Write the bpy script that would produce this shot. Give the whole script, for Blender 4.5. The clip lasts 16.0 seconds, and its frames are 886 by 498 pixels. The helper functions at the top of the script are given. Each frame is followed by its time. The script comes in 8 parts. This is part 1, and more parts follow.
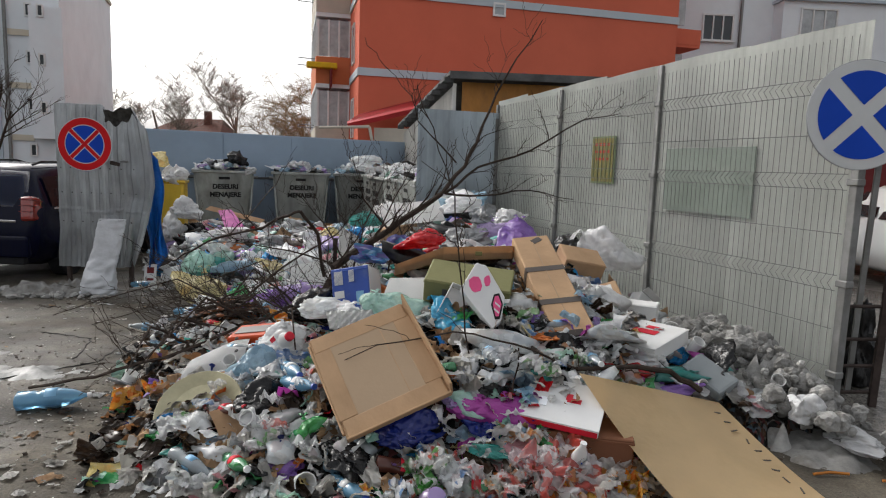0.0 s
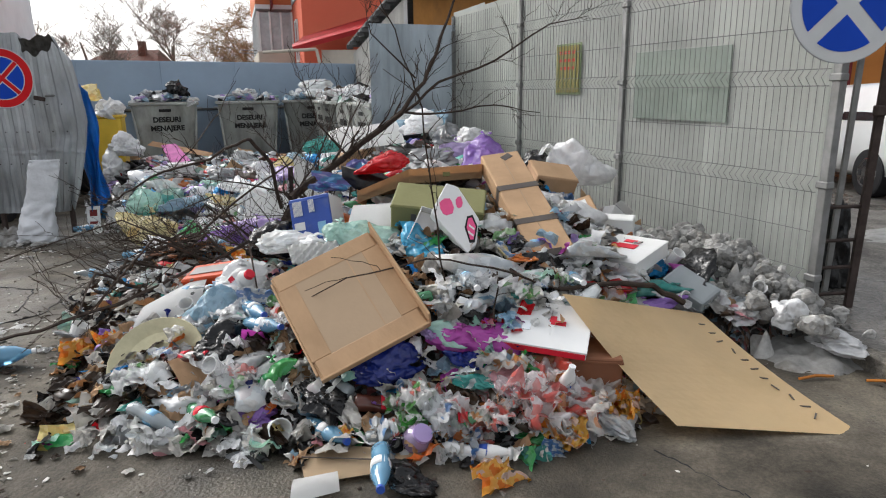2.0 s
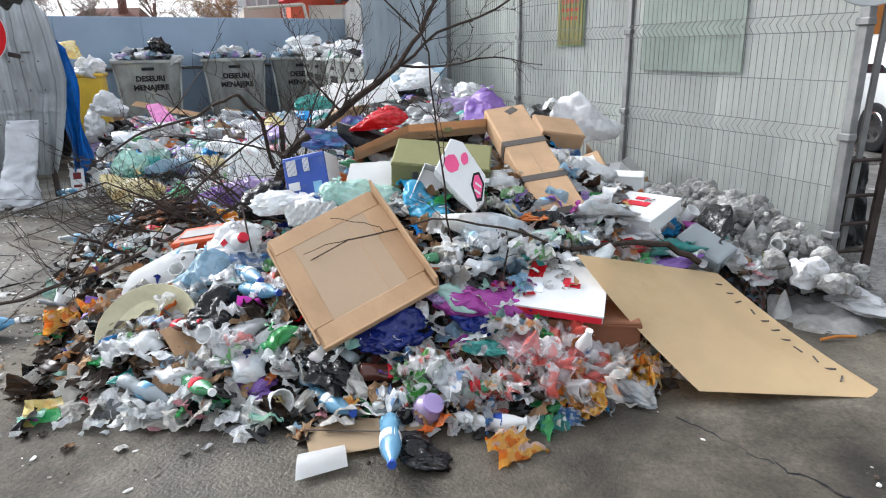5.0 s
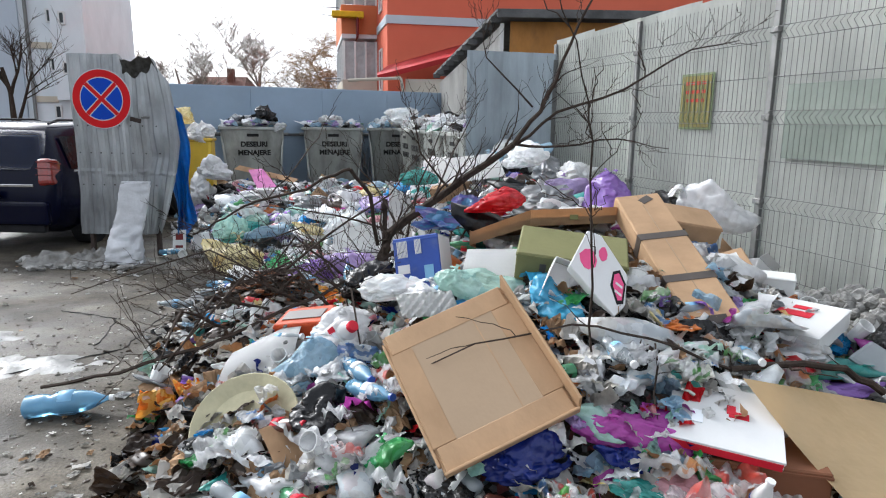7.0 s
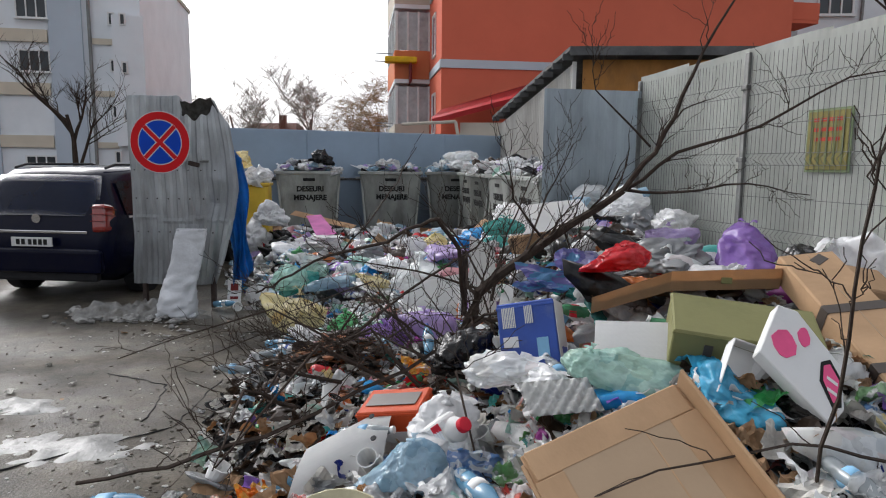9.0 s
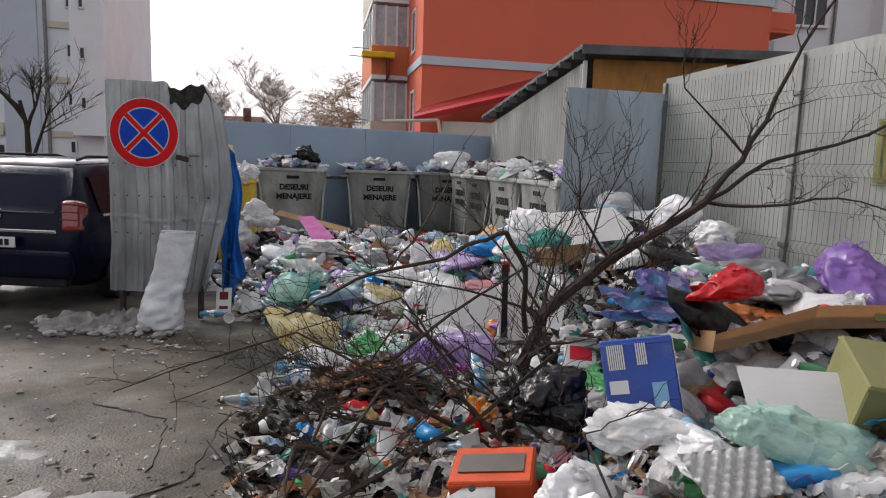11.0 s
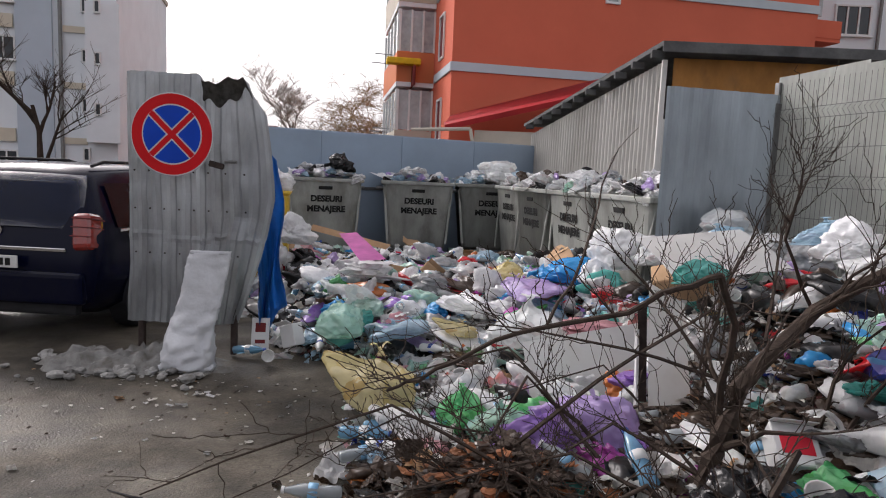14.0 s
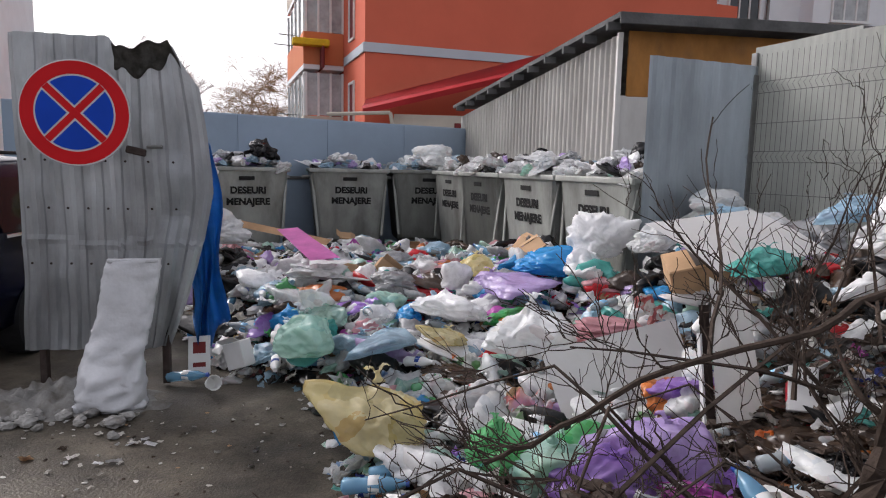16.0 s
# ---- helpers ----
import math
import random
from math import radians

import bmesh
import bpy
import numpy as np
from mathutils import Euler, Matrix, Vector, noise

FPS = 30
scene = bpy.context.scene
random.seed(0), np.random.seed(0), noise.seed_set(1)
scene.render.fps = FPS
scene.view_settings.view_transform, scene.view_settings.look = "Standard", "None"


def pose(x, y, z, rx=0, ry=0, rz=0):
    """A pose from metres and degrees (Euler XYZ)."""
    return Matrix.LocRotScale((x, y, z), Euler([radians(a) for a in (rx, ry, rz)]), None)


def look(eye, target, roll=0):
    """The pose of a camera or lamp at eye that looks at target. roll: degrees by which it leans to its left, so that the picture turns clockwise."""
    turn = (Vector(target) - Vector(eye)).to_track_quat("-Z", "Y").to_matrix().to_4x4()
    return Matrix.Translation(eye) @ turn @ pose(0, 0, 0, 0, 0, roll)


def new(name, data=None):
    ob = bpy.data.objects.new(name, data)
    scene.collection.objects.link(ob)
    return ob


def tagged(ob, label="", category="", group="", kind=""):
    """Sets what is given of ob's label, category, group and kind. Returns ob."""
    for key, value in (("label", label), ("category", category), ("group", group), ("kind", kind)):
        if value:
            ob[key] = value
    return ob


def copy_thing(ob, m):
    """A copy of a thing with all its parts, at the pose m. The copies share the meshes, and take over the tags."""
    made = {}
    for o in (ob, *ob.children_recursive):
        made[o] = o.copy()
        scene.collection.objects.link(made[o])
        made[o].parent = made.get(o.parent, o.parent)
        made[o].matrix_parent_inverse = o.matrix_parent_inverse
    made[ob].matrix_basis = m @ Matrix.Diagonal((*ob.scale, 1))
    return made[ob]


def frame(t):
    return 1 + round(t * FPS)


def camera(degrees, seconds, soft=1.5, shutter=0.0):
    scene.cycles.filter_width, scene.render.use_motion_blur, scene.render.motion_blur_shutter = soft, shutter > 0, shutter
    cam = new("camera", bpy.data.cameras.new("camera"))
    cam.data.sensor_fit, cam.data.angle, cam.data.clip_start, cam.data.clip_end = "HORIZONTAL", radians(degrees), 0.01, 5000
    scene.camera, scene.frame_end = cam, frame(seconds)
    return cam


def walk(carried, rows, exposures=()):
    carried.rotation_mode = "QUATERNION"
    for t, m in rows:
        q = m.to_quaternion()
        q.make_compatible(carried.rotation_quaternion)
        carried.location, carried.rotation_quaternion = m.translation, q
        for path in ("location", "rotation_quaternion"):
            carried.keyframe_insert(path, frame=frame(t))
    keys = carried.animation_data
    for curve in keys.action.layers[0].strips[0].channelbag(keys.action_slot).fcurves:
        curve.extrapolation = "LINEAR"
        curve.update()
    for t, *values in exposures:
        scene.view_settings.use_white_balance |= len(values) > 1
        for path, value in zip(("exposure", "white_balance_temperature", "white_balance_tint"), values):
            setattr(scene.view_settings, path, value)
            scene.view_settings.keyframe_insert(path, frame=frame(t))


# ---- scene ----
cam = camera(69.3, 16.0, soft=1.1)
PATH = [
    (0, (0.062, 0.289, 1.608), (0.040, 2.570, 1.317), 1.95),
    (0.5, (0.074, 0.283, 1.613), (-0.013, 2.564, 1.336), 1.17),
    (1, (0.097, 0.292, 1.607), (0.038, 2.567, 1.268), 0.90),
    (1.5, (0.056, 0.380, 1.577), (0.018, 2.640, 1.158), 1.62),
    (2, (0.005, 0.554, 1.548), (0.130, 2.784, 0.996), -0.66),
    (2.5, (-0.018, 0.630, 1.513), (0.340, 2.797, 0.831), 0.08),
    (3, (0.002, 0.632, 1.510), (0.511, 2.762, 0.806), 0.71),
    (3.2, (0.006, 0.620, 1.503), (0.561, 2.738, 0.803), 1.08),
    (5.3, (-0.068, 0.777, 1.490), (0.030, 2.975, 0.820), -0.41),
    (5.5, (-0.072, 0.805, 1.488), (0.018, 3.012, 0.845), 0.69),
    (6, (-0.100, 0.907, 1.509), (-0.137, 3.127, 0.908), 0.91),
    (6.5, (-0.166, 0.981, 1.517), (-0.304, 3.210, 0.968), 1.18),
    (7, (-0.316, 1.130, 1.539), (-0.424, 3.383, 1.090), 0.73),
    (7.5, (-0.428, 1.242, 1.536), (-0.636, 3.494, 1.120), 1.20),
    (8, (-0.491, 1.429, 1.535), (-0.768, 3.688, 1.203), 0.72),
    (8.5, (-0.570, 1.608, 1.533), (-0.880, 3.863, 1.202), 1.68),
    (9, (-0.718, 1.797, 1.523), (-0.981, 4.062, 1.225), 0.54),
    (9.2, (-0.789, 1.853, 1.512), (-0.998, 4.125, 1.221), 0.11),
    (11.3, (-1.428, 2.414, 1.536), (-1.548, 4.691, 1.237), 2.02),
    (11.5, (-1.479, 2.467, 1.533), (-1.647, 4.740, 1.235), 1.36),
    (12, (-1.611, 2.644, 1.539), (-1.746, 4.925, 1.282), 1.81),
    (12.5, (-1.732, 2.837, 1.534), (-1.822, 5.119, 1.260), 1.96),
    (13, (-1.855, 2.980, 1.533), (-1.771, 5.264, 1.272), 1.29),
    (13.5, (-1.952, 3.150, 1.533), (-1.939, 5.435, 1.273), 2.50),
    (14, (-2.032, 3.361, 1.504), (-2.183, 5.642, 1.244), 2.58),
    (14.5, (-2.157, 3.525, 1.505), (-2.188, 5.809, 1.228), 0.84),
    (15, (-2.283, 3.695, 1.481), (-2.264, 5.968, 1.132), 1.80),
    (15.5, (-2.400, 3.928, 1.482), (-2.329, 6.210, 1.206), 2.48),
    (16, (-2.621, 4.120, 1.449), (-2.424, 6.394, 1.157), 1.25),
]
walk(cam, [(t, look(eye, target, roll)) for t, eye, target, roll in PATH],
     exposures=[(0, 0.32, 6450, 10), (1.5, 0.44, 6400, 10), (3, 1.24, 6150, 9), (5.5, 1.18, 5950, 9), (7, 0.96, 6000, 9), (9, 0.4, 6200, 11), (12.5, 0.42, 6550, 17), (16, 0.46, 6350, 17)])

# ---- light ----
world = bpy.data.worlds.new("overcast_sky")
scene.world = world
world.use_nodes = True
wn, wl = world.node_tree.nodes, world.node_tree.links
wn.clear()
sky = wn.new("ShaderNodeTexSky")
sky.sky_type = "NISHITA"
sky.sun_disc = False
sky.sun_elevation, sky.sun_rotation = radians(33), radians(-50)
sky.air_density, sky.dust_density, sky.ozone_density = 1.0, 7.0, 1.0
pale = wn.new("ShaderNodeHueSaturation")
pale.inputs["Saturation"].default_value = 0.22
back = wn.new("ShaderNodeBackground")
back.inputs["Strength"].default_value = 0.15
wout = wn.new("ShaderNodeOutputWorld")
wl.new(sky.outputs["Color"], pale.inputs["Color"])
cloud = wn.new("ShaderNodeMix")
cloud.data_type = "RGBA"
cloud.inputs[0].default_value = 0.25
cloud.inputs[7].default_value = (6.2, 6.3, 6.5, 1)
wl.new(pale.outputs["Color"], cloud.inputs[6])
wl.new(cloud.outputs[2], back.inputs["Color"])
wl.new(back.outputs["Background"], wout.inputs["Surface"])
sun_data = bpy.data.lights.new("sun", "SUN")
sun_data.energy, sun_data.angle, sun_data.color = 0.7, radians(16), (1.0, 0.96, 0.9)
sun = new("sun", sun_data)
sun.matrix_world = look((-14, 12, 12), (0, 0, 0))

# ---- materials ----


def lin(c):
    return tuple((v / 12.92 if v <= 0.04045 else ((v + 0.055) / 1.055) ** 2.4) for v in c)


def mat(name, col, rough=0.6, metal=0.0, var=0.2, scale=5.0, bump=0.15, bscale=40.0, rnd=0.0, dirt=0.0, dcol=(0.09, 0.075, 0.06),
        trans=0.0, coat=0.0, stretch=(1, 1, 1), dscale=1.7, coords="Object"):
    """A surface with grain, blotches, dirt and relief. col is linear."""
    m = bpy.data.materials.new(name)
    m.use_nodes = True
    n, l = m.node_tree.nodes, m.node_tree.links
    b = n["Principled BSDF"]
    tc = n.new("ShaderNodeTexCoord")
    mp = n.new("ShaderNodeMapping")
    mp.inputs["Scale"].default_value = stretch
    l.new(tc.outputs[coords], mp.inputs["Vector"])
    info = n.new("ShaderNodeObjectInfo")
    geo = n.new("ShaderNodeNewGeometry")
    both = n.new("ShaderNodeMath")
    both.operation = "ADD"
    l.new(info.outputs["Random"], both.inputs[0])
    l.new(geo.outputs["Random Per Island"], both.inputs[1])
    chance = n.new("ShaderNodeMath")
    chance.operation = "FRACT"
    l.new(both.outputs[0], chance.inputs[0])
    shift = n.new("ShaderNodeVectorMath")
    shift.operation = "MULTIPLY_ADD"
    shift.inputs[1].default_value = (1, 1, 1)
    mul = n.new("ShaderNodeMath")
    mul.operation = "MULTIPLY"
    mul.inputs[1].default_value = 37.0
    l.new(chance.outputs[0] if rnd else info.outputs["Random"], mul.inputs[0])
    l.new(mp.outputs["Vector"], shift.inputs[0])
    l.new(mul.outputs[0], shift.inputs[2])
    vec = shift.outputs[0]
    n1 = n.new("ShaderNodeTexNoise")
    n1.inputs["Scale"].default_value, n1.inputs["Detail"].default_value, n1.inputs["Roughness"].default_value = scale, 11.0, 0.62
    l.new(vec, n1.inputs["Vector"])
    r1 = n.new("ShaderNodeValToRGB")
    r1.color_ramp.elements[0].position, r1.color_ramp.elements[1].position = 0.3, 0.7
    r1.color_ramp.elements[0].color = (*[min(1, c * (1 - var)) for c in col], 1)
    r1.color_ramp.elements[1].color = (*[min(1, c * (1 + var)) for c in col], 1)
    l.new(n1.outputs["Fac"], r1.inputs["Fac"])
    out = r1.outputs["Color"]
    if rnd:
        hs = n.new("ShaderNodeHueSaturation")
        mr = n.new("ShaderNodeMapRange")
        mr.inputs["To Min"].default_value, mr.inputs["To Max"].default_value = 1 - rnd, 1 + rnd * 0.6
        l.new(chance.outputs[0], mr.inputs["Value"])
        l.new(mr.outputs["Result"], hs.inputs["Value"])
        l.new(out, hs.inputs["Color"])
        out = hs.outputs["Color"]
    if dirt:
        n2 = n.new("ShaderNodeTexNoise")
        n2.inputs["Scale"].default_value, n2.inputs["Detail"].default_value, n2.inputs["Roughness"].default_value = dscale, 8.0, 0.65
        l.new(vec, n2.inputs["Vector"])
        r2 = n.new("ShaderNodeValToRGB")
        r2.color_ramp.elements[0].position, r2.color_ramp.elements[1].position = 0.5, 0.72
        r2.color_ramp.elements[1].color = (dirt, dirt, dirt, 1)
        l.new(n2.outputs["Fac"], r2.inputs["Fac"])
        mx = n.new("ShaderNodeMix")
        mx.data_type = "RGBA"
        l.new(r2.outputs["Color"], mx.inputs[0])
        l.new(out, mx.inputs[6])
        mx.inputs[7].default_value = (*dcol, 1)
        out = mx.outputs[2]
    l.new(out, b.inputs["Base Color"])
    b.inputs["Roughness"].default_value, b.inputs["Metallic"].default_value = rough, metal
    b.inputs["Specular IOR Level"].default_value = 0.5 if rough < 0.5 else 0.22
    b.inputs["Coat Weight"].default_value = coat
    b.inputs["Transmission Weight"].default_value = trans
    if bump:
        n3 = n.new("ShaderNodeTexNoise")
        n3.inputs["Scale"].default_value, n3.inputs["Detail"].default_value = bscale, 4.0
        l.new(vec, n3.inputs["Vector"])
        bp = n.new("ShaderNodeBump")
        bp.inputs["Strength"].default_value, bp.inputs["Distance"].default_value = bump, 0.01
        l.new(n3.outputs["Fac"], bp.inputs["Height"])
        l.new(bp.outputs["Normal"], b.inputs["Normal"])
    return m


def film_mat(name, col, rough=0.3, alpha=0.0, rnd=0.15, dirt=0.22, k=1.0, show=0.0):
    """Thin crinkled plastic: glossy, with sharp creases at two sizes; light comes through it, and what it holds shows dimly. k: crease size."""
    m = mat(name, col, rough, 0.0, 0.18, 6.0 * k, 0.0, rnd=rnd, dirt=dirt, dcol=(0.12, 0.1, 0.08), dscale=3.0 * k)
    n, l = m.node_tree.nodes, m.node_tree.links
    b = n["Principled BSDF"]
    tc = n.new("ShaderNodeTexCoord")
    warp = n.new("ShaderNodeTexNoise")
    warp.inputs["Scale"].default_value = 4.0 * k
    l.new(tc.outputs["Object"], warp.inputs["Vector"])
    add = n.new("ShaderNodeVectorMath")
    add.operation = "MULTIPLY_ADD"
    add.inputs[1].default_value = (0.3 / k, 0.3 / k, 0.3 / k)
    l.new(warp.outputs["Color"], add.inputs[0])
    l.new(tc.outputs["Object"], add.inputs[2])
    fold = n.new("ShaderNodeTexNoise")
    fold.noise_type = "RIDGED_MULTIFRACTAL"
    fold.inputs["Scale"].default_value, fold.inputs["Detail"].default_value = 2.5 * k, 3.5
    l.new(add.outputs[0], fold.inputs["Vector"])
    facet = n.new("ShaderNodeTexVoronoi")
    facet.inputs["Scale"].default_value = 4.5 * k
    l.new(add.outputs[0], facet.inputs["Vector"])
    both = n.new("ShaderNodeMath")
    both.operation = "MULTIPLY_ADD"
    both.inputs[1].default_value = 0.22
    l.new(facet.outputs["Distance"], both.inputs[0])
    l.new(fold.outputs["Fac"], both.inputs[2])
    bp = n.new("ShaderNodeBump")
    bp.inputs["Strength"].default_value, bp.inputs["Distance"].default_value = 0.8, 0.05 / k
    l.new(both.outputs[0], bp.inputs["Height"])
    l.new(bp.outputs["Normal"], b.inputs["Normal"])
    if show:
        # what the bag holds, dim behind the film
        stuff = n.new("ShaderNodeTexVoronoi")
        stuff.inputs["Scale"].default_value = 3.4 * k
        l.new(add.outputs[0], stuff.inputs["Vector"])
        part_of = n.new("ShaderNodeSeparateColor")
        l.new(stuff.outputs["Color"], part_of.inputs["Color"])
        rp = n.new("ShaderNodeValToRGB")
        rp.color_ramp.interpolation = "CONSTANT"
        held = [(0.8, 0.8, 0.78), (0.08, 0.06, 0.05), (0.5, 0.36, 0.22), (0.75, 0.77, 0.8), (0.4, 0.06, 0.05), (0.12, 0.2, 0.3), (0.62, 0.6, 0.5)]
        rp.color_ramp.elements[0].color = (*held[0], 1)
        rp.color_ramp.elements[1].position, rp.color_ramp.elements[1].color = 0.88, (*held[-1], 1)
        for i, c in enumerate(held[1:-1]):
            rp.color_ramp.elements.new(0.3 + 0.12 * i).color = (*c, 1)
        l.new(part_of.outputs[0], rp.inputs["Fac"])
        over = n.new("ShaderNodeMix")
        over.data_type = "RGBA"
        over.inputs[0].default_value = show
        l.new(b.inputs["Base Color"].links[0].from_socket, over.inputs[6])
        l.new(rp.outputs["Color"], over.inputs[7])
        l.new(over.outputs[2], b.inputs["Base Color"])
    b.inputs["Specular IOR Level"].default_value = 0.55
    # daylight comes through the film from behind
    glow = n.new("ShaderNodeBsdfTranslucent")
    l.new(b.inputs["Base Color"].links[0].from_socket, glow.inputs["Color"])
    l.new(bp.outputs["Normal"], glow.inputs["Normal"])
    mix = n.new("ShaderNodeMixShader")
    mix.inputs[0].default_value = 0.34
    l.new(b.outputs["BSDF"], mix.inputs[1])
    l.new(glow.outputs["BSDF"], mix.inputs[2])
    top = mix.outputs[0]
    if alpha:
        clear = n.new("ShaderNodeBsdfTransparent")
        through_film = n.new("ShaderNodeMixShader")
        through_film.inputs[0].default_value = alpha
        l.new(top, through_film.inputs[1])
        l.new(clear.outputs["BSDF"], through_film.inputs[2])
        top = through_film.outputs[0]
    l.new(top, n["Material Output"].inputs["Surface"])
    return m


def speckle(m, scale, low, high, stain=1.3, depth=0.55):
    """Fine light and dark grains, and soft stains, over a ground surface."""
    n, l = m.node_tree.nodes, m.node_tree.links
    b = n["Principled BSDF"]
    src = b.inputs["Base Color"].links[0].from_socket
    tc = n.new("ShaderNodeTexCoord")
    for sc, lo, hi, a, z in ((scale, low, high, 0.36, 0.64), (stain, depth, 1.15, 0.38, 0.56), (stain * 6, 0.72, 1.2, 0.35, 0.65)):
        nz = n.new("ShaderNodeTexNoise")
        nz.inputs["Scale"].default_value, nz.inputs["Detail"].default_value, nz.inputs["Roughness"].default_value = sc, 6.0, 0.7
        l.new(tc.outputs["Object"], nz.inputs["Vector"])
        mr = n.new("ShaderNodeMapRange")
        mr.inputs["From Min"].default_value, mr.inputs["From Max"].default_value = a, z
        mr.inputs["To Min"].default_value, mr.inputs["To Max"].default_value = lo, hi
        l.new(nz.outputs["Fac"], mr.inputs["Value"])
        mx = n.new("ShaderNodeMix")
        mx.data_type, mx.blend_type = "RGBA", "MULTIPLY"
        mx.inputs[0].default_value = 1.0
        l.new(src, mx.inputs[6])
        l.new(mr.outputs["Result"], mx.inputs[7])
        src = mx.outputs[2]
    l.new(src, b.inputs["Base Color"])


M_ASPHALT = mat("wet_dirty_asphalt", (0.088, 0.076, 0.058), 0.62, 0, 0.5, 2.4, 0.7, 70, dirt=0.8, dcol=(0.044, 0.039, 0.032), dscale=0.8)


def wet_patches(m, dry, wet):
    """Wet and dry patches: the stains' noise drives the roughness too."""
    n, l = m.node_tree.nodes, m.node_tree.links
    nz = n.new("ShaderNodeTexNoise")
    nz.inputs["Scale"].default_value, nz.inputs["Detail"].default_value = 0.8, 6.0
    tc = n.new("ShaderNodeTexCoord")
    l.new(tc.outputs["Object"], nz.inputs["Vector"])
    mr = n.new("ShaderNodeMapRange")
    mr.inputs["From Min"].default_value, mr.inputs["From Max"].default_value = 0.42, 0.58
    mr.inputs["To Min"].default_value, mr.inputs["To Max"].default_value = wet, dry
    l.new(nz.outputs["Fac"], mr.inputs["Value"])
    l.new(mr.outputs["Result"], n["Principled BSDF"].inputs["Roughness"])


wet_patches(M_ASPHALT, 0.8, 0.42)
M_WETSLAB = mat("wet_grey_paving", (0.13, 0.122, 0.11), 0.5, 0, 0.4, 1.4, 0.5, 60, dirt=0.7, dcol=(0.07, 0.066, 0.06), dscale=0.6)
wet_patches(M_WETSLAB, 0.75, 0.25)
speckle(M_ASPHALT, 60, 0.74, 1.28, 0.7, 0.5)
speckle(M_WETSLAB, 40, 0.6, 1.35, 1.1, 0.6)
M_CONCRETE = mat("kerb_concrete", (0.19, 0.175, 0.15), 0.85, 0, 0.35, 4, 0.6, 60, dirt=0.8)
speckle(M_CONCRETE, 40, 0.6, 1.35, 3, 0.55)
M_SLUSH = mat("thin_grey_ice", (0.21, 0.21, 0.2), 0.45, 0, 0.35, 8, 0.6, 30, dirt=0.85, dcol=(0.08, 0.075, 0.068), dscale=2.5)
M_SNOW = mat("dirty_snow", (0.3, 0.295, 0.28), 0.95, 0, 0.4, 9, 0.5, 120, rnd=0.3, dirt=0.85, dcol=(0.12, 0.105, 0.085), dscale=7)
M_SNOW.node_tree.nodes["Principled BSDF"].inputs["Specular IOR Level"].default_value = 0.15
M_ZINC = mat("weathered_zinc", (0.42, 0.44, 0.455), 0.42, 0.5, 0.24, 3.5, 0.12, 30, dirt=0.55, dcol=(0.16, 0.155, 0.15), dscale=2.2, stretch=(1, 1, 0.35))
M_BLUEZINC = mat("blue_grey_painted_steel", (0.36, 0.4, 0.43), 0.5, 0.1, 0.16, 2.5, 0.08, 30, dirt=0.5, dcol=(0.2, 0.215, 0.225), dscale=1.6, stretch=(1, 1, 0.35))
M_BLUEWALL = mat("pale_blue_painted_wall", (0.3, 0.38, 0.47), 0.6, 0, 0.08, 1.2, 0.05, 20, dirt=0.15, dcol=(0.25, 0.3, 0.34))
M_WHITESHED = mat("whitish_corrugated_cladding", (0.64, 0.63, 0.6), 0.55, 0.0, 0.15, 2.0, 0.05, 20, dirt=0.35, dcol=(0.26, 0.24, 0.21), stretch=(1, 1, 0.3))
M_ORANGEWOOD = mat("orange_wood_board", (0.4, 0.18, 0.045), 0.6, 0, 0.3, 3, 0.1, 30, dirt=0.5, stretch=(1, 1, 0.5))
M_DARKROOF = mat("dark_weathered_roofing", (0.1, 0.1, 0.1), 0.85, 0, 0.4, 3, 0.4, 30, dirt=0.4, dcol=(0.2, 0.2, 0.19))
M_POLY = mat("translucent_corrugated_plastic", (0.56, 0.575, 0.535), 0.28, 0.0, 0.24, 0.6, 0.06, 25, dirt=0.5, dcol=(0.33, 0.345, 0.32), dscale=0.7, coat=0.4, stretch=(1.6, 1.6, 0.7))
M_GREENPOLY = mat("grey_green_plastic_patch", (0.21, 0.245, 0.21), 0.35, 0, 0.2, 2, 0.05, 20, dirt=0.4, dcol=(0.38, 0.4, 0.36))
M_FENCE = mat("galvanised_fence_wire", (0.19, 0.19, 0.185), 0.65, 0.0, 0.2, 10, 0.0)
M_POST = mat("galvanised_post", (0.24, 0.24, 0.235), 0.55, 0.5, 0.25, 8, 0.1, 40, dirt=0.4)
M_RUST = mat("rusty_dark_steel", (0.06, 0.045, 0.04), 0.75, 0.3, 0.4, 12, 0.3, 60)
M_RED = mat("red_rendered_wall", (0.66, 0.155, 0.09), 0.85, 0, 0.07, 0.4, 0.1, 30, dirt=0.2, dcol=(0.56, 0.13, 0.08), dscale=0.3)
M_ORANGE = mat("orange_rendered_wall", (0.62, 0.2, 0.09), 0.85, 0, 0.07, 0.4, 0.1, 30)
M_BAND = mat("pale_blue_band", (0.5, 0.56, 0.6), 0.8, 0, 0.06, 1, 0.05, 30)
M_REDROOF = mat("red_metal_roof", (0.5, 0.03, 0.035), 0.45, 0, 0.15, 1, 0.05, 20)
M_MAROON = mat("maroon_wall", (0.16, 0.025, 0.025), 0.7, 0, 0.2, 1, 0.1, 20)
M_CREAM = mat("cream_render", (0.55, 0.5, 0.42), 0.85, 0, 0.12, 0.8, 0.1, 30, dirt=0.3, dcol=(0.36, 0.33, 0.28))
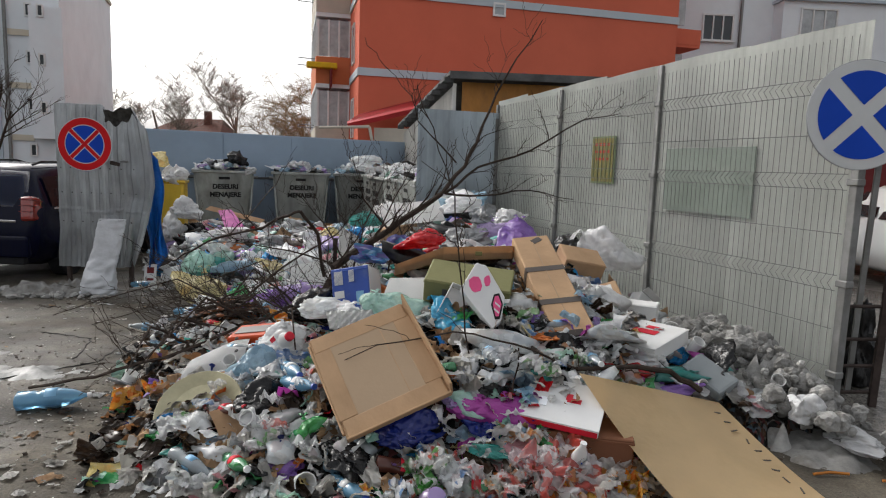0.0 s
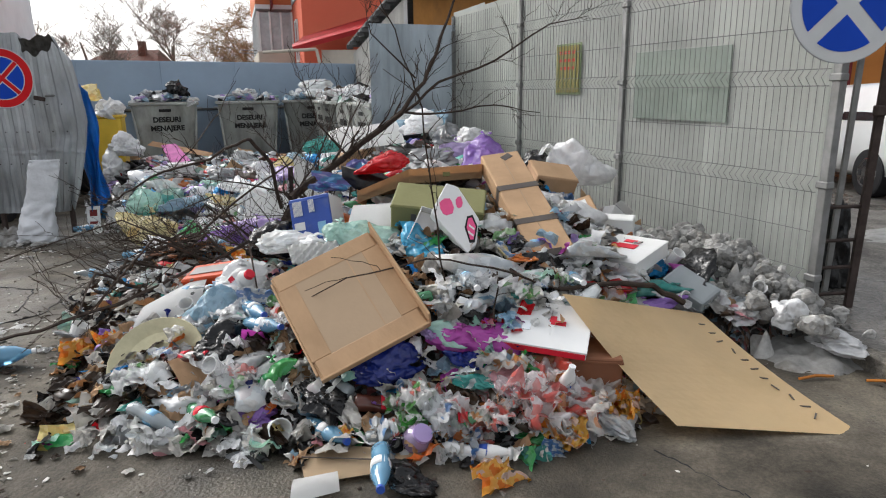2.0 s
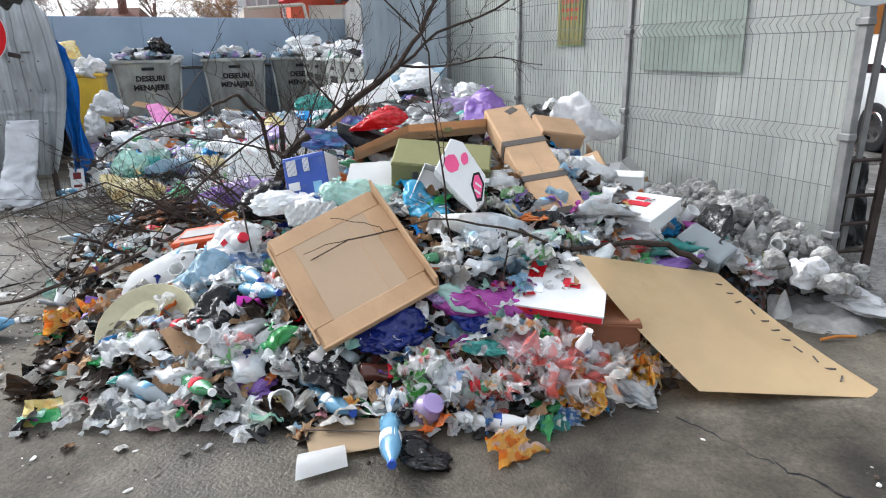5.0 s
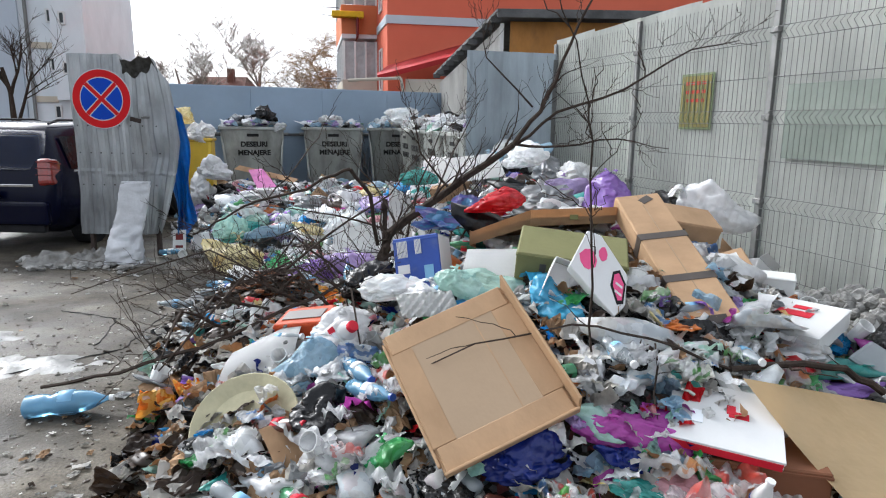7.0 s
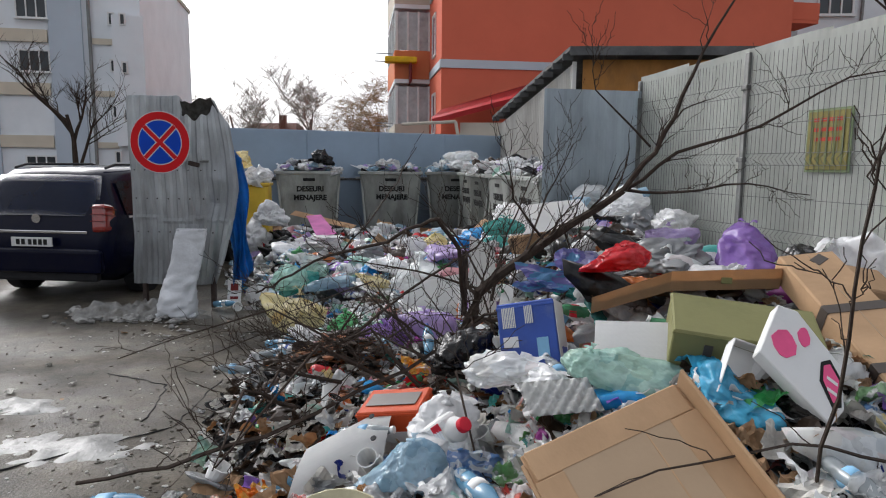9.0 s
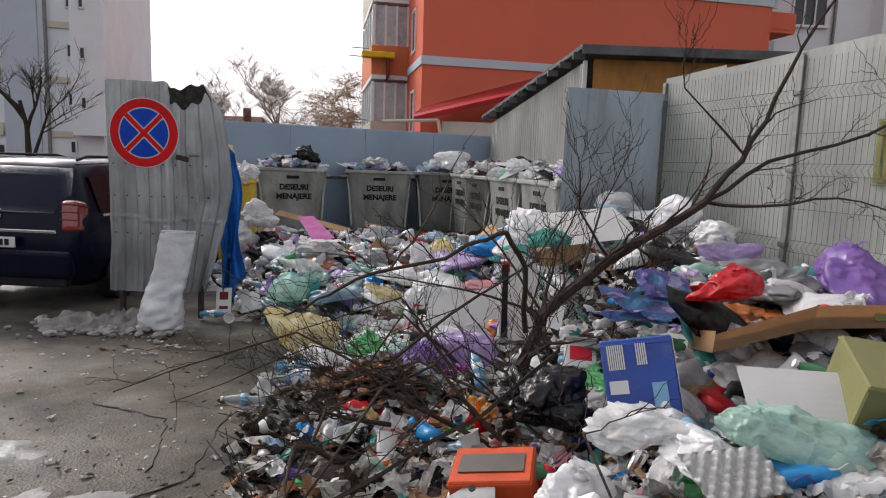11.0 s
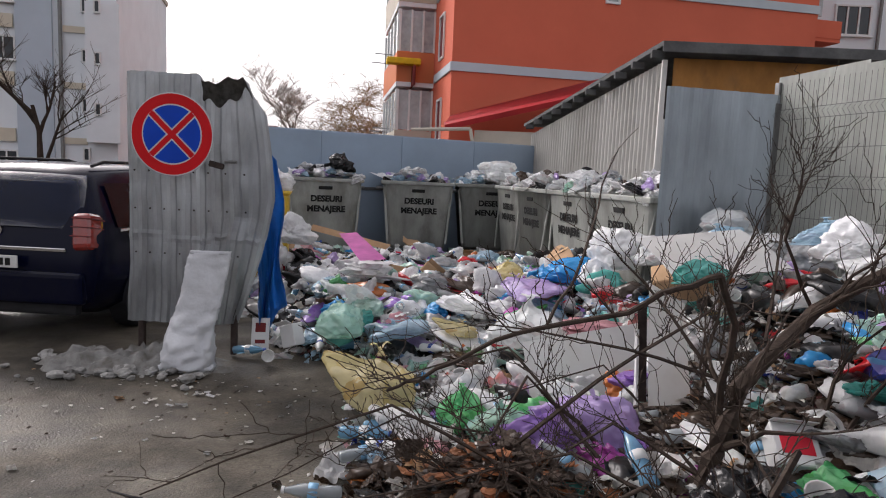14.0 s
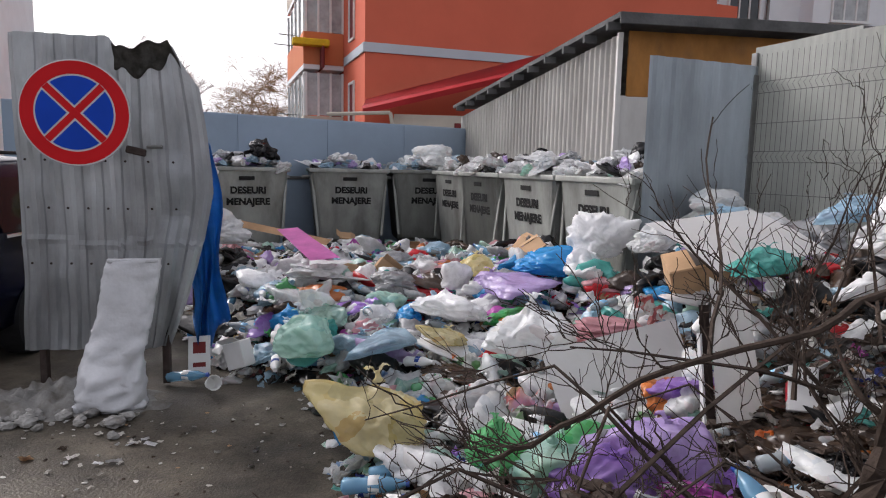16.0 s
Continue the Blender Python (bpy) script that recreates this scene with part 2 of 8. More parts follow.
M_GREYWALL = mat("grey_rendered_wall", (0.8, 0.83, 0.86), 0.85, 0, 0.05, 0.5, 0.1, 30, dirt=0.15, dcol=(0.42, 0.44, 0.47), dscale=0.4)
M_BLUEGREY = mat("blue_grey_wall_stripe", (0.5, 0.56, 0.63), 0.85, 0, 0.06, 0.5, 0.1, 30)
M_OCHRE = mat("pale_ochre_band", (0.64, 0.57, 0.46), 0.85, 0, 0.08, 0.7, 0.1, 30)
M_FRAME = mat("white_window_frame", (0.75, 0.75, 0.74), 0.5, 0, 0.05, 5, 0.0)
M_GLASS = mat("dark_window_glass", (0.03, 0.035, 0.04), 0.06, 0, 0.3, 0.8, 0.0)
M_PALEGLASS = mat("curtained_window_glass", (0.4, 0.42, 0.43), 0.1, 0, 0.3, 2.5, 0.0)
M_ROOFTILE = mat("brown_roof_tiles", (0.13, 0.06, 0.045), 0.8, 0, 0.3, 6, 0.3, 20)
M_YELLOWCLOTH = mat("yellow_cloth", (0.75, 0.5, 0.03), 0.9, 0, 0.15, 6, 0.2, 40)
M_BARK = mat("dark_bark", (0.05, 0.036, 0.028), 0.9, 0, 0.4, 18, 0.6, 60)
M_FARTREE = mat("grey_brown_bare_twigs", (0.27, 0.235, 0.2), 0.95, 0, 0.25, 1, 0.0)
M_WILLOW = mat("brown_willow_twigs", (0.3, 0.215, 0.12), 0.95, 0, 0.25, 1, 0.0)
M_BIN = mat("scuffed_galvanised_bin", (0.32, 0.33, 0.305), 0.5, 0.1, 0.32, 3.0, 0.12, 35, dirt=0.75, dcol=(0.13, 0.125, 0.11), dscale=2.2, rnd=0.1, stretch=(1, 1, 0.45))
M_BLACKPAINT = mat("black_stencil_paint", (0.016, 0.016, 0.016), 0.7, 0, 0.3, 10, 0.0)
M_CARDBOARD = mat("brown_cardboard", (0.44, 0.285, 0.165), 0.8, 0, 0.16, 3.5, 0.16, 45, dirt=0.5, dcol=(0.28, 0.175, 0.095), dscale=3.2, stretch=(1, 0.6, 1))
M_CARDIN = mat("grey_brown_cardboard_inside", (0.4, 0.29, 0.19), 0.8, 0, 0.07, 2.0, 0.08, 60, dirt=0.2, dcol=(0.3, 0.22, 0.15))
M_TAN = mat("tan_board", (0.74, 0.57, 0.34), 0.55, 0, 0.09, 1.5, 0.06, 50, dirt=0.4, dcol=(0.5, 0.35, 0.16), dscale=2)
M_PLY = mat("pale_plywood", (0.5, 0.38, 0.25), 0.65, 0, 0.12, 3, 0.1, 40, dirt=0.4, stretch=(0.3, 2, 1))
M_TAPE = mat("dark_packing_tape", (0.07, 0.055, 0.045), 0.3, 0, 0.2, 8, 0.0)
M_WHITECARD = mat("white_printed_card", (0.68, 0.68, 0.67), 0.55, 0, 0.06, 3, 0.06, 40, dirt=0.35, dcol=(0.45, 0.42, 0.37), dscale=3)
M_REDPRINT = mat("red_print", (0.6, 0.02, 0.04), 0.5, 0, 0.12, 6, 0.0)
M_PINKPRINT = mat("pink_print", (0.75, 0.1, 0.25), 0.5, 0, 0.12, 6, 0.0)
M_BLUEPRINT = mat("blue_printed_card", (0.025, 0.075, 0.36), 0.45, 0, 0.25, 3, 0.08, 40, dirt=0.7, dcol=(0.12, 0.15, 0.28), dscale=5)
M_PALEBLUE = mat("pale_blue_print", (0.2, 0.42, 0.62), 0.45, 0, 0.2, 4, 0.0)
M_OLIVE = mat("olive_green_card", (0.19, 0.185, 0.08), 0.7, 0, 0.18, 3, 0.1, 50, dirt=0.5, dcol=(0.11, 0.1, 0.05), dscale=3)
M_STYRO = mat("white_foam", (0.74, 0.74, 0.72), 0.7, 0, 0.05, 4, 0.2, 120, dirt=0.3, dcol=(0.5, 0.47, 0.42), dscale=3, rnd=0.08)
M_BLACK = mat("black_rubber", (0.018, 0.018, 0.02), 0.7, 0, 0.3, 6, 0.1)
M_CHROME = mat("chrome", (0.65, 0.65, 0.66), 0.15, 1.0, 0.05, 4, 0.0)
M_CARBLUE = mat("dark_blue_car_paint", (0.002, 0.0032, 0.016), 0.2, 0.0, 0.1, 1, 0.0, dirt=0.3, dcol=(0.02, 0.019, 0.018), coat=0.0)
M_CARWHITE = mat("white_car_paint", (0.62, 0.63, 0.63), 0.3, 0.0, 0.03, 1, 0.0, dirt=0.3, dcol=(0.5, 0.5, 0.49), coat=1.0)
M_TAILLIGHT = mat("red_lamp_glass", (0.26, 0.02, 0.014), 0.15, 0, 0.2, 8, 0.0, coat=1.0)
M_PLATE = mat("white_number_plate", (0.65, 0.65, 0.64), 0.4, 0, 0.05, 5, 0.0)
M_CARBLUE.node_tree.nodes["Principled BSDF"].inputs["Specular IOR Level"].default_value = 0.18
M_SIGNRED = mat("red_sign_sheeting", (0.6, 0.01, 0.014), 0.6, 0, 0.08, 3, 0.0)
M_SIGNRED.node_tree.nodes["Principled BSDF"].inputs["Specular IOR Level"].default_value = 0.2
M_SIGNBLUE = mat("blue_sign_sheeting", (0.006, 0.06, 0.48), 0.6, 0, 0.08, 3, 0.0)
M_SIGNBLUE.node_tree.nodes["Principled BSDF"].inputs["Specular IOR Level"].default_value = 0.2
M_SIGNWHITE = mat("faded_white_sign_sheeting", (0.62, 0.63, 0.63), 0.45, 0, 0.08, 3, 0.0)
M_SIGNBACK = mat("sign_steel", (0.4, 0.41, 0.42), 0.45, 0.6, 0.1, 3, 0.0)

# ---- builders ----


def part(name, bm, material, parent=None, label="", smooth=False, m=None):
    """Link a bmesh as one mesh object, under a thing or a part."""
    me = bpy.data.meshes.new(name)
    bm.to_mesh(me)
    bm.free()
    me.materials.append(material)
    if smooth:
        me.polygons.foreach_set("use_smooth", [True] * len(me.polygons))
    ob = new(name, me)
    if parent is not None:
        ob.parent = parent
    if m is not None:
        ob.matrix_basis = m
    if label:
        ob["label"] = label
    return ob


def thing(name, label, category, m=None, group="", kind=""):
    ob = new(name)
    ob.empty_display_size = 0.1
    if m is not None:
        ob.matrix_basis = m
    return tagged(ob, label, category, group, kind)


def box(size, at=(0, 0, 0), bevel=0.0, turn=None, bm=None, segs=1):
    bm = bm or bmesh.new()
    made = bmesh.ops.create_cube(bm, size=1.0)["verts"]
    t = Matrix.Translation(at) @ (turn or Matrix()) @ Matrix.Diagonal((*size, 1))
    bmesh.ops.transform(bm, matrix=t, verts=made)
    if bevel:
        edges = list({e for v in made for e in v.link_edges})
        bmesh.ops.bevel(bm, geom=edges, offset=bevel, segments=segs, affect="EDGES", profile=0.6)
    return bm


def plate(outline, thick, bm=None):
    """A flat sheet with the outline (x, y) in its own plane, thick along z."""
    bm = bm or bmesh.new()
    vs = [bm.verts.new((x, y, 0)) for x, y in outline]
    f = bm.faces.new(vs)
    up = bmesh.ops.extrude_face_region(bm, geom=[f])
    bmesh.ops.translate(bm, vec=(0, 0, thick), verts=[v for v in up["geom"] if isinstance(v, bmesh.types.BMVert)])
    bmesh.ops.recalc_face_normals(bm, faces=bm.faces)
    return bm


def lathe(profile, segs=16, bm=None):
    bm = bm or bmesh.new()
    rings = []
    for r, z in profile:
        rings.append([bm.verts.new((r * math.cos(2 * math.pi * k / segs), r * math.sin(2 * math.pi * k / segs), z)) for k in range(segs)])
    for a, b in zip(rings, rings[1:]):
        for k in range(segs):
            bm.faces.new((a[k], a[(k + 1) % segs], b[(k + 1) % segs], b[k]))
    bm.faces.new(list(reversed(rings[0])))
    bm.faces.new(rings[-1])
    return bm


def tube(points, radii, segs=6, bm=None):
    bm = bm or bmesh.new()
    pts = [Vector(p) for p in points]
    rings = []
    for i, p in enumerate(pts):
        d = (pts[min(i + 1, len(pts) - 1)] - pts[max(i - 1, 0)]).normalized()
        side = d.cross(Vector((0.31, 0.17, 0.93)))
        side = side.normalized() if side.length > 1e-4 else Vector((1, 0, 0))
        other = d.cross(side)
        r = radii[i] if isinstance(radii, (list, tuple)) else radii
        rings.append([bm.verts.new(p + r * (math.cos(2 * math.pi * k / segs) * side + math.sin(2 * math.pi * k / segs) * other)) for k in range(segs)])
    for a, b in zip(rings, rings[1:]):
        for k in range(segs):
            bm.faces.new((a[k], a[(k + 1) % segs], b[(k + 1) % segs], b[k]))
    bm.faces.new(list(reversed(rings[0])))
    bm.faces.new(rings[-1])
    return bm


def corrugated(width, height, pitch=0.09, amp=0.012, thick=0.003, top=None, rows=10, lean=None):
    """A corrugated sheet in x and z; top(x) gives its upper edge, lean(x, z) pushes it in y."""
    bm = bmesh.new()
    nx = max(8, int(width / pitch * 6))
    grid = []
    for i in range(nx + 1):
        x = width * i / nx
        t = (x / pitch) % 1.0
        wave = amp * max(-0.75, min(0.75, 1.6 * math.cos(2 * math.pi * t)))
        h = top(x) if top else height
        grid.append([bm.verts.new((x, wave + (lean(x, h * j / rows) if lean else 0), h * j / rows)) for j in range(rows + 1)])
    for a, b in zip(grid, grid[1:]):
        for j in range(rows):
            bm.faces.new((a[j], b[j], b[j + 1], a[j + 1]))
    bmesh.ops.solidify(bm, geom=bm.faces[:], thickness=thick)
    return bm


def frame_of(o, ax, ay):
    """The pose at o whose x runs along ax and whose y lies towards ay."""
    x = Vector(ax).normalized()
    z = x.cross(Vector(ay)).normalized()
    y = z.cross(x)
    m = Matrix((x, y, z)).transposed().to_4x4()
    return Matrix.Translation(o) @ m


def smooth01(a, b, v):
    t = min(1, max(0, (v - a) / (b - a)))
    return t * t * (3 - 2 * t)


def ground_z(x, y):
    return 0.035 - 0.2 * smooth01(3.4, 8.4, y)


# ---- ground ----
def build_ground():
    bm = bmesh.new()
    xs = [-2500, -600, -150, -60, -30] + [-16 + 0.25 * i for i in range(129)] + [30, 60, 150, 600, 2500]
    ys = [-2500, -600, -150, -40, -12] + [-5 + 0.25 * i for i in range(121)] + [40, 70, 200, 700, 2500]
    grid = [[bm.verts.new((x, y, ground_z(x, y) + (0.012 * noise.noise((x * 0.9, y * 0.9, 3)) if abs(x) < 20 and abs(y) < 30 else 0))) for y in ys] for x in xs]
    for a, b in zip(grid, grid[1:]):
        for j in range(len(ys) - 1):
            bm.faces.new((a[j], b[j], b[j + 1], a[j + 1]))
    return tagged(part("ground", bm, M_ASPHALT, smooth=True), "grey-brown wet asphalt yard with dirt and cracks", "ground", kind="structure")


build_ground()

# The fence line and the raised slab behind it
F1, F2, F3, F4 = (2.62, 4.39), (1.955, 6.325), (1.345, 8.08), (0.72, 9.9)
FTOP = 2.54


def fence_frame(a, b):
    d = Vector((b[0] - a[0], b[1] - a[1], 0))
    return Matrix.Translation((a[0], a[1], 0)) @ Matrix.Rotation(math.atan2(d.y, d.x), 4, "Z"), d.length


def build_slab():
    bm = plate([(2.45, 4.15), (3.3, 1.2), (4.2, -4), (18, -4), (18, 21), (4.6, 21), (4.4, 11.2), (1.0, 11.2), (0.73, 9.95)], 0.13)
    tagged(part("pavement", bm, M_WETSLAB), "wet grey paving beyond a broken kerb", "pavement", kind="structure")
    edge = [(2.47, 4.12), (2.85, 2.75), (3.28, 1.25), (3.7, -1.0)]
    for (x0, y0), (x1, y1) in zip(edge, edge[1:]):
        d = math.hypot(x1 - x0, y1 - y0)
        k = box((d - 0.02, 0.2, 0.13), (0, 0, 0.05), 0.03, segs=3)
        bmesh.ops.subdivide_edges(k, edges=[e for e in k.edges if e.calc_length() > 0.3], cuts=24, use_grid_fill=True)
        for v in k.verts:
            v.co += 0.02 * Vector(noise.noise_vector(v.co * 3 + Vector((x0, y0, 0)))) + 0.016 * Vector(noise.noise_vector(v.co * 11 + Vector((x0, y0, 5))))
        tagged(part("kerb", k, M_CONCRETE, m=pose((x0 + x1) / 2, (y0 + y1) / 2, 0.01, 0, 0, math.degrees(math.atan2(y1 - y0, x1 - x0)))), "worn concrete kerb with broken edges", "kerb", kind="structure")


build_slab()


def build_fence():
    fence = thing("fence", "galvanised mesh fence clad with cloudy plastic sheets", "fence", kind="structure")
    spans = [(F1, F2), (F2, F3), (F3, F4)]
    for k, (a, b) in enumerate(spans):
        m, length = fence_frame(a, b)
        # wire mesh: vertical wires with four folds that stand out to the heap's side
        folds = [0.35, 0.95, 1.6, 2.22]

        def bulge(z):
            return 0.05 + 0.045 * max([0] + [1 - abs(z - f) / 0.05 for f in folds])
        bm = bmesh.new()
        zs = [0.18] + sorted(f + d for f in folds for d in (-0.05, 0, 0.05)) + [FTOP - 0.03]
        n = int(length / 0.052)
        for i in range(1, n):
            x = i * length / n
            tube([(x, bulge(z), z) for z in zs], 0.0026, 3, bm)
        part("wire_mesh", bm, M_FENCE, fence, m=m)
        for z in sorted(f + d for f in folds for d in (-0.05, 0.05)) + [0.65, 1.27, 1.9]:
            part("rail_wire", tube([(0.03, bulge(z) - 0.004, z), (length - 0.03, bulge(z) - 0.004, z)], 0.003, 4), M_FENCE, fence, m=m)
        # two cloudy corrugated sheets a bay
        half = length / 2
        for j in range(2):
            sheet = corrugated(half + 0.02, FTOP + 0.06, 0.076, 0.0016, 0.003, rows=4,
                               top=lambda x, j=j, k=k: FTOP + 0.05 - 0.12 + 0.012 * j + 0.01 * math.sin(3 * x + k))
            part("plastic_sheet", sheet, M_POLY, fence, m=m @ pose(j * half - 0.01, 0.012 - 0.012 * j, 0.12))
    for (x, y), top in ((F1, 1.98), (F2, FTOP + 0.05), (F3, FTOP + 0.02), (F4, FTOP)):
        post = part("post", box((0.06, 0.06, top + 0.2), (0, 0, top / 2 - 0.1), 0.005), M_POST, fence,
                    m=fence_frame(F1, F2)[0].to_3x3().to_4x4())
        post.location = (x, y, 0)
        for z in (0.35, 0.95, 1.6, 2.25):
            if z < top:
                part("clamp", box((0.085, 0.07, 0.045), (0, 0.01, z), 0.006), M_POST, post)
    return fence


fence = build_fence()
fm, _ = fence_frame(F1, F2)
part("plastic_patch", box((1.04, 0.006, 0.54), (1.34, 0.03, 1.57)), M_GREENPOLY, fence, "grey-green plastic patch", m=fm)

fm, _ = fence_frame(F2, F3)


def notice_board():
    n = thing("notice_board", "small faded yellow and red notice on the fence", "notice", fm)
    part("board", box((0.40, 0.012, 0.45), (0.85, 0.038, 1.74), 0.003), mat("yellowed_notice", (0.2, 0.17, 0.05), 0.6, 0, 0.25, 8, 0.0, dirt=0.5, dcol=(0.2, 0.24, 0.12), dscale=9), n)
    part("frame", box((0.44, 0.008, 0.49), (0.85, 0.03, 1.74), 0.003), mat("dull_green_frame", (0.2, 0.25, 0.14), 0.6), n)
    red = mat("red_notice_print", (0.4, 0.04, 0.02), 0.6)
    for i in range(3):
        part("print_bar", box((0.3 - 0.03 * (i % 3), 0.004, 0.028), (0.85, 0.045, 1.9 - 0.075 * i)), red, n)
    for i in range(5):
        part("print_strip", box((0.02, 0.004, 0.36), (0.7 + 0.075 * i, 0.0465, 1.74)), mat("dull_green_print", (0.12, 0.14, 0.06), 0.6), n)


notice_board()


# ---- signs ----
def no_stopping_sign(name, label, m, radius, ring, quarter, bars):
    s = thing(name, label, "road sign", m)

    def disc(r0, r1, th, y, segs=48):
        bm = bmesh.new()
        vs = [[bm.verts.new((r * math.cos(2 * math.pi * k / segs), yy, r * math.sin(2 * math.pi * k / segs))) for k in range(segs)]
              for r, yy in ((r0, y), (r1, y), (r1, y - th), (r0, y - th))]
        for a, b in zip(vs, vs[1:] + vs[:1]):
            for k in range(segs):
                bm.faces.new((a[k], b[k], b[(k + 1) % segs], a[(k + 1) % segs]))
        bmesh.ops.recalc_face_normals(bm, faces=bm.faces)
        return bm
    part("back_plate", disc(0.001, radius, 0.004, 0), M_SIGNBACK, s)
    part("white_face", disc(0.001, radius * 0.985, 0.003, -0.004), M_SIGNWHITE, s)
    if ring:
        part("red_ring", disc(radius * 0.72, radius * 0.96, 0.002, -0.0075), ring, s)
    inner = radius * (0.685 if ring else 0.8)
    gap = radius * (0.10 if ring else 0.13)
    for q in range(4):
        # a quarter segment between the two crossed bars
        bm = bmesh.new()
        mid = math.pi / 2 * q
        a0 = math.asin(gap / inner)
        pts = [(gap * 1.414, 0)] + [(inner * math.cos(t), inner * math.sin(t)) for t in [(-math.pi / 4 + a0) + (math.pi / 2 - 2 * a0) * i / 14 for i in range(15)]]
        vs = [bm.verts.new((x * math.cos(mid) - y * math.sin(mid), -0.0085, x * math.sin(mid) + y * math.cos(mid))) for x, y in pts]
        f = bm.faces.new(vs)
        e = bmesh.ops.extrude_face_region(bm, geom=[f])
        bmesh.ops.translate(bm, vec=(0, -0.002, 0), verts=[v for v in e["geom"] if isinstance(v, bmesh.types.BMVert)])
        bmesh.ops.recalc_face_normals(bm, faces=bm.faces)
        part("blue_segment", bm, quarter, s)
    if bars:
        for k in (-1, 1):
            part("cross_bar", box((radius * 1.42, 0.002, radius * 0.13), (0, -0.009 - 0.001 * (k > 0), 0), 0, Matrix.Rotation(radians(45 * k), 4, "Y")), bars, s)
    return s


# ---- the zinc screen with its sign ----
def zinc_screen():
    s = thing("zinc_screen", "standing corrugated zinc sheet with a torn top corner", "metal screen", pose(-5.1, 8.62, 0.14, -1.5, 0, 0))

    def top(x):
        if x < 0.62:
            return 2.12 + 0.006 * math.sin(11 * x)
        if x < 0.70:
            return 2.12 - 1.3 * (x - 0.62)
        if x < 1.03:
            return 2.02 + 0.06 * smooth01(0.7, 1.03, x) + 0.018 * math.sin(37 * x)
        return 2.08 - (x - 1.03) * 2.0

    def dents(x, z):
        knock = 0.05 * math.exp(-((x - 0.95) / 0.14) ** 2 - ((z - 0.95) / 0.12) ** 2) - 0.045 * math.exp(-((x - 0.72) / 0.1) ** 2 - ((z - 0.62) / 0.07) ** 2)
        knock += 0.03 * math.exp(-((x - 1.0) / 0.1) ** 2 - ((z - 1.5) / 0.2) ** 2) + 0.02 * noise.noise((x * 4, z * 3, 2)) + 0.01 * noise.noise((x * 11, z * 7, 4))
        seam = -0.014 * math.exp(-((z - 0.74 - 0.02 * math.sin(9 * x)) / 0.02) ** 2)
        return 0.03 * math.sin(2.2 * z + x) + 0.12 * smooth01(0.85, 1.2, x) * (1 - 0.5 * z) + knock + seam

    def edge_shift(x, z):
        k = max(0, (x - 0.75) / 0.42)
        return x + k * (0.10 * math.sin(math.pi * min(1, z / 2.0)) - 0.24 * max(0, 1 - z / 1.1))
    sheet = corrugated(1.17, 2.12, 0.13, 0.011, 0.002, top=top, rows=64, lean=dents)
    for v in sheet.verts:
        v.co.x = edge_shift(v.co.x, v.co.z)
    part("sheet", sheet, M_ZINC, s)
    # the torn part, bent over and dark with old tar
    bm = bmesh.new()
    g = []
    for i in range(29):
        x = 0.67 + 0.42 * i / 28
        low = top(x) - 0.16 - 0.07 * noise.noise((x * 9, 0, 1)) + 0.1 * smooth01(0.9, 1.09, x)
        row = []
        for j in range(9):
            z = low + (top(x) + 0.012 - low) * j / 8
            row.append(bm.verts.new((edge_shift(x, z), dents(x, z) - 0.022 - 0.045 * (j / 8) ** 2 - 0.012 * noise.noise((x * 20, z * 16, 3)), z)))
        g.append(row)
    for a, b in zip(g, g[1:]):
        for j in range(8):
            bm.faces.new((a[j], b[j], b[j + 1], a[j + 1]))
    bmesh.ops.solidify(bm, geom=bm.faces[:], thickness=0.004)
    part("crumpled_edge", bm, mat("tarred_torn_zinc", (0.085, 0.08, 0.072), 0.75, 0.1, 0.5, 14, 0.5, 30, dirt=0.5, dcol=(0.2, 0.2, 0.19), dscale=9), s, "curled dark torn edge", smooth=True)
    for x in (0.06, 0.9):
        part("stake", box((0.05, 0.05, 2.2), (x, 0.14, 0.82), 0.004), M_RUST, s)
    part("bracket", tube([(0.86, -0.03, 1.40), (0.96, -0.03, 1.40)], 0.014, 5), M_POST, s)
    part("clasp", box((0.13, 0.03, 0.05), (0.79, -0.035, 1.37), 0.008, Matrix.Rotation(radians(12), 4, "Y")), M_RUST, s)
    for z in (0.6, 0.98, 1.3):
        for k in range(8):
            x = 0.13 * k + 0.065
            part("screw", lathe([(0.009, 0), (0.007, 0.006)], 6), M_RUST, s, m=Matrix.Translation((edge_shift(x, z), dents(x, z) - 0.012, z)) @ Matrix.Rotation(radians(90), 4, "X"))


zinc_screen()
no_stopping_sign("no_stopping_sign", "round red and blue no-stopping sign on the zinc sheet", pose(-4.655, 8.55, 1.745, 0, 0, 4), 0.345, M_SIGNRED, M_SIGNBLUE, M_SIGNRED)
no_stopping_sign("no_stopping_sign", "large faded blue and white sign on the fence post", pose(2.565, 4.33, 2.01, 0, 0, -2), 0.335, None, M_SIGNBLUE, None)

# ---- gate panel, shed, wall ----
g = thing("steel_screen", "blue-grey corrugated steel panel beside the shed", "metal panel", pose(-0.44, 9.5, -0.16, 0, 0, 17))
part("sheet", corrugated(1.22, 2.58, 0.2, 0.011, 0.003, rows=6), M_BLUEZINC, g)
part("edge_strip", box((0.06, 0.05, 2.5), (1.2, 0.02, 1.25), 0.004), M_POST, g)


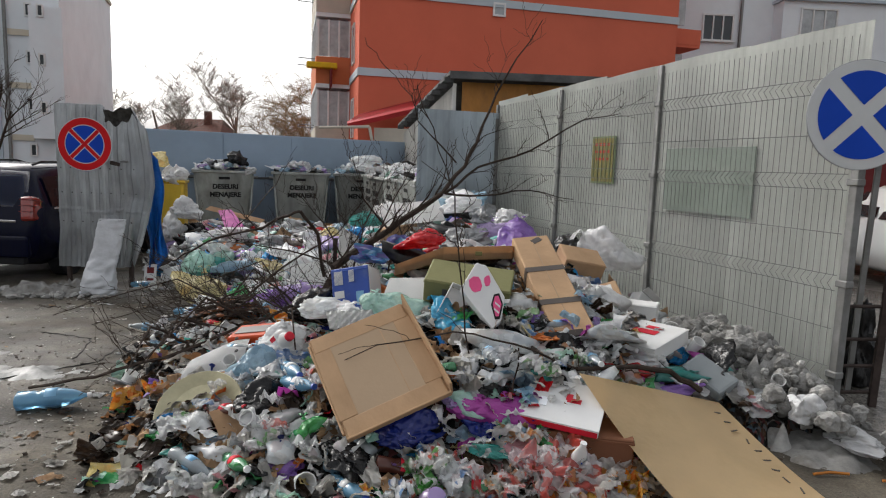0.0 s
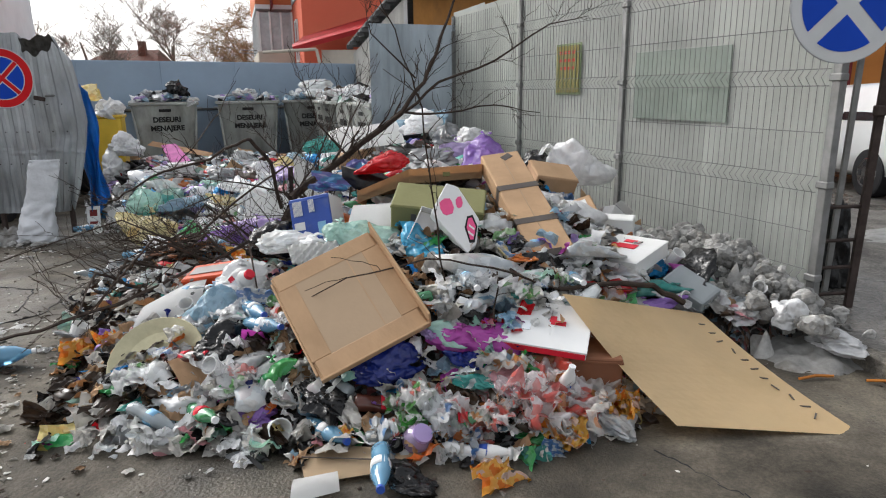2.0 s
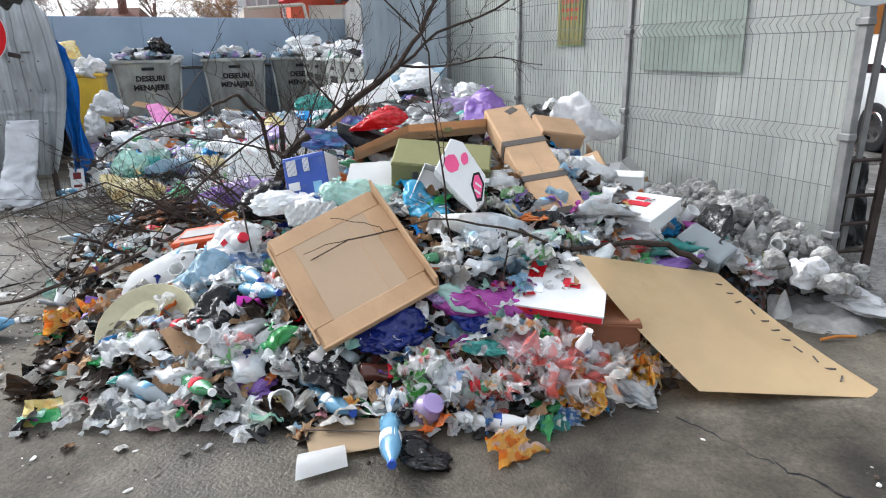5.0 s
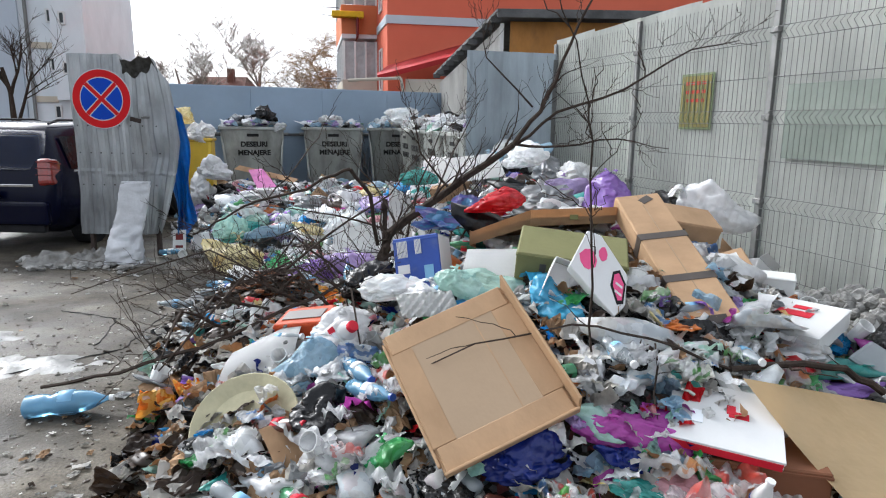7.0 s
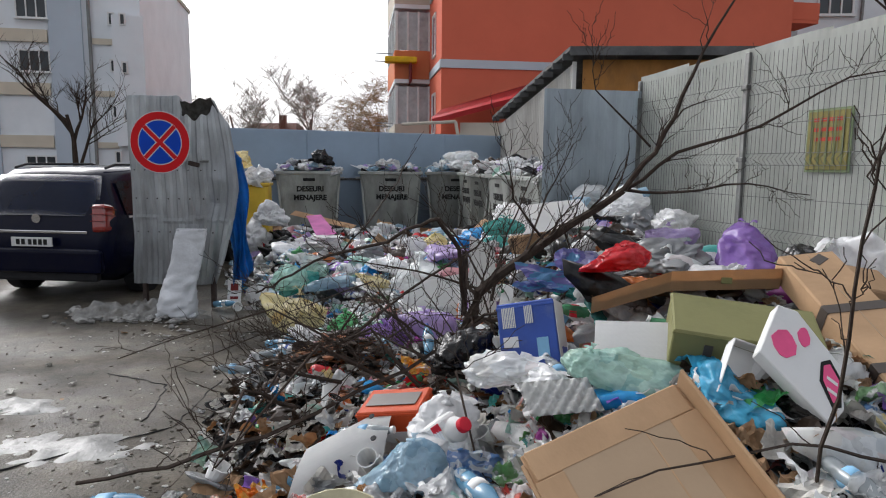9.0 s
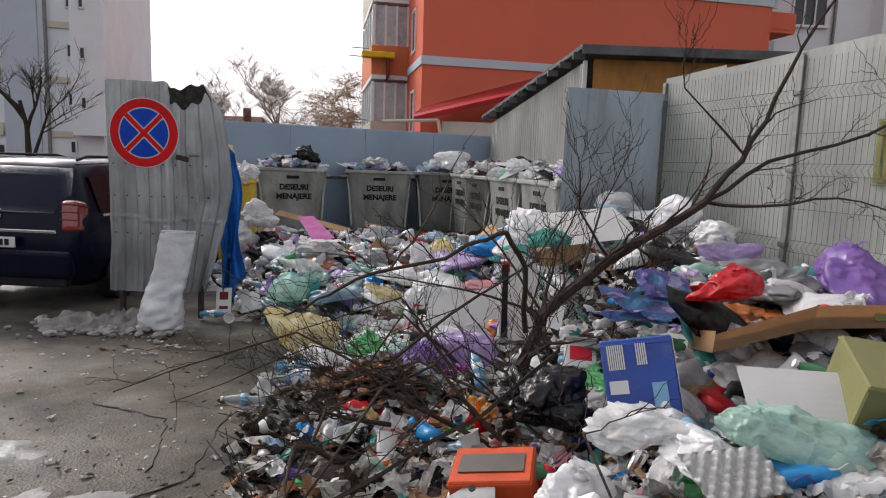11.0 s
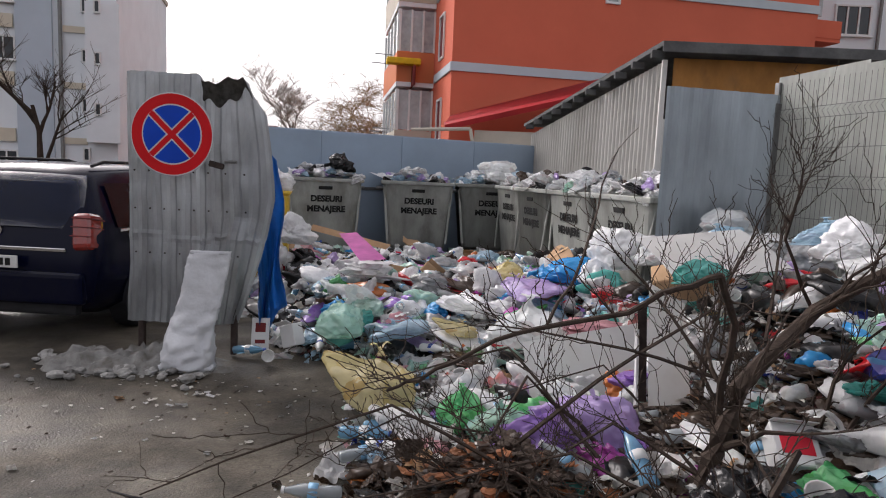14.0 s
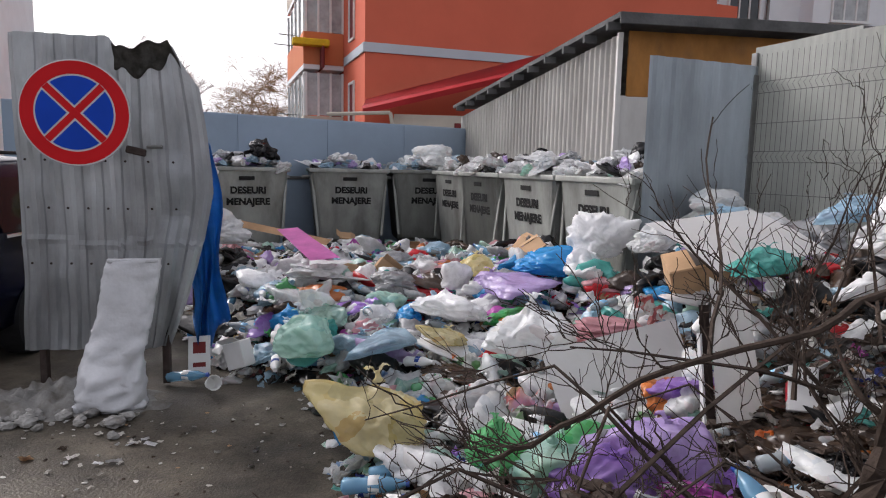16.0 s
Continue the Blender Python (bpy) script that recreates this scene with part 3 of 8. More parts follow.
def build_shed():
    shed = thing("shed", "low shed with corrugated cladding and a dark monopitch roof", "shed")
    fl, fr, bl = Vector((0.06, 11.7, 0)), Vector((3.4, 11.9, 0)), Vector((-1.2, 16.9, 0))
    d = bl - fl
    # left wall, its top following the roof
    m = Matrix.Translation((bl.x, bl.y, -0.16)) @ Matrix.Rotation(math.atan2(-d.y, -d.x), 4, "Z")
    part("side_cladding", corrugated(d.length, 3, 0.12, 0.014, 0.003, rows=8, top=lambda x: 2.6 + 0.6 * x / d.length), M_WHITESHED, shed, m=m)
    part("corner_post", box((0.06, 0.06, 3.2), (fl.x, fl.y - 0.03, 1.45), 0.004), M_WHITESHED, shed)
    f = fr - fl
    m2 = Matrix.Translation((fl.x, fl.y, -0.16)) @ Matrix.Rotation(math.atan2(f.y, f.x), 4, "Z")
    part("front_wall", box((f.length, 0.06, 2.5), (f.length / 2, 0.05, 1.25)), M_WHITESHED, shed, m=m2)
    part("board", box((f.length - 0.1, 0.03, 0.76), (f.length / 2 + 0.08, 0.03, 2.87), 0.004), M_ORANGEWOOD, shed, "weathered orange plywood board", m=m2)
    # roof with its edge boards
    ax, ay = f.normalized(), d.normalized()
    o = Vector((fl.x, fl.y, 3.18)) - 0.14 * ax - 0.22 * ay
    back = Vector((bl.x, bl.y, 2.6)) - 0.14 * ax + 0.1 * ay
    slope = back - o
    mr = frame_of(o, f, slope)
    w, dep = f.length + 0.35, slope.length
    sk = slope.dot(mr.to_3x3().col[0])
    dy = slope.dot(mr.to_3x3().col[1])
    part("roof", plate([(0, 0), (w, 0), (w + sk, dy), (sk, dy)], 0.06), M_DARKROOF, shed, m=mr)
    part("fascia", box((w, 0.03, 0.13), (w / 2, -0.02, -0.01), 0.004), M_DARKROOF, shed, m=mr)
    n = 11
    for i in range(n):
        t = (i + 0.3) / n
        part("rafter_end", box((0.16, 0.07, 0.09), (sk * t + 0.02, dy * t, -0.06), 0.004), M_DARKROOF, shed, m=mr)
    # far end and inner closure
    part("back_wall", box((3.4, 0.06, 2.6), (bl.x + 1.7, bl.y + 0.05, 1.14)), M_WHITESHED, shed)


build_shed()


def build_wall():
    a, b = Vector((-7.6, 12.98, 0)), Vector((-1.05, 16.75, 0))
    d = b - a
    m = Matrix.Translation((a.x, a.y, -0.2)) @ Matrix.Rotation(math.atan2(d.y, d.x), 4, "Z")
    w = tagged(part("wall_back", box((d.length, 0.08, 2.4), (d.length / 2, 0.04, 1.2), 0.004), M_BLUEWALL, m=m), "pale blue painted steel wall behind the bins", "wall", kind="structure")
    for i in range(5):
        part("panel", box((d.length / 5 - 0.015, 0.012, 2.38), (d.length * (i + 0.5) / 5, -0.008, 1.19), 0.003), M_BLUEWALL, w)
    part("rail", box((d.length, 0.03, 0.05), (d.length / 2, -0.03, 1.42), 0.004), M_DARKROOF, w)


build_wall()

# ---- buildings and distance ----
def window(parent, m, w, h, panes=2, glass=None, sill=True):
    win = part("window", box((w, 0.05, h), (0, 0.03, 0)), glass or M_GLASS, parent, m=m)
    for sx in (-1, 1):
        part("frame", box((0.07, 0.08, h + 0.07), (sx * w / 2, -0.005, 0)), M_FRAME, win)
    for sz in (-1, 1):
        part("frame", box((w - 0.07, 0.08, 0.07), (0, -0.005, sz * h / 2)), M_FRAME, win)
    for i in range(1, panes):
        part("mullion", box((0.06, 0.07, h - 0.06), (-w / 2 + w * i / panes, -0.005, 0)), M_FRAME, win)
    if sill:
        part("sill", box((w + 0.2, 0.18, 0.05), (0, -0.05, -h / 2 - 0.06)), M_FRAME, win)
    return win


def red_building():
    h = thing("apartment_building", "red rendered apartment block with pale blue bands", "building",
              Matrix.Translation((-3.35, 23.5, -0.2)) @ Matrix.Rotation(math.atan2(3.1, 12.1), 4, "Z"))
    W, D, H = 12.5, 16.0, 13.6
    part("wall", box((W, D, H), (W / 2, D / 2, H / 2)), M_RED, h)
    for i in range(4):
        z = 5.07 + 2.75 * i
        part("band", box((W + 0.06, 0.06, 0.27), (W / 2, -0.02, z)), M_BAND, h)
        part("band", box((0.06, 3.1, 0.27), (-0.02, 1.56, z)), M_BAND, h)
    part("roof", box((W + 0.8, D + 0.8, 0.3), (W / 2, D / 2, H + 0.15)), M_GREYWALL, h)
    for i in range(4):
        z = 7.6 + 2.75 * i - (0 if i else 0)
        if z < H:
            window(h, pose(5.1, -0.02, z), 0.42, 0.42, 1, M_PALEGLASS, False)
    side = pose(-0.01, 0, 0, 0, 0, -90)
    for i in range(5):
        z = 3.6 + 2.75 * i - 0.05
        if z < H - 1:
            window(h, side @ pose(-1.9, 0, z), 0.8, 1.4, 1, M_MAROON, False)
    # stack of glazed balconies
    for i in range(5):
        z = 2.1 + 2.75 * i
        bal = part("balcony", box((1.35, 5.2, 0.16), (-0.67, 6.0, z + 0.05)), M_GREYWALL, h)
        part("parapet", box((0.08, 5.2, 1.05), (-1.31, 6.0, z + 0.65)), M_ORANGE if i % 2 else M_CREAM, bal)
        part("parapet", box((1.3, 0.08, 1.05), (-0.66, 3.42, z + 0.65)), M_ORANGE if i % 2 else M_CREAM, bal)
        part("glazing", box((1.2, 0.04, 1.4), (-0.64, 3.46, z + 1.9)), M_PALEGLASS, bal)
        part("glazing", box((0.04, 5.0, 1.4), (-1.28, 6.0, z + 1.9)), M_PALEGLASS, bal)
        for k in range(4):
            part("mullion", box((0.07, 0.07, 1.45), (-1.26 + 0.41 * k, 3.43, z + 1.9)), M_FRAME, bal)
        for k in range(5):
            part("mullion", box((0.07, 0.07, 1.45), (-1.31, 3.5 + 1.25 * k, z + 1.9)), M_FRAME, bal)
        part("bracket", tube([(-1.3, 5, z + 1.3), (-2.0, 5, z + 1.32)], 0.02, 5), M_POST, bal)
        part("bracket", tube([(-1.3, 7, z + 1.3), (-2.0, 7, z + 1.32)], 0.02, 5), M_POST, bal)
    # corner balcony at the far right end
    for i in range(3):
        z = 7.05 + 2.75 * (i - 1)
        bal = part("balcony", box((1.5, 1.6, 0.14), (W + 0.72, 1.4, z)), M_RED, h)
        part("parapet", box((1.5, 0.08, 0.6), (W + 0.72, 0.62, z + 0.35)), M_RED, bal)
        part("glazing", box((0.9, 0.05, 1.6), (W + 0.42, 0.9, z - 1.1)), M_PALEGLASS, bal)


red_building()
lz = thing("laundry", "yellow cloth hung over a balcony rail", "laundry", pose(-5.25, 26.4, 5.35, 0, 0, 14))
part("cloth", box((1.2, 0.5, 0.22), (0.0, 0, 0.1), 0.05, segs=2), M_YELLOWCLOTH, lz)
part("hanging_cloth", box((0.08, 1.6, 0.7), (0.35, 0.3, -0.4), 0.03), M_MAROON, lz)


def lean_to():
    s = thing("lean_to", "small outbuilding with a red metal roof", "outbuilding")
    part("wall", box((5.2, 2.0, 3.0), (0.1, 22.3, 1.3)), M_CREAM, s)
    part("door", box((1.6, 0.08, 2.6), (-0.1, 21.26, 1.3)), M_MAROON, s)
    bm = bmesh.new()
    a, b = Vector((-3.3, 21.0, 2.95)), Vector((2.6, 21.0, 4.45))
    c, e = Vector((2.6, 24.4, 5.15)), Vector((-3.3, 23.2, 3.35))
    vs = [bm.verts.new(v) for v in (a, b, c, e)]
    f = bm.faces.new(vs)
    bmesh.ops.solidify(bm, geom=[f], thickness=0.08)
    part("roof", bm, M_REDROOF, s)
    part("fascia", tube([a - Vector((0, 0.03, 0.1)), b - Vector((0, 0.03, 0.1))], 0.11, 4), M_REDROOF, s)
    part("gutter", tube([(-4.2, 20.9, 2.72), (-2.6, 20.9, 2.8)], 0.05, 6), M_CREAM, s)
    part("gutter", tube([(-2.6, 20.9, 2.8), (-2.5, 20.9, 2.3)], 0.05, 6), M_CREAM, s)


lean_to()


def left_building():
    h = thing("apartment_building", "pale grey apartment block with ochre bands", "building",
              Matrix.Translation((-21.7, 34.0, -0.3)) @ Matrix.Rotation(radians(18), 4, "Z"))
    # the end wall faces right; the long front faces the yard
    part("wall", box((20, 14, 12.6), (-8.75, 7.05, 6.3)), M_GREYWALL, h)
    part("end_bay", box((1.5, 0.7, 6.6), (0.76, -0.25, 5.97)), M_GREYWALL, h, "lighter jutting stair bay")
    part("parapet", box((20.2, 14.2, 0.25), (-8.75, 7.05, 12.7)), M_CREAM, h)
    part("pier", box((1.55, 0.2, 12.4), (-2.32, -0.02, 6.2)), M_BLUEGREY, h)
    part("pier", box((1.4, 0.2, 12.4), (-6.4, -0.02, 6.2)), M_BLUEGREY, h)
    part("downpipe", tube([(-1.18, -0.12, 0), (-1.18, -0.12, 12.4)], 0.09, 6), M_POST, h)
    for i in range(5):
        z = 1.5 + 2.65 * i
        part("band", box((8, 0.1, 0.62), (-7.2, -0.04, z + 1.35)), M_OCHRE, h)
        part("band", box((1.0, 0.06, 0.3), (-0.6, -0.02, z + 1.2)), M_OCHRE, h)
        for x in (-3.85, -7.9, -10.7):
            window(h, pose(x, -0.06, z + 2.75 if i else 1.85), 1.4, 1.05 if i else 0.5, 3, M_GLASS)
        window(h, pose(-0.15, -0.03, 2.08 + 2.36 * i), 0.26, 0.6, 1, M_GLASS, False)
        if 0 < i < 4:
            window(h, pose(0.55, -0.64, 1.85 + 2.4 * i), 0.24, 0.55, 1, M_GLASS, False)


left_building()


def grey_building():
    h = thing("apartment_building", "pale grey apartment block with white windows", "building",
              Matrix.Translation((9.2, 30.0, -0.2)) @ Matrix.Rotation(radians(3), 4, "Z"))
    part("wall", box((24, 12, 15), (12, 6, 7.5)), M_GREYWALL, h)
    part("bay", box((5.2, 0.8, 15), (7.6, -0.4, 7.5)), M_GREYWALL, h)
    part("downpipe", tube([(3.5, -0.1, 0), (3.5, -0.1, 15)], 0.07, 6), M_POST, h)
    for i in range(5):
        z = 2.9 + 2.75 * i
        window(h, pose(2.5, -0.03, z), 1.35, 1.1, 3)
        window(h, pose(6.6, -0.83, z + 0.1), 1.6, 1.35, 3, M_PALEGLASS)
        window(h, pose(12.2, -0.03, z - 0.1), 1.2, 1.0, 2)
        part("canopy", box((5.4, 1.0, 0.12), (7.6, -0.5, z + 1.15)), M_BLUEGREY, h)


grey_building()


def house():
    h = thing("house", "low house with a brown tiled roof", "house", pose(-22.3, 53, -0.2))
    part("wall", box((6, 6, 3.6), (0, 3, 1.8)), M_CREAM, h)
    bm = bmesh.new()
    pts = [(-3.4, -0.4, 3.5), (3.4, -0.4, 3.5), (3.4, 6.4, 3.5), (-3.4, 6.4, 3.5), (-1.2, 3, 5.2), (2.6, 3, 5.2)]
    v = [bm.verts.new(p) for p in pts]
    for f in ((0, 1, 5, 4), (1, 2, 5), (2, 3, 4, 5), (3, 0, 4), (3, 2, 1, 0)):
        bm.faces.new([v[i] for i in f])
    roof = part("roof", bm, M_ROOFTILE, h)
    part("chimney", box((0.5, 0.5, 1.2), (1.6, 2.2, 5.2)), M_ROOFTILE, roof)


house()


def bare_tree(name, label, at, height, spread, seed, material, droop=0.0, levels=4, trunk=0.16, kids=4, fine=0.008):
    rng = random.Random(seed)
    tr = thing(name, label, "tree", Matrix.Translation(at))
    trunk_bm, crown_bm = bmesh.new(), bmesh.new()

    def grow(p, d, length, r, level):
        pts, radii, q, dd = [p], [r], p.copy(), d.copy()
        n = 4 if level < 2 else 3
        for i in range(n):
            dd = (dd + Vector((rng.uniform(-1, 1), rng.uniform(-1, 1), rng.uniform(-0.5, 0.7) - droop * level)) * 0.18).normalized()
            q = q + dd * length / n
            pts.append(q.copy())
            radii.append(r * (1 - 0.6 * (i + 1) / n))
        tube(pts, radii, 6 if level == 0 else (4 if level == 1 else 3), trunk_bm if level < 2 else crown_bm)
        if level < levels:
            for k in range(kids + (level > 1)):
                t = rng.uniform(0.3, 1.0)
                i = min(n - 1, int(t * n))
                base = pts[i].lerp(pts[i + 1], t * n - i)
                a = rng.uniform(0, 2 * math.pi)
                side = Vector((math.cos(a) * spread, math.sin(a) * spread, rng.uniform(0.1, 0.9) - droop * (level > 0)))
                grow(base, (dd * 0.6 + side).normalized(), length * rng.uniform(0.5, 0.72), max(fine, r * 0.45), level + 1)
    grow(Vector((0, 0, 0)), Vector((0, 0, 1)), height * 0.48, trunk, 0)
    part("trunk", trunk_bm, material, tr)
    part("crown", crown_bm, material, tr)
    return tr


bare_tree("bare_tree", "wide bare tree beyond the blue wall", (-20.0, 46, -0.3), 11.0, 1.0, 4, M_FARTREE, levels=5, kids=4, fine=0.012)
bare_tree("bare_tree", "broad bare tree beyond the blue wall", (-15.2, 45, -0.3), 10.2, 1.1, 6, M_FARTREE, levels=5, kids=4, fine=0.012)
bare_tree("bare_tree", "thin bare tree beyond the blue wall", (-27, 50, -0.3), 8.5, 0.9, 5, M_FARTREE, levels=4, fine=0.02)
bare_tree("willow_tree", "brown weeping willow beyond the blue wall", (-6.5, 36, -0.3), 9.4, 0.8, 9, M_WILLOW, droop=0.2, levels=5, trunk=0.13, kids=4, fine=0.008)
bare_tree("willow_tree", "brown weeping willow beyond the blue wall", (-8.0, 37, -0.3), 8.8, 0.7, 12, M_WILLOW, droop=0.25, levels=5, trunk=0.13)
bare_tree("bare_tree", "low bare tree beyond the blue wall", (-12.0, 48, -0.3), 6.5, 1.3, 15, M_FARTREE, levels=4, fine=0.012)
bare_tree("bare_tree", "dark bare tree beside the grey block", (-17.2, 24.5, -0.3), 7.5, 0.8, 21, M_BARK, levels=4)

# ---- the rubbish heap ----
EDGE = [(-1.75, 3.15), (-0.6, 2.95), (0.5, 2.85), (1.15, 3.15), (1.5, 3.7), (2.2, 4.1), (2.5, 4.3), (1.92, 6.3), (1.3, 8.05), (0.7, 9.75), (-0.35, 9.45),
        (-0.3, 11.6), (-1.2, 16.0), (-5.8, 13.6), (-5.0, 10.6), (-4.15, 9.4), (-3.8, 8.75), (-3.2, 8.5), (-2.95, 7.3), (-2.85, 6.4), (-2.6, 5.3), (-2.15, 4.4), (-1.9, 3.6)]


def inside(x, y):
    """Metres inside the heap's edge, negative outside."""
    hit, best = False, 1e9
    for (x0, y0), (x1, y1) in zip(EDGE, EDGE[1:] + EDGE[:1]):
        if (y0 > y) != (y1 > y) and x < (x1 - x0) * (y - y0) / (y1 - y0) + x0:
            hit = not hit
        dx, dy = x1 - x0, y1 - y0
        t = max(0, min(1, ((x - x0) * dx + (y - y0) * dy) / (dx * dx + dy * dy)))
        best = min(best, math.hypot(x - x0 - t * dx, y - y0 - t * dy))
    return best if hit else -best


def bump(x, y, cx, cy, sx, sy, h):
    return h * math.exp(-((x - cx) / sx) ** 2 - ((y - cy) / sy) ** 2)


def heap_z(x, y):
    d = inside(x, y)
    if d < -0.05:
        return ground_z(x, y) - 0.06
    fence = 1.0 if x > 0 and y < 9.6 else 0.0
    mask = smooth01(-0.05, 0.75, d) if not (fence and x > 2.6 - (y - 4.4) * 0.345 - 0.9) else smooth01(-0.3, 0.1, d)
    h = 0.16
    h += bump(x, y, 0.55, 5.5, 1.0, 1.25, 0.62) + bump(x, y, 0.1, 4.1, 0.8, 0.8, 0.28) + bump(x, y, 0.1, 7.7, 0.95, 1.6, 0.8)
    h += bump(x, y, 0.1, 9.1, 0.7, 0.7, 0.3)
    h += bump(x, y, 1.3, 4.6, 0.6, 0.6, 0.15)
    h += 0.26 * smooth01(8.0, 10.0, y) + bump(x, y, -0.6, 10.4, 0.9, 1.6, 0.4) - 0.12 * smooth01(12, 14, y)
    h += 0.05 * noise.noise((x * 1.6, y * 1.6, 7)) + 0.03 * noise.noise((x * 5, y * 5, 2))
    return ground_z(x, y) + mask * h - 0.04 * (1 - mask)


M_SHADED_LITTER = bpy.data.materials.new("shaded_mixed_rubbish")
M_SHADED_LITTER.use_nodes = True


def litter_nodes():
    n, l = M_SHADED_LITTER.node_tree.nodes, M_SHADED_LITTER.node_tree.links
    b = n["Principled BSDF"]
    tc = n.new("ShaderNodeTexCoord")
    nz = n.new("ShaderNodeTexNoise")
    nz.inputs["Scale"].default_value = 9
    l.new(tc.outputs["Object"], nz.inputs["Vector"])
    ad = n.new("ShaderNodeVectorMath")
    ad.operation = "MULTIPLY_ADD"
    ad.inputs[1].default_value = (0.12, 0.12, 0.12)
    l.new(nz.outputs["Color"], ad.inputs[0])
    l.new(tc.outputs["Object"], ad.inputs[2])
    vo = n.new("ShaderNodeTexVoronoi")
    vo.inputs["Scale"].default_value = 34
    l.new(ad.outputs[0], vo.inputs["Vector"])
    sp = n.new("ShaderNodeSeparateColor")
    l.new(vo.outputs["Color"], sp.inputs["Color"])
    rp = n.new("ShaderNodeValToRGB")
    cr = rp.color_ramp
    cr.interpolation = "CONSTANT"
    # mostly near-black litter colours: the shade between the pieces on top is painted in
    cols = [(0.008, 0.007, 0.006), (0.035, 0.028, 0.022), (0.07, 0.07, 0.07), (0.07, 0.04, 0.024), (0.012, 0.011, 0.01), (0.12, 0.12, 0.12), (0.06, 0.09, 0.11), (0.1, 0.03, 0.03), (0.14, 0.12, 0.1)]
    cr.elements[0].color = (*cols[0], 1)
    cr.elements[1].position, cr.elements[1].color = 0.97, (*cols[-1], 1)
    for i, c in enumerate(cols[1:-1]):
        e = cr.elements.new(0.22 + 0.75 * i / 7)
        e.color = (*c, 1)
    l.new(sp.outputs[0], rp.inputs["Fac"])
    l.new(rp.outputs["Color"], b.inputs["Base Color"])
    b.inputs["Roughness"].default_value = 0.7
    b.inputs["Specular IOR Level"].default_value = 0.2
    bp = n.new("ShaderNodeBump")
    bp.inputs["Strength"].default_value, bp.inputs["Distance"].default_value = 0.8, 0.03
    l.new(vo.outputs["Distance"], bp.inputs["Height"])
    l.new(bp.outputs["Normal"], b.inputs["Normal"])


litter_nodes()


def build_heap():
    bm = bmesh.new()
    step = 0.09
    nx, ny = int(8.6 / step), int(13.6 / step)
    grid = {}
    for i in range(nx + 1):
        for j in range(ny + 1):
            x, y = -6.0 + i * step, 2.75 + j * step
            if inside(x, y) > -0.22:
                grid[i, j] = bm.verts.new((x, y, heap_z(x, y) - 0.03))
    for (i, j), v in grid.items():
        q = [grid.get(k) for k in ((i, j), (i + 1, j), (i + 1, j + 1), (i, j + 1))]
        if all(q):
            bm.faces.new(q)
    tagged(part("rubbish_heap", bm, M_SHADED_LITTER), "heap of mixed small household rubbish against the fence, darkened for shaded gaps", "rubbish", kind="stuff")


build_heap()

# ---- bins ----
def text_mesh(body, size):
    cu = bpy.data.curves.new("stencil", "FONT")
    cu.body, cu.size, cu.extrude, cu.align_x, cu.offset = body, size, 0.002, "CENTER", 0.006
    ob = new("stencil", cu)
    me = bpy.data.meshes.new_from_object(ob)
    bpy.data.objects.remove(ob)
    me.materials.clear()
    me.materials.append(M_BLACKPAINT)
    return me


def refuse_bin(m):
    b = thing("refuse_bin", "grey galvanised wheeled refuse bin, overfull, with black stencilled words", "refuse bin", m, "refuse bins along the wall")
    bm = bmesh.new()
    rings = []
    for w, d, z in ((0.96, 0.66, 0.2), (1.0, 0.74, 0.24), (1.2, 0.92, 1.3), (1.2, 0.92, 1.34)):
        r = 0.08
        ring = []
        for sx, sy, a0 in ((1, -1, -90), (1, 1, 0), (-1, 1, 90), (-1, -1, 180)):
            for k in range(4):
                a = radians(a0 + 30 * k)
                ring.append(bm.verts.new((sx * (w / 2 - r) + r * math.cos(a), sy * (d / 2 - r) + r * math.sin(a), z)))
        rings.append(ring)
    for a, c in zip(rings, rings[1:]):
        for k in range(16):
            bm.faces.new((a[k], a[(k + 1) % 16], c[(k + 1) % 16], c[k]))
    bm.faces.new(list(reversed(rings[0])))
    bmesh.ops.solidify(bm, geom=bm.faces[:], thickness=0.01)
    part("body", bm, M_BIN, b)
    for sy in (-1, 1):
        part("rim", box((1.26, 0.05, 0.06), (0, sy * 0.46, 1.33), 0.015, segs=2), M_BIN, b)
    for sx in (-1, 1):
        part("rim", box((0.05, 0.9, 0.06), (sx * 0.61, 0, 1.33), 0.015, segs=2), M_BIN, b)
        part("trunnion", tube([(sx * 0.6, 0, 1.22), (sx * 0.72, 0, 1.22)], 0.025, 8), M_POST, b)
        for y in (-0.26, 0.26):
            part("wheel", tube([(sx * 0.36 - 0.03, y, 0.1), (sx * 0.36 + 0.03, y, 0.1)], 0.1, 12), M_BLACK, b)
    for sx in (-1, 1):
        part("rib", box((0.04, 0.02, 0.95), (sx * 0.54, -0.425, 0.78), 0.005, Matrix.Rotation(radians(-4.9), 4, "X") @ Matrix.Rotation(radians(5 * sx), 4, "Y")), M_BIN, b)
    part("name_plate", box((0.22, 0.012, 0.055), (0, -0.458, 1.2), 0.003, Matrix.Rotation(radians(4.9), 4, "X")), M_BLACKPAINT, b)
    for k, me in enumerate(STENCILS):
        o = new("stencil_word", me)
        o.parent = b
        o.matrix_basis = pose(0.02, -0.449 + 0.0156 * k, 1.0 - 0.165 * k, 85.1 + 9.8)
        o.matrix_basis = Matrix.Translation((0.02, -0.44 + 0.0145 * k, 0.98 - 0.165 * k)) @ Euler((radians(94.9), 0, 0)).to_matrix().to_4x4()
    return b


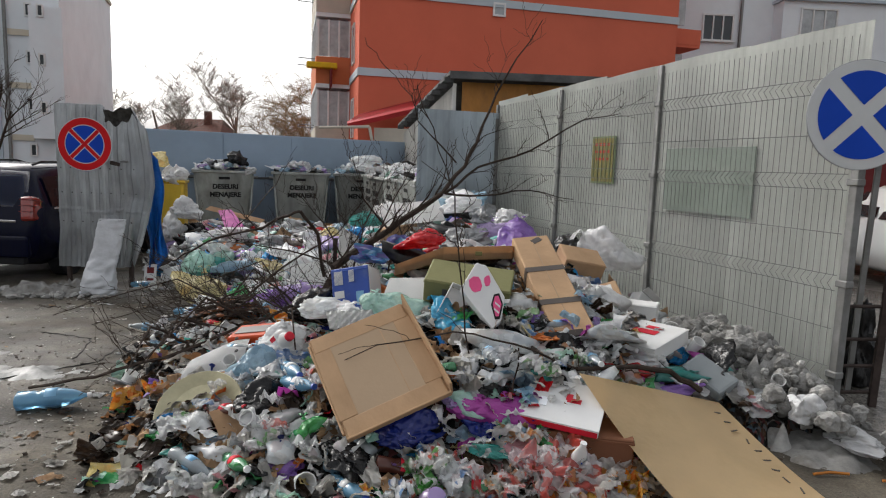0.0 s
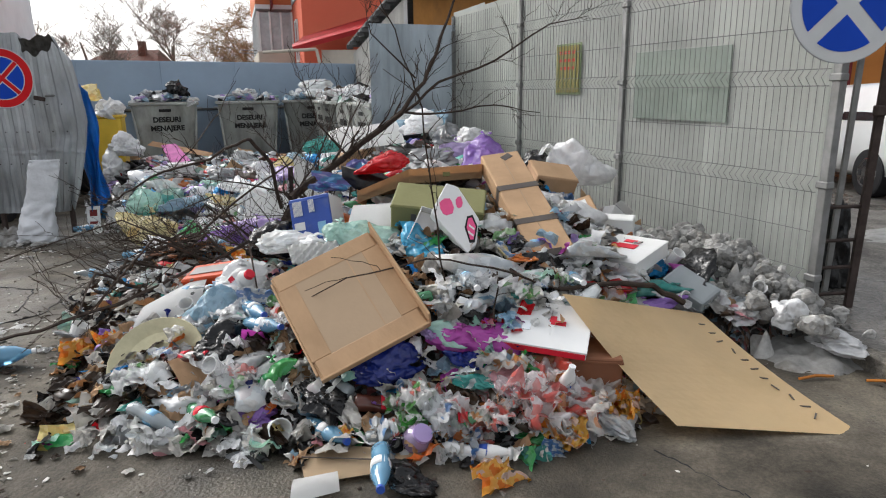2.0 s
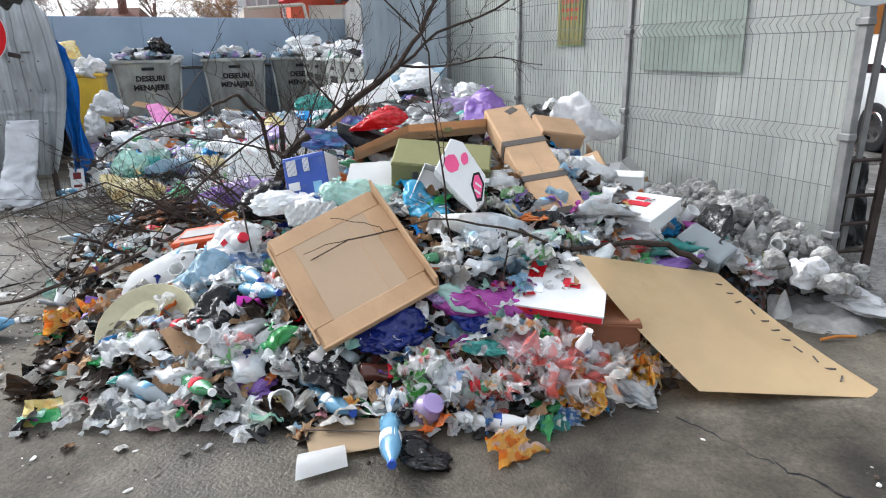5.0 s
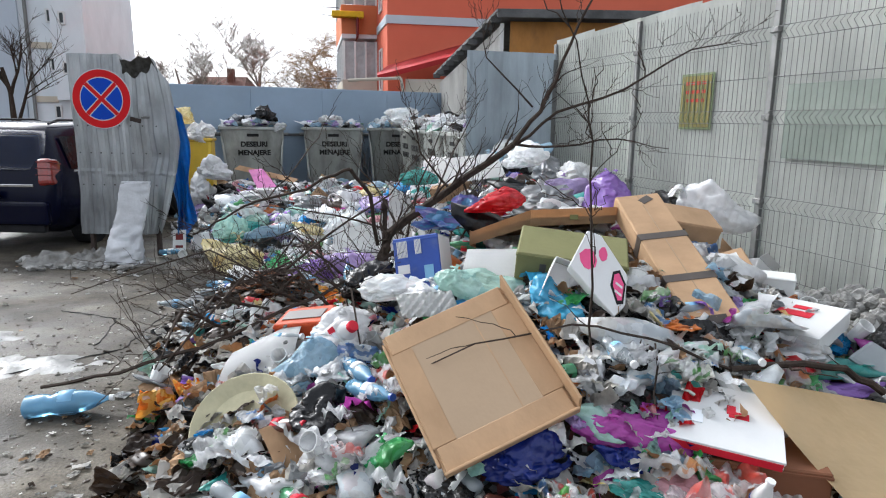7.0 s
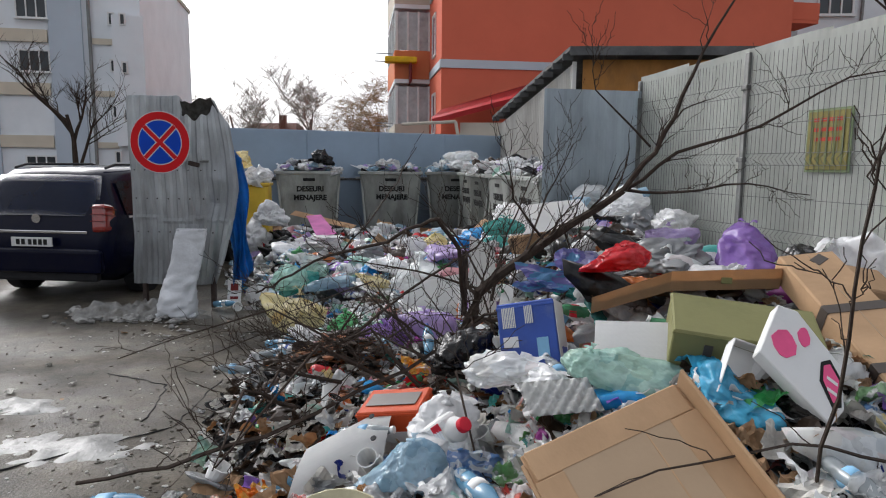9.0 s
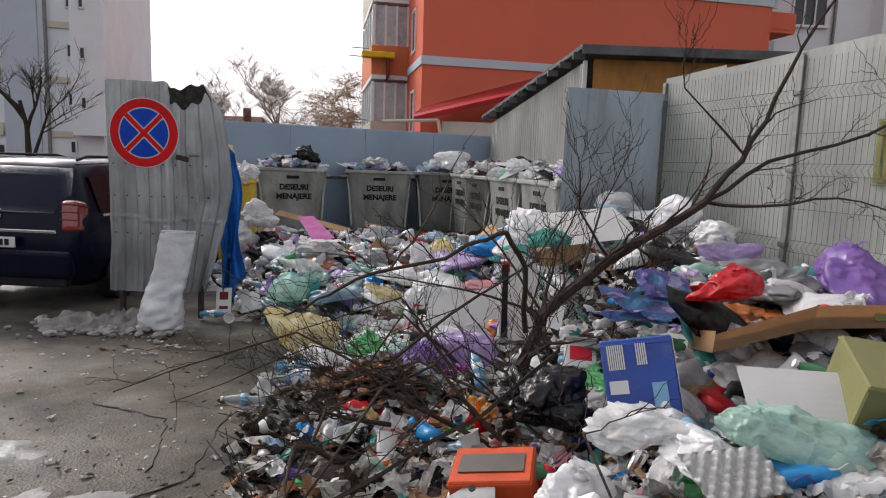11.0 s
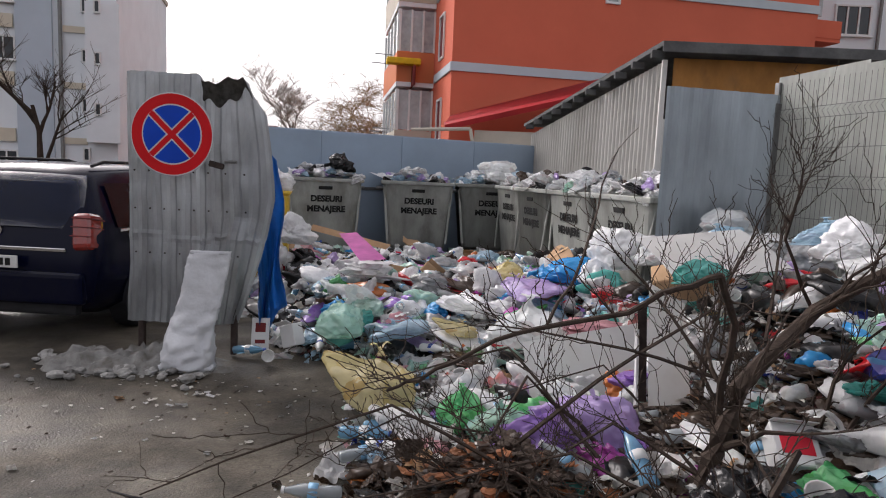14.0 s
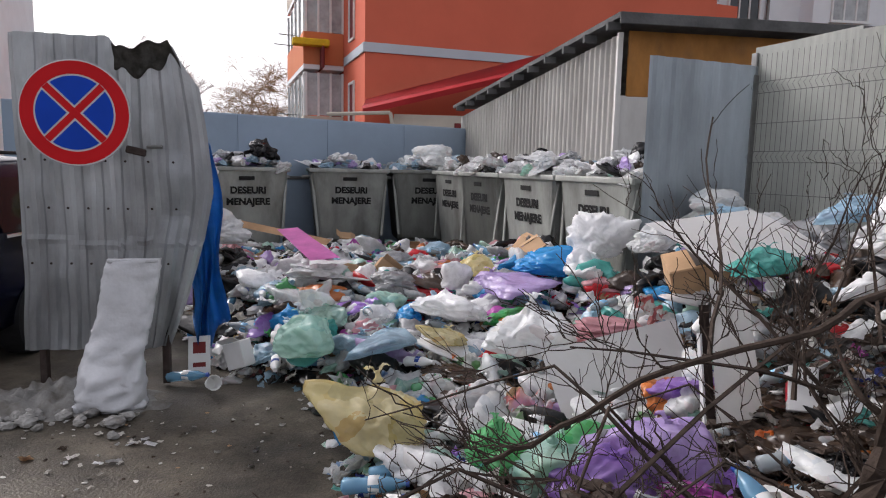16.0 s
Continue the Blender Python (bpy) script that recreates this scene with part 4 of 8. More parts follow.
STENCILS = [text_mesh("DESEURI", 0.135), text_mesh("MENAJERE", 0.135)]
BINS = [(-4.83, 14.05, 22), (-3.3, 14.75, 10), (-2.02, 15.15, 8), (-1.28, 14.02, -72.5), (-0.99, 12.87, -72.5), (-0.6, 11.63, -72.5), (-0.21, 10.39, -72.5)]
first_bin = refuse_bin(pose(BINS[0][0], BINS[0][1], 0.03, 0, 0, BINS[0][2]))
for bx, by, bt in BINS[1:]:
    copy_thing(first_bin, pose(bx, by, 0.03, 0, 0, bt))

# ---- loose rubbish: shared shapes ----
def crumple(seed, sub=3, squash=(1, 1, 0.7), rough=0.3, knot=False, creases=2.2, even=False):
    """A crumpled bag: a many-sided ball pushed in by creases, flat underneath. even: rounder, with no loose ends."""
    rng = random.Random(seed)
    bm = bmesh.new()
    bmesh.ops.create_icosphere(bm, subdivisions=sub, radius=0.5)
    off = Vector((rng.uniform(0, 50), rng.uniform(0, 50), rng.uniform(0, 50)))
    ax = Vector((rng.uniform(0.9, 1.12), rng.uniform(0.9, 1.1), 1)) if even else Vector((rng.uniform(0.75, 1.3), rng.uniform(0.75, 1.2), 1))
    # a soft many-sided lump, dented by ridges of three sizes
    sides = np.array([[rng.gauss(0, 1) for _ in range(3)] for _ in range(15)])
    sides /= np.linalg.norm(sides, axis=1)[:, None]
    sides /= np.array([rng.uniform(0.42, 0.5) if even else rng.uniform(0.34, 0.52) for _ in range(15)])[:, None]
    for v in bm.verts:
        p = v.co.copy()
        d = p.normalized()
        w = (d + 0.22 * Vector(noise.noise_vector(d * 1.7 + off))).normalized()
        r = 6.5 / math.log(float(np.exp(6.5 * np.maximum(0, sides @ np.array(w))).sum()) / 2.5)
        w = w * 0.5
        fold = 1 - 3.2 * abs(noise.noise(w * creases * 1.3 + off))
        small = 1 - 3.2 * abs(noise.noise(w * creases * 3.4 - off))
        tiny = 1 - 3.2 * abs(noise.noise(w * creases * 7.5 + off * 2))
        r = (r + (0.08 if even else 0.22) * noise.noise(d * 0.8 + off)) * (0.98 + rough * (0.42 * fold + 0.24 * small + 0.08 * tiny))
        q = Vector((d.x * squash[0] * ax.x, d.y * squash[1] * ax.y, d.z * squash[2])) * r
        if knot and p.z > 0.32:
            t = (p.z - 0.32) / 0.18
            q.x *= 1 - 0.7 * t
            q.y *= 1 - 0.7 * t
            q.z += 0.16 * t * t
        if q.z < -0.22:
            q.z = -0.22 + (q.z + 0.22) * 0.2
        v.co = q
    mean = sum(Vector((v.co.x / ax.x, v.co.y / ax.y, v.co.z / squash[2])).length for v in bm.verts) / len(bm.verts)
    bmesh.ops.scale(bm, vec=(0.43 / mean,) * 3, verts=bm.verts)
    # loose torn ends of film round the bag
    ball = list(bm.verts)
    n = 6 if sub > 3 else (4 if sub > 2 else 2)
    for e in range(0 if even else (rng.choice((0, 1, 1, 2)) if sub > 2 else 1)):
        a, w = rng.uniform(0, 6.28), rng.uniform(0.25, 0.5)
        ln, rise = rng.uniform(0.3, 0.5), rng.uniform(-0.1, 0.5)
        g = []
        for i in range(n + 1):
            u = i / n
            row = []
            for j in range(n + 1):
                s = (j / n - 0.5) * w * (0.7 + 0.8 * u)
                d = 0.28 + ln * u * (0.85 + 0.3 * noise.noise((j * 0.9, e, seed)))
                k = 0.16 * noise.noise((i * 0.8 + seed, j * 0.8, e)) + 0.06 * noise.noise((i * 2.1, j * 2.1 + seed, e))
                row.append(bm.verts.new((math.cos(a) * d - math.sin(a) * s, math.sin(a) * d + math.cos(a) * s, rise * u * (1.3 - u) * 2 + k * squash[2])))
            g.append(row)
        for p, q in zip(g, g[1:]):
            for j in range(n):
                bm.faces.new((p[j], q[j], q[j + 1], p[j + 1]))
        root = g[0][n // 2]
        near = min(ball, key=lambda v: (v.co - root.co).length_squared)
        bmesh.ops.pointmerge(bm, verts=[near, root], merge_co=near.co)
        ball = [v for v in ball if v.is_valid]
    return bm


def sheet_scrap(seed, n=7, amp=0.27, jag=0.3):
    """A crumpled flat piece of paper, film or card."""
    rng = random.Random(seed)
    bm = bmesh.new()
    off = Vector((rng.uniform(0, 50), rng.uniform(0, 50), 0))
    g = []
    for i in range(n + 1):
        row = []
        for j in range(n + 1):
            x, y = i / n - 0.5, j / n - 0.5
            k = Vector((x * 2.4, y * 2.4, 0)) + off
            e = 1 + jag * noise.noise(k * 1.1) * (abs(x) + abs(y))
            row.append(bm.verts.new((x * e, y * e, amp * (noise.noise(k) + 0.5 * noise.noise(k * 2.3)) + 0.04)))
        g.append(row)
    for a, b in zip(g, g[1:]):
        for j in range(n):
            bm.faces.new((a[j], b[j], b[j + 1], a[j + 1]))
    bmesh.ops.solidify(bm, geom=bm.faces[:], thickness=0.006)
    return bm


def mesh_of(name, bm, smooth=False):
    me = bpy.data.meshes.new(name)
    bm.to_mesh(me)
    bm.free()
    if smooth:
        me.polygons.foreach_set("use_smooth", [True] * len(me.polygons))
    return me


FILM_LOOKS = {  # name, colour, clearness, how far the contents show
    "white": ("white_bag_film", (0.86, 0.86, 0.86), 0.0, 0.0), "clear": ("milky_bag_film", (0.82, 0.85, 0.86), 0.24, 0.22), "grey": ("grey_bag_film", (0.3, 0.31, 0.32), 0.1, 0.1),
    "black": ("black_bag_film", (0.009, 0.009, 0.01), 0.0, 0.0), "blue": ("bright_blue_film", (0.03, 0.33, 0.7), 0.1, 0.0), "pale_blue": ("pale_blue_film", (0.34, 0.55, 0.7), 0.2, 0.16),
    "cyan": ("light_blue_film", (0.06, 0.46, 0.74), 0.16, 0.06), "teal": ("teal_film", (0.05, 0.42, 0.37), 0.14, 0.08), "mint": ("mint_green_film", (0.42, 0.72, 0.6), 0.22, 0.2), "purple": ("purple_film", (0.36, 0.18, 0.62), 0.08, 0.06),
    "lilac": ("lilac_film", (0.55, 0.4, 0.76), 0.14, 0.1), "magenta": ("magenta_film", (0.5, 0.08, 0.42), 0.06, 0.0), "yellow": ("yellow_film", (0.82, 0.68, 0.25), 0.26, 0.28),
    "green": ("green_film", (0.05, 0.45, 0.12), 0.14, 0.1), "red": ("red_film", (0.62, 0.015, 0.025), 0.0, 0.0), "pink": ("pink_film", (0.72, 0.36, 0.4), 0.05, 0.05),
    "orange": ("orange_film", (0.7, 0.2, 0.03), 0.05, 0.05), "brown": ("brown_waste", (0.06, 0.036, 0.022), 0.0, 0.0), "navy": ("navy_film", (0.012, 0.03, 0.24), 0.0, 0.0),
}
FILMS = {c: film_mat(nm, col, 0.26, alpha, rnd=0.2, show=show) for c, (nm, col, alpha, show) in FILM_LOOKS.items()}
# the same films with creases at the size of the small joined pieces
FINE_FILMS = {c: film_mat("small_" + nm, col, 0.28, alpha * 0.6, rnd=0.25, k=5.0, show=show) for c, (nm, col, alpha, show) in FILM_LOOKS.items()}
WORDS = {"white": "white", "clear": "milky clear", "grey": "grey", "black": "black", "blue": "bright blue", "cyan": "light blue", "pale_blue": "pale blue", "teal": "teal",
         "mint": "mint green", "purple": "purple", "lilac": "lilac", "magenta": "magenta", "yellow": "yellow", "green": "green", "red": "red", "pink": "pink",
         "orange": "orange", "brown": "brown", "navy": "dark blue"}
BAGS = [crumple(100 + i, 5, (1, 1, (0.62, 0.75, 0.5)[i % 3]), 0.3, i % 4 == 1, 2.6) for i in range(9)]
MIDDLE = [mesh_of("middle_bag", crumple(150 + i, 3, (1, 1, 0.65), 0.36, False, 2.2), False) for i in range(7)]
BAGS = [mesh_of("bag", b, True) for b in BAGS]
ROUND = [mesh_of("round_bag", crumple(250 + i, 4, (1, 1, 0.8), 0.32, i % 2 == 1, 2.4), True) for i in range(6)]
PUFFY = [mesh_of("puffy_bag", crumple(270 + i, 5, (1, 1, (0.82, 0.92)[i % 2]), 0.24, False, 2.4, True), True) for i in range(6)]
FINE = [mesh_of("large_bag", crumple(200 + i, 5, (1, 1, (0.7, 0.8, 0.65)[i % 3]), 0.3, i % 4 == 1, 2.6), True) for i in range(7)]
SMALL = [mesh_of("small_bag", crumple(300 + i, 2, (1, 1, 0.62), 0.4), False) for i in range(8)]
SCRAPS = [mesh_of("scrap", sheet_scrap(500 + i)) for i in range(8)]
_coloured = {}


def coloured(me, key, material):
    """The same shape in another material, made once."""
    k = (me.name, key)
    if k not in _coloured:
        c = me.copy()
        c.materials.clear()
        c.materials.append(material)
        _coloured[k] = c
    return _coloured[k]


def bag(colour, x, y, z, size, spin=0.0, tilt=(0, 0), me=None, name="plastic_bag", label=None, stretch=(1, 1, 1)):
    me = me or BAGS[int(abs(x * 37 + y * 91)) % len(BAGS)]
    ob = new(name, coloured(me, colour, FILMS[colour]))
    ob.matrix_basis = pose(x, y, z, tilt[0], tilt[1], spin) @ Matrix.Diagonal((size * stretch[0], size * stretch[1], size * stretch[2], 1))
    return tagged(ob, label or f"crumpled {WORDS[colour]} plastic bag of rubbish", "plastic bag", "plastic bags on the heap")


# bottles, tubs, cans and cartons, each built once with its parts
def bottle(colour_mat, label_mat, label, length=0.3, r=0.042, cap_mat=None):
    bb = lathe([(r * 0.7, 0), (r, 0.012), (r * 0.95, length * 0.25), (r * 0.85, length * 0.3), (r, length * 0.36), (r, length * 0.62), (r * 0.8, length * 0.75),
                                      (0.016, length * 0.92), (0.014, length * 0.96)], 14)
    for v in bb.verts:
        k = noise.noise((v.co.x * 30 + length * 90, v.co.y * 30, v.co.z * 14))
        v.co.x *= 1 - 0.35 * max(0, k)
        v.co.y *= 0.85 - 0.3 * max(0, -k)
    b = part("plastic_bottle", bb, colour_mat, smooth=True)
    part("label_band", lathe([(r * 0.93, length * 0.4), (r * 0.93, length * 0.56)], 12), label_mat, b, smooth=True)
    part("cap", lathe([(0.017, length * 0.95), (0.017, length)], 10), cap_mat or M_FRAME, b)
    return tagged(b, label, "bottle", "bottles on the heap")


def tub(material, label, r=0.05, h=0.09):
    t = part("food_tub", lathe([(r * 0.75, 0), (r, h), (r * 1.1, h), (r * 1.1, h - 0.004), (r * 0.97, h - 0.006), (r * 0.72, 0.006)], 14), material, smooth=False)
    return tagged(t, label, "food tub", "tubs on the heap")


def carton(body_mat, print_mat, label, size=(0.18, 0.12, 0.2)):
    c = part("carton", box(size, (0, 0, size[2] / 2), 0.006), body_mat)
    part("flap", box((size[0] * 0.98, size[1] * 0.5, 0.004), (0, size[1] * 0.7, size[2] + 0.02), 0, Matrix.Rotation(radians(35), 4, "X")), body_mat, c)
    part("flap", box((size[0] * 0.98, size[1] * 0.5, 0.004), (0, -size[1] * 0.7, size[2] - 0.01), 0, Matrix.Rotation(radians(25), 4, "X")), body_mat, c)
    part("print", box((size[0] * 0.7, 0.003, size[2] * 0.5), (0, -size[1] / 2 - 0.001, size[2] / 2)), print_mat, c)
    return tagged(c, label, "carton", "cartons on the heap")


CLEARPET = mat("clear_bottle_plastic", (0.5, 0.55, 0.57), 0.12, 0, 0.1, 4, 0.1, 30, trans=0.6)
BLUEPET = mat("blue_bottle_plastic", (0.2, 0.45, 0.66), 0.12, 0, 0.1, 4, 0.1, 30, trans=0.5)
GREENPET = mat("green_bottle_plastic", (0.1, 0.35, 0.16), 0.15, 0, 0.1, 4, 0.1, 30, trans=0.4)
BROWNPET = mat("brown_bottle_plastic", (0.09, 0.03, 0.02), 0.15, 0, 0.1, 4, 0.1, 30)
M_PAPER = mat("dirty_paper", (0.62, 0.6, 0.56), 0.8, 0, 0.15, 5, 0.2, 40, rnd=0.3, dirt=0.5, dscale=5)
M_FOOD = mat("orange_brown_peel", (0.2, 0.075, 0.03), 0.7, 0, 0.3, 9, 0.3, 30, rnd=0.4)

PILE_TOOLS = [
    bottle(CLEARPET, M_PALEBLUE, "clear crushed plastic bottle with a blue label", 0.28),
    bottle(BLUEPET, M_WHITECARD, "pale blue plastic bottle with a white label", 0.31, 0.045, M_BLUEPRINT),
    bottle(GREENPET, M_REDPRINT, "green plastic bottle with a red label", 0.27),
    bottle(BROWNPET, M_REDPRINT, "brown plastic bottle with a red label", 0.3, 0.045, M_REDPRINT),
    bottle(M_STYRO, M_BLUEPRINT, "white plastic bottle with a blue label", 0.22, 0.04),
    tub(M_STYRO, "empty white plastic food tub"),
    tub(M_WHITECARD, "empty white paper cup", 0.04, 0.11),
    tub(M_CHROME, "dented bare tin can", 0.037, 0.1),
    carton(M_WHITECARD, M_REDPRINT, "white food carton with red print"),
    carton(M_CARDBOARD, M_TAPE, "small brown cardboard carton", (0.22, 0.16, 0.13)),
    carton(M_BLUEPRINT, M_WHITECARD, "blue printed carton with a white patch", (0.16, 0.1, 0.22)),
    carton(M_REDPRINT, M_WHITECARD, "red printed carton with a white patch", (0.15, 0.09, 0.2)),
]
for k, o in enumerate(PILE_TOOLS):
    x, y = (-3.0 + 0.37 * k, 11.0 + 0.2 * (k % 4))
    o.matrix_basis = pose(x, y, heap_z(x, y) + 0.05, 90 if k < 5 else 20, 0, 50 * k)


# ---- the scatter ----
def clear_of(x, y, spots):
    return all((x - a) ** 2 + (y - b) ** 2 > r * r for a, b, r in spots)


# stretches kept free for the large things on the heap
FREE = [(-0.85, 6.95, 0.3), (-0.4, 7.0, 0.3), (-0.12, 3.22, 0.22), (0.25, 4.0, 0.28), (-0.3, 3.75, 0.42), (1.55, 3.5, 0.45), (0.62, 3.45, 0.25), (0.75, 4.6, 0.3), (0.15, 4.75, 0.3), (-0.65, 5.0, 0.25), (1.35, 4.5, 0.25), (0.2, 4.2, 0.25)]
PALETTE = (["white"] * 19 + ["clear"] * 10 + ["grey"] * 3 + ["black"] * 9 + ["pale_blue"] * 4 + ["blue"] * 2 + ["teal"] * 2 + ["mint"] * 2 + ["lilac"] + ["purple"] + ["green"]
           + ["red"] + ["pink"] + ["magenta"] + ["brown"] * 3 + ["orange"] + ["navy"])


def join_stuff(name, items, label, category, smooth=False):
    """Many small pieces joined into one mesh; items are (mesh, material, pose)."""
    mats, verts, faces, index, base = [], [], [], [], 0
    shapes = {}
    for me, mt, m in items:
        if me.name not in shapes:
            co = np.empty(len(me.vertices) * 3)
            me.vertices.foreach_get("co", co)
            shapes[me.name] = (co.reshape(-1, 3), [tuple(p.vertices) for p in me.polygons])
        co, polys = shapes[me.name]
        a = np.array(m)
        verts.append(co @ a[:3, :3].T + a[:3, 3])
        faces.extend(tuple(i + base for i in p) for p in polys)
        base += len(co)
        if mt not in mats:
            mats.append(mt)
        index.extend([mats.index(mt)] * len(polys))
    me = bpy.data.meshes.new(name)
    me.from_pydata(np.concatenate(verts).tolist(), [], faces)
    for mt in mats:
        me.materials.append(mt)
    me.polygons.foreach_set("material_index", index)
    me.polygons.foreach_set("use_smooth", [smooth] * len(faces))
    return tagged(new(name, me), label, category, kind="stuff")


def scatter():
    rng = random.Random(11)

    def spot(y1=15.5):
        while True:
            x, y = rng.uniform(-5.8, 2.5), rng.uniform(2.85, y1)
            if inside(x, y) > 0.05 and clear_of(x, y, [(bx, by, 0.75) for bx, by, _ in BINS]):
                return x, y
    # bags
    rest, made = [], 0
    for i in range(2900):
        x, y = spot()
        free = clear_of(x, y, FREE)
        s = rng.choice((0.09, 0.11, 0.13, 0.16, 0.2, 0.24, 0.3)) if free else rng.choice((0.09, 0.12))
        if y > 8:
            s *= 1.05
        elif y < 5:
            s *= 0.9
        if inside(x, y) < 0.3 or (x < -0.9 and 3.2 < y < 7.0):
            s *= 0.62
        if y < 4.2 and s > 0.2:
            s = 0.2
        c = rng.choice(PALETTE if y < 7.2 else PALETTE + ["mint", "mint", "pale_blue", "lilac", "pink", "clear", "black", "grey", "brown", "black"] * 2)
        if x < -1.2 and 3.3 < y < 6.6 and inside(x, y) < 0.6 and rng.random() < 0.7:
            c = rng.choice(("brown", "brown", "brown", "black", "grey"))
        z = heap_z(x, y) + s * rng.uniform(0.05, 0.3) - (0 if free else 0.06)
        spin, tilt = rng.uniform(0, 360), (rng.uniform(-25, 25), rng.uniform(-25, 25))
        st = (rng.uniform(0.8, 1.4), rng.uniform(0.7, 1.1), rng.uniform(0.6, 1.0))
        if y < 6.5 and made < 225 and s > 0.1:
            bag(c, x, y, z, s, spin, tilt, rng.choice(BAGS), stretch=st)
            made += 1
        else:
            rest.append((rng.choice(ROUND if s > 0.2 and y > 7 else MIDDLE if s > 0.15 and y < 10 else SMALL), FINE_FILMS[c], pose(x, y, z, *tilt, spin) @ Matrix.Diagonal((s * st[0], s * st[1], s * st[2], 1))))
    join_stuff("bagged_rubbish", [r for r in rest if r[0] not in SMALL], "countless plastic bags spread over the heap", "rubbish", True)
    join_stuff("small_rubbish", [r for r in rest if r[0] in SMALL], "countless small crumpled bags and wrappings on the heap", "rubbish")
    # torn film, paper and card
    rest, made = [], 0
    for i in range(4600):
        x, y = spot((13.5, 13.5, 9.5, 5, 5)[i % 5])
        s = rng.uniform(0.05, 0.17)
        kind = rng.random()
        c = rng.choice(PALETTE + ["blue", "teal", "red", "orange", "yellow", "magenta", "green", "pale_blue", "mint", "navy", "black", "brown"] * 1)
        key, mt = ("paper", M_PAPER) if kind < 0.27 else (("card", M_CARDBOARD) if kind < 0.37 else (("styro", M_STYRO) if kind < 0.45 else (c, FILMS[c])))
        if x < -1.2 and 3.3 < y < 6.6 and inside(x, y) < 0.6 and kind > 0.2 and rng.random() < 0.75:
            key, mt = rng.choice((("brown", FILMS["brown"]), ("brown", FILMS["brown"]), ("card", M_CARDBOARD), ("black", FILMS["black"])))
        z = heap_z(x, y) + rng.uniform(0.01, 0.09) * (1 if y > 4 else 0.7)
        m = pose(x, y, z, rng.uniform(-45, 45), rng.uniform(-45, 45), rng.uniform(0, 360)) @ Matrix.Diagonal((s, s * rng.uniform(0.5, 1), s, 1))
        if y < 4.8 and made < 290:
            made += 1
            ob = new("paper_scrap" if key == "paper" else ("card_scrap" if key == "card" else "film_scrap"), coloured(rng.choice(SCRAPS), key, mt))
            ob.matrix_basis = m
            tagged(ob, {"paper": "torn dirty paper scrap on the heap", "card": "torn brown cardboard scrap on the heap", "styro": "broken piece of white foam"}.get(key, f"torn {WORDS.get(key, '')} plastic film on the heap"), "rubbish scrap", "scraps on the heap")
        else:
            rest.append((rng.choice(SCRAPS), FINE_FILMS.get(key, mt), m))
    join_stuff("torn_rubbish", rest, "countless torn scraps of film, paper and card", "rubbish")
    # bottles, tubs, cans and cartons
    for i in range(240):
        x, y = spot()
        k = rng.choice((0, 0, 1, 2, 3, 4, 5, 5, 6, 6, 6, 7) if y < 5.5 else (0, 0, 0, 1, 2, 4, 5, 5, 6, 8, 9) if y < 9 else (0, 0, 1, 4, 5, 5, 6, 9))
        flat = k < 5
        copy_thing(PILE_TOOLS[k], pose(x, y, heap_z(x, y) + rng.uniform(0.04, 0.12) * (0.5 if not clear_of(x, y, FREE) else 1), rng.uniform(60, 110) if flat else rng.uniform(-60, 60), rng.uniform(-40, 40), rng.uniform(0, 360)))
    # bits on the asphalt round the edge
    for i in range(330):
        t = rng.random()
        if t < 0.6:
            x, y = rng.gauss(-1.7, 0.5), rng.gauss(3.5, 0.45)
        elif t < 0.8:
            x, y = rng.gauss(-4.3, 0.5), rng.gauss(7.9, 0.4)
        else:
            x, y = rng.uniform(-4.5, -2), rng.uniform(3, 8)
        if inside(x, y) > 0 or y > 8.5 or y < 2.3:
            continue
        s = rng.uniform(0.012, 0.05) * (1.0 if rng.random() < 0.8 else 1.8)
        key, mt = rng.choice((("paper", M_PAPER), ("paper", M_PAPER), ("paper", M_PAPER), ("paper", M_PAPER), ("card", M_CARDBOARD), ("white", FILMS["white"]), ("white", FILMS["white"]), ("brown", FILMS["brown"])))
        ob = new("litter", coloured(rng.choice(SCRAPS), key, mt))
        ob.matrix_basis = pose(x, y, ground_z(x, y) + 0.012, rng.uniform(-8, 8), rng.uniform(-8, 8), rng.uniform(0, 360)) @ Matrix.Diagonal((s, s * rng.uniform(0.5, 1), s * 0.5, 1))
        tagged(ob, {"paper": "small scrap of dirty paper on the asphalt", "card": "small scrap of cardboard on the asphalt", "food": "orange peel scrap on the asphalt"}.get(key, "small scrap of plastic on the asphalt"), "litter", "litter on the asphalt")


scatter()
# rubbish on top of the bins
def fill_bins():
    rng = random.Random(5)
    items = []
    for bx, by, bt in BINS:
        mm = pose(bx, by, 0, 0, 0, bt)
        for i in range(62):
            u, v = rng.uniform(-0.55, 0.55), rng.uniform(-0.42, 0.42)
            p = mm @ Vector((u, v, 1.33 + 0.2 * (1 - (u / 0.6) ** 2) * (1 - (v / 0.6) ** 2) + rng.uniform(-0.03, 0.06)))
            s = rng.uniform(0.1, 0.26)
            c = rng.choice(["white"] * 6 + ["clear"] * 3 + ["white", "grey", "black", "lilac", "mint", "pale_blue", "brown"])
            items.append((rng.choice(ROUND), FINE_FILMS[c], pose(*p, rng.uniform(-25, 25), rng.uniform(-25, 25), rng.uniform(0, 360)) @ Matrix.Diagonal((s, s * 0.9, s * 0.8, 1))))
    join_stuff("bin_rubbish", items, "bags of rubbish piled over the rims of the bins", "rubbish")


fill_bins()

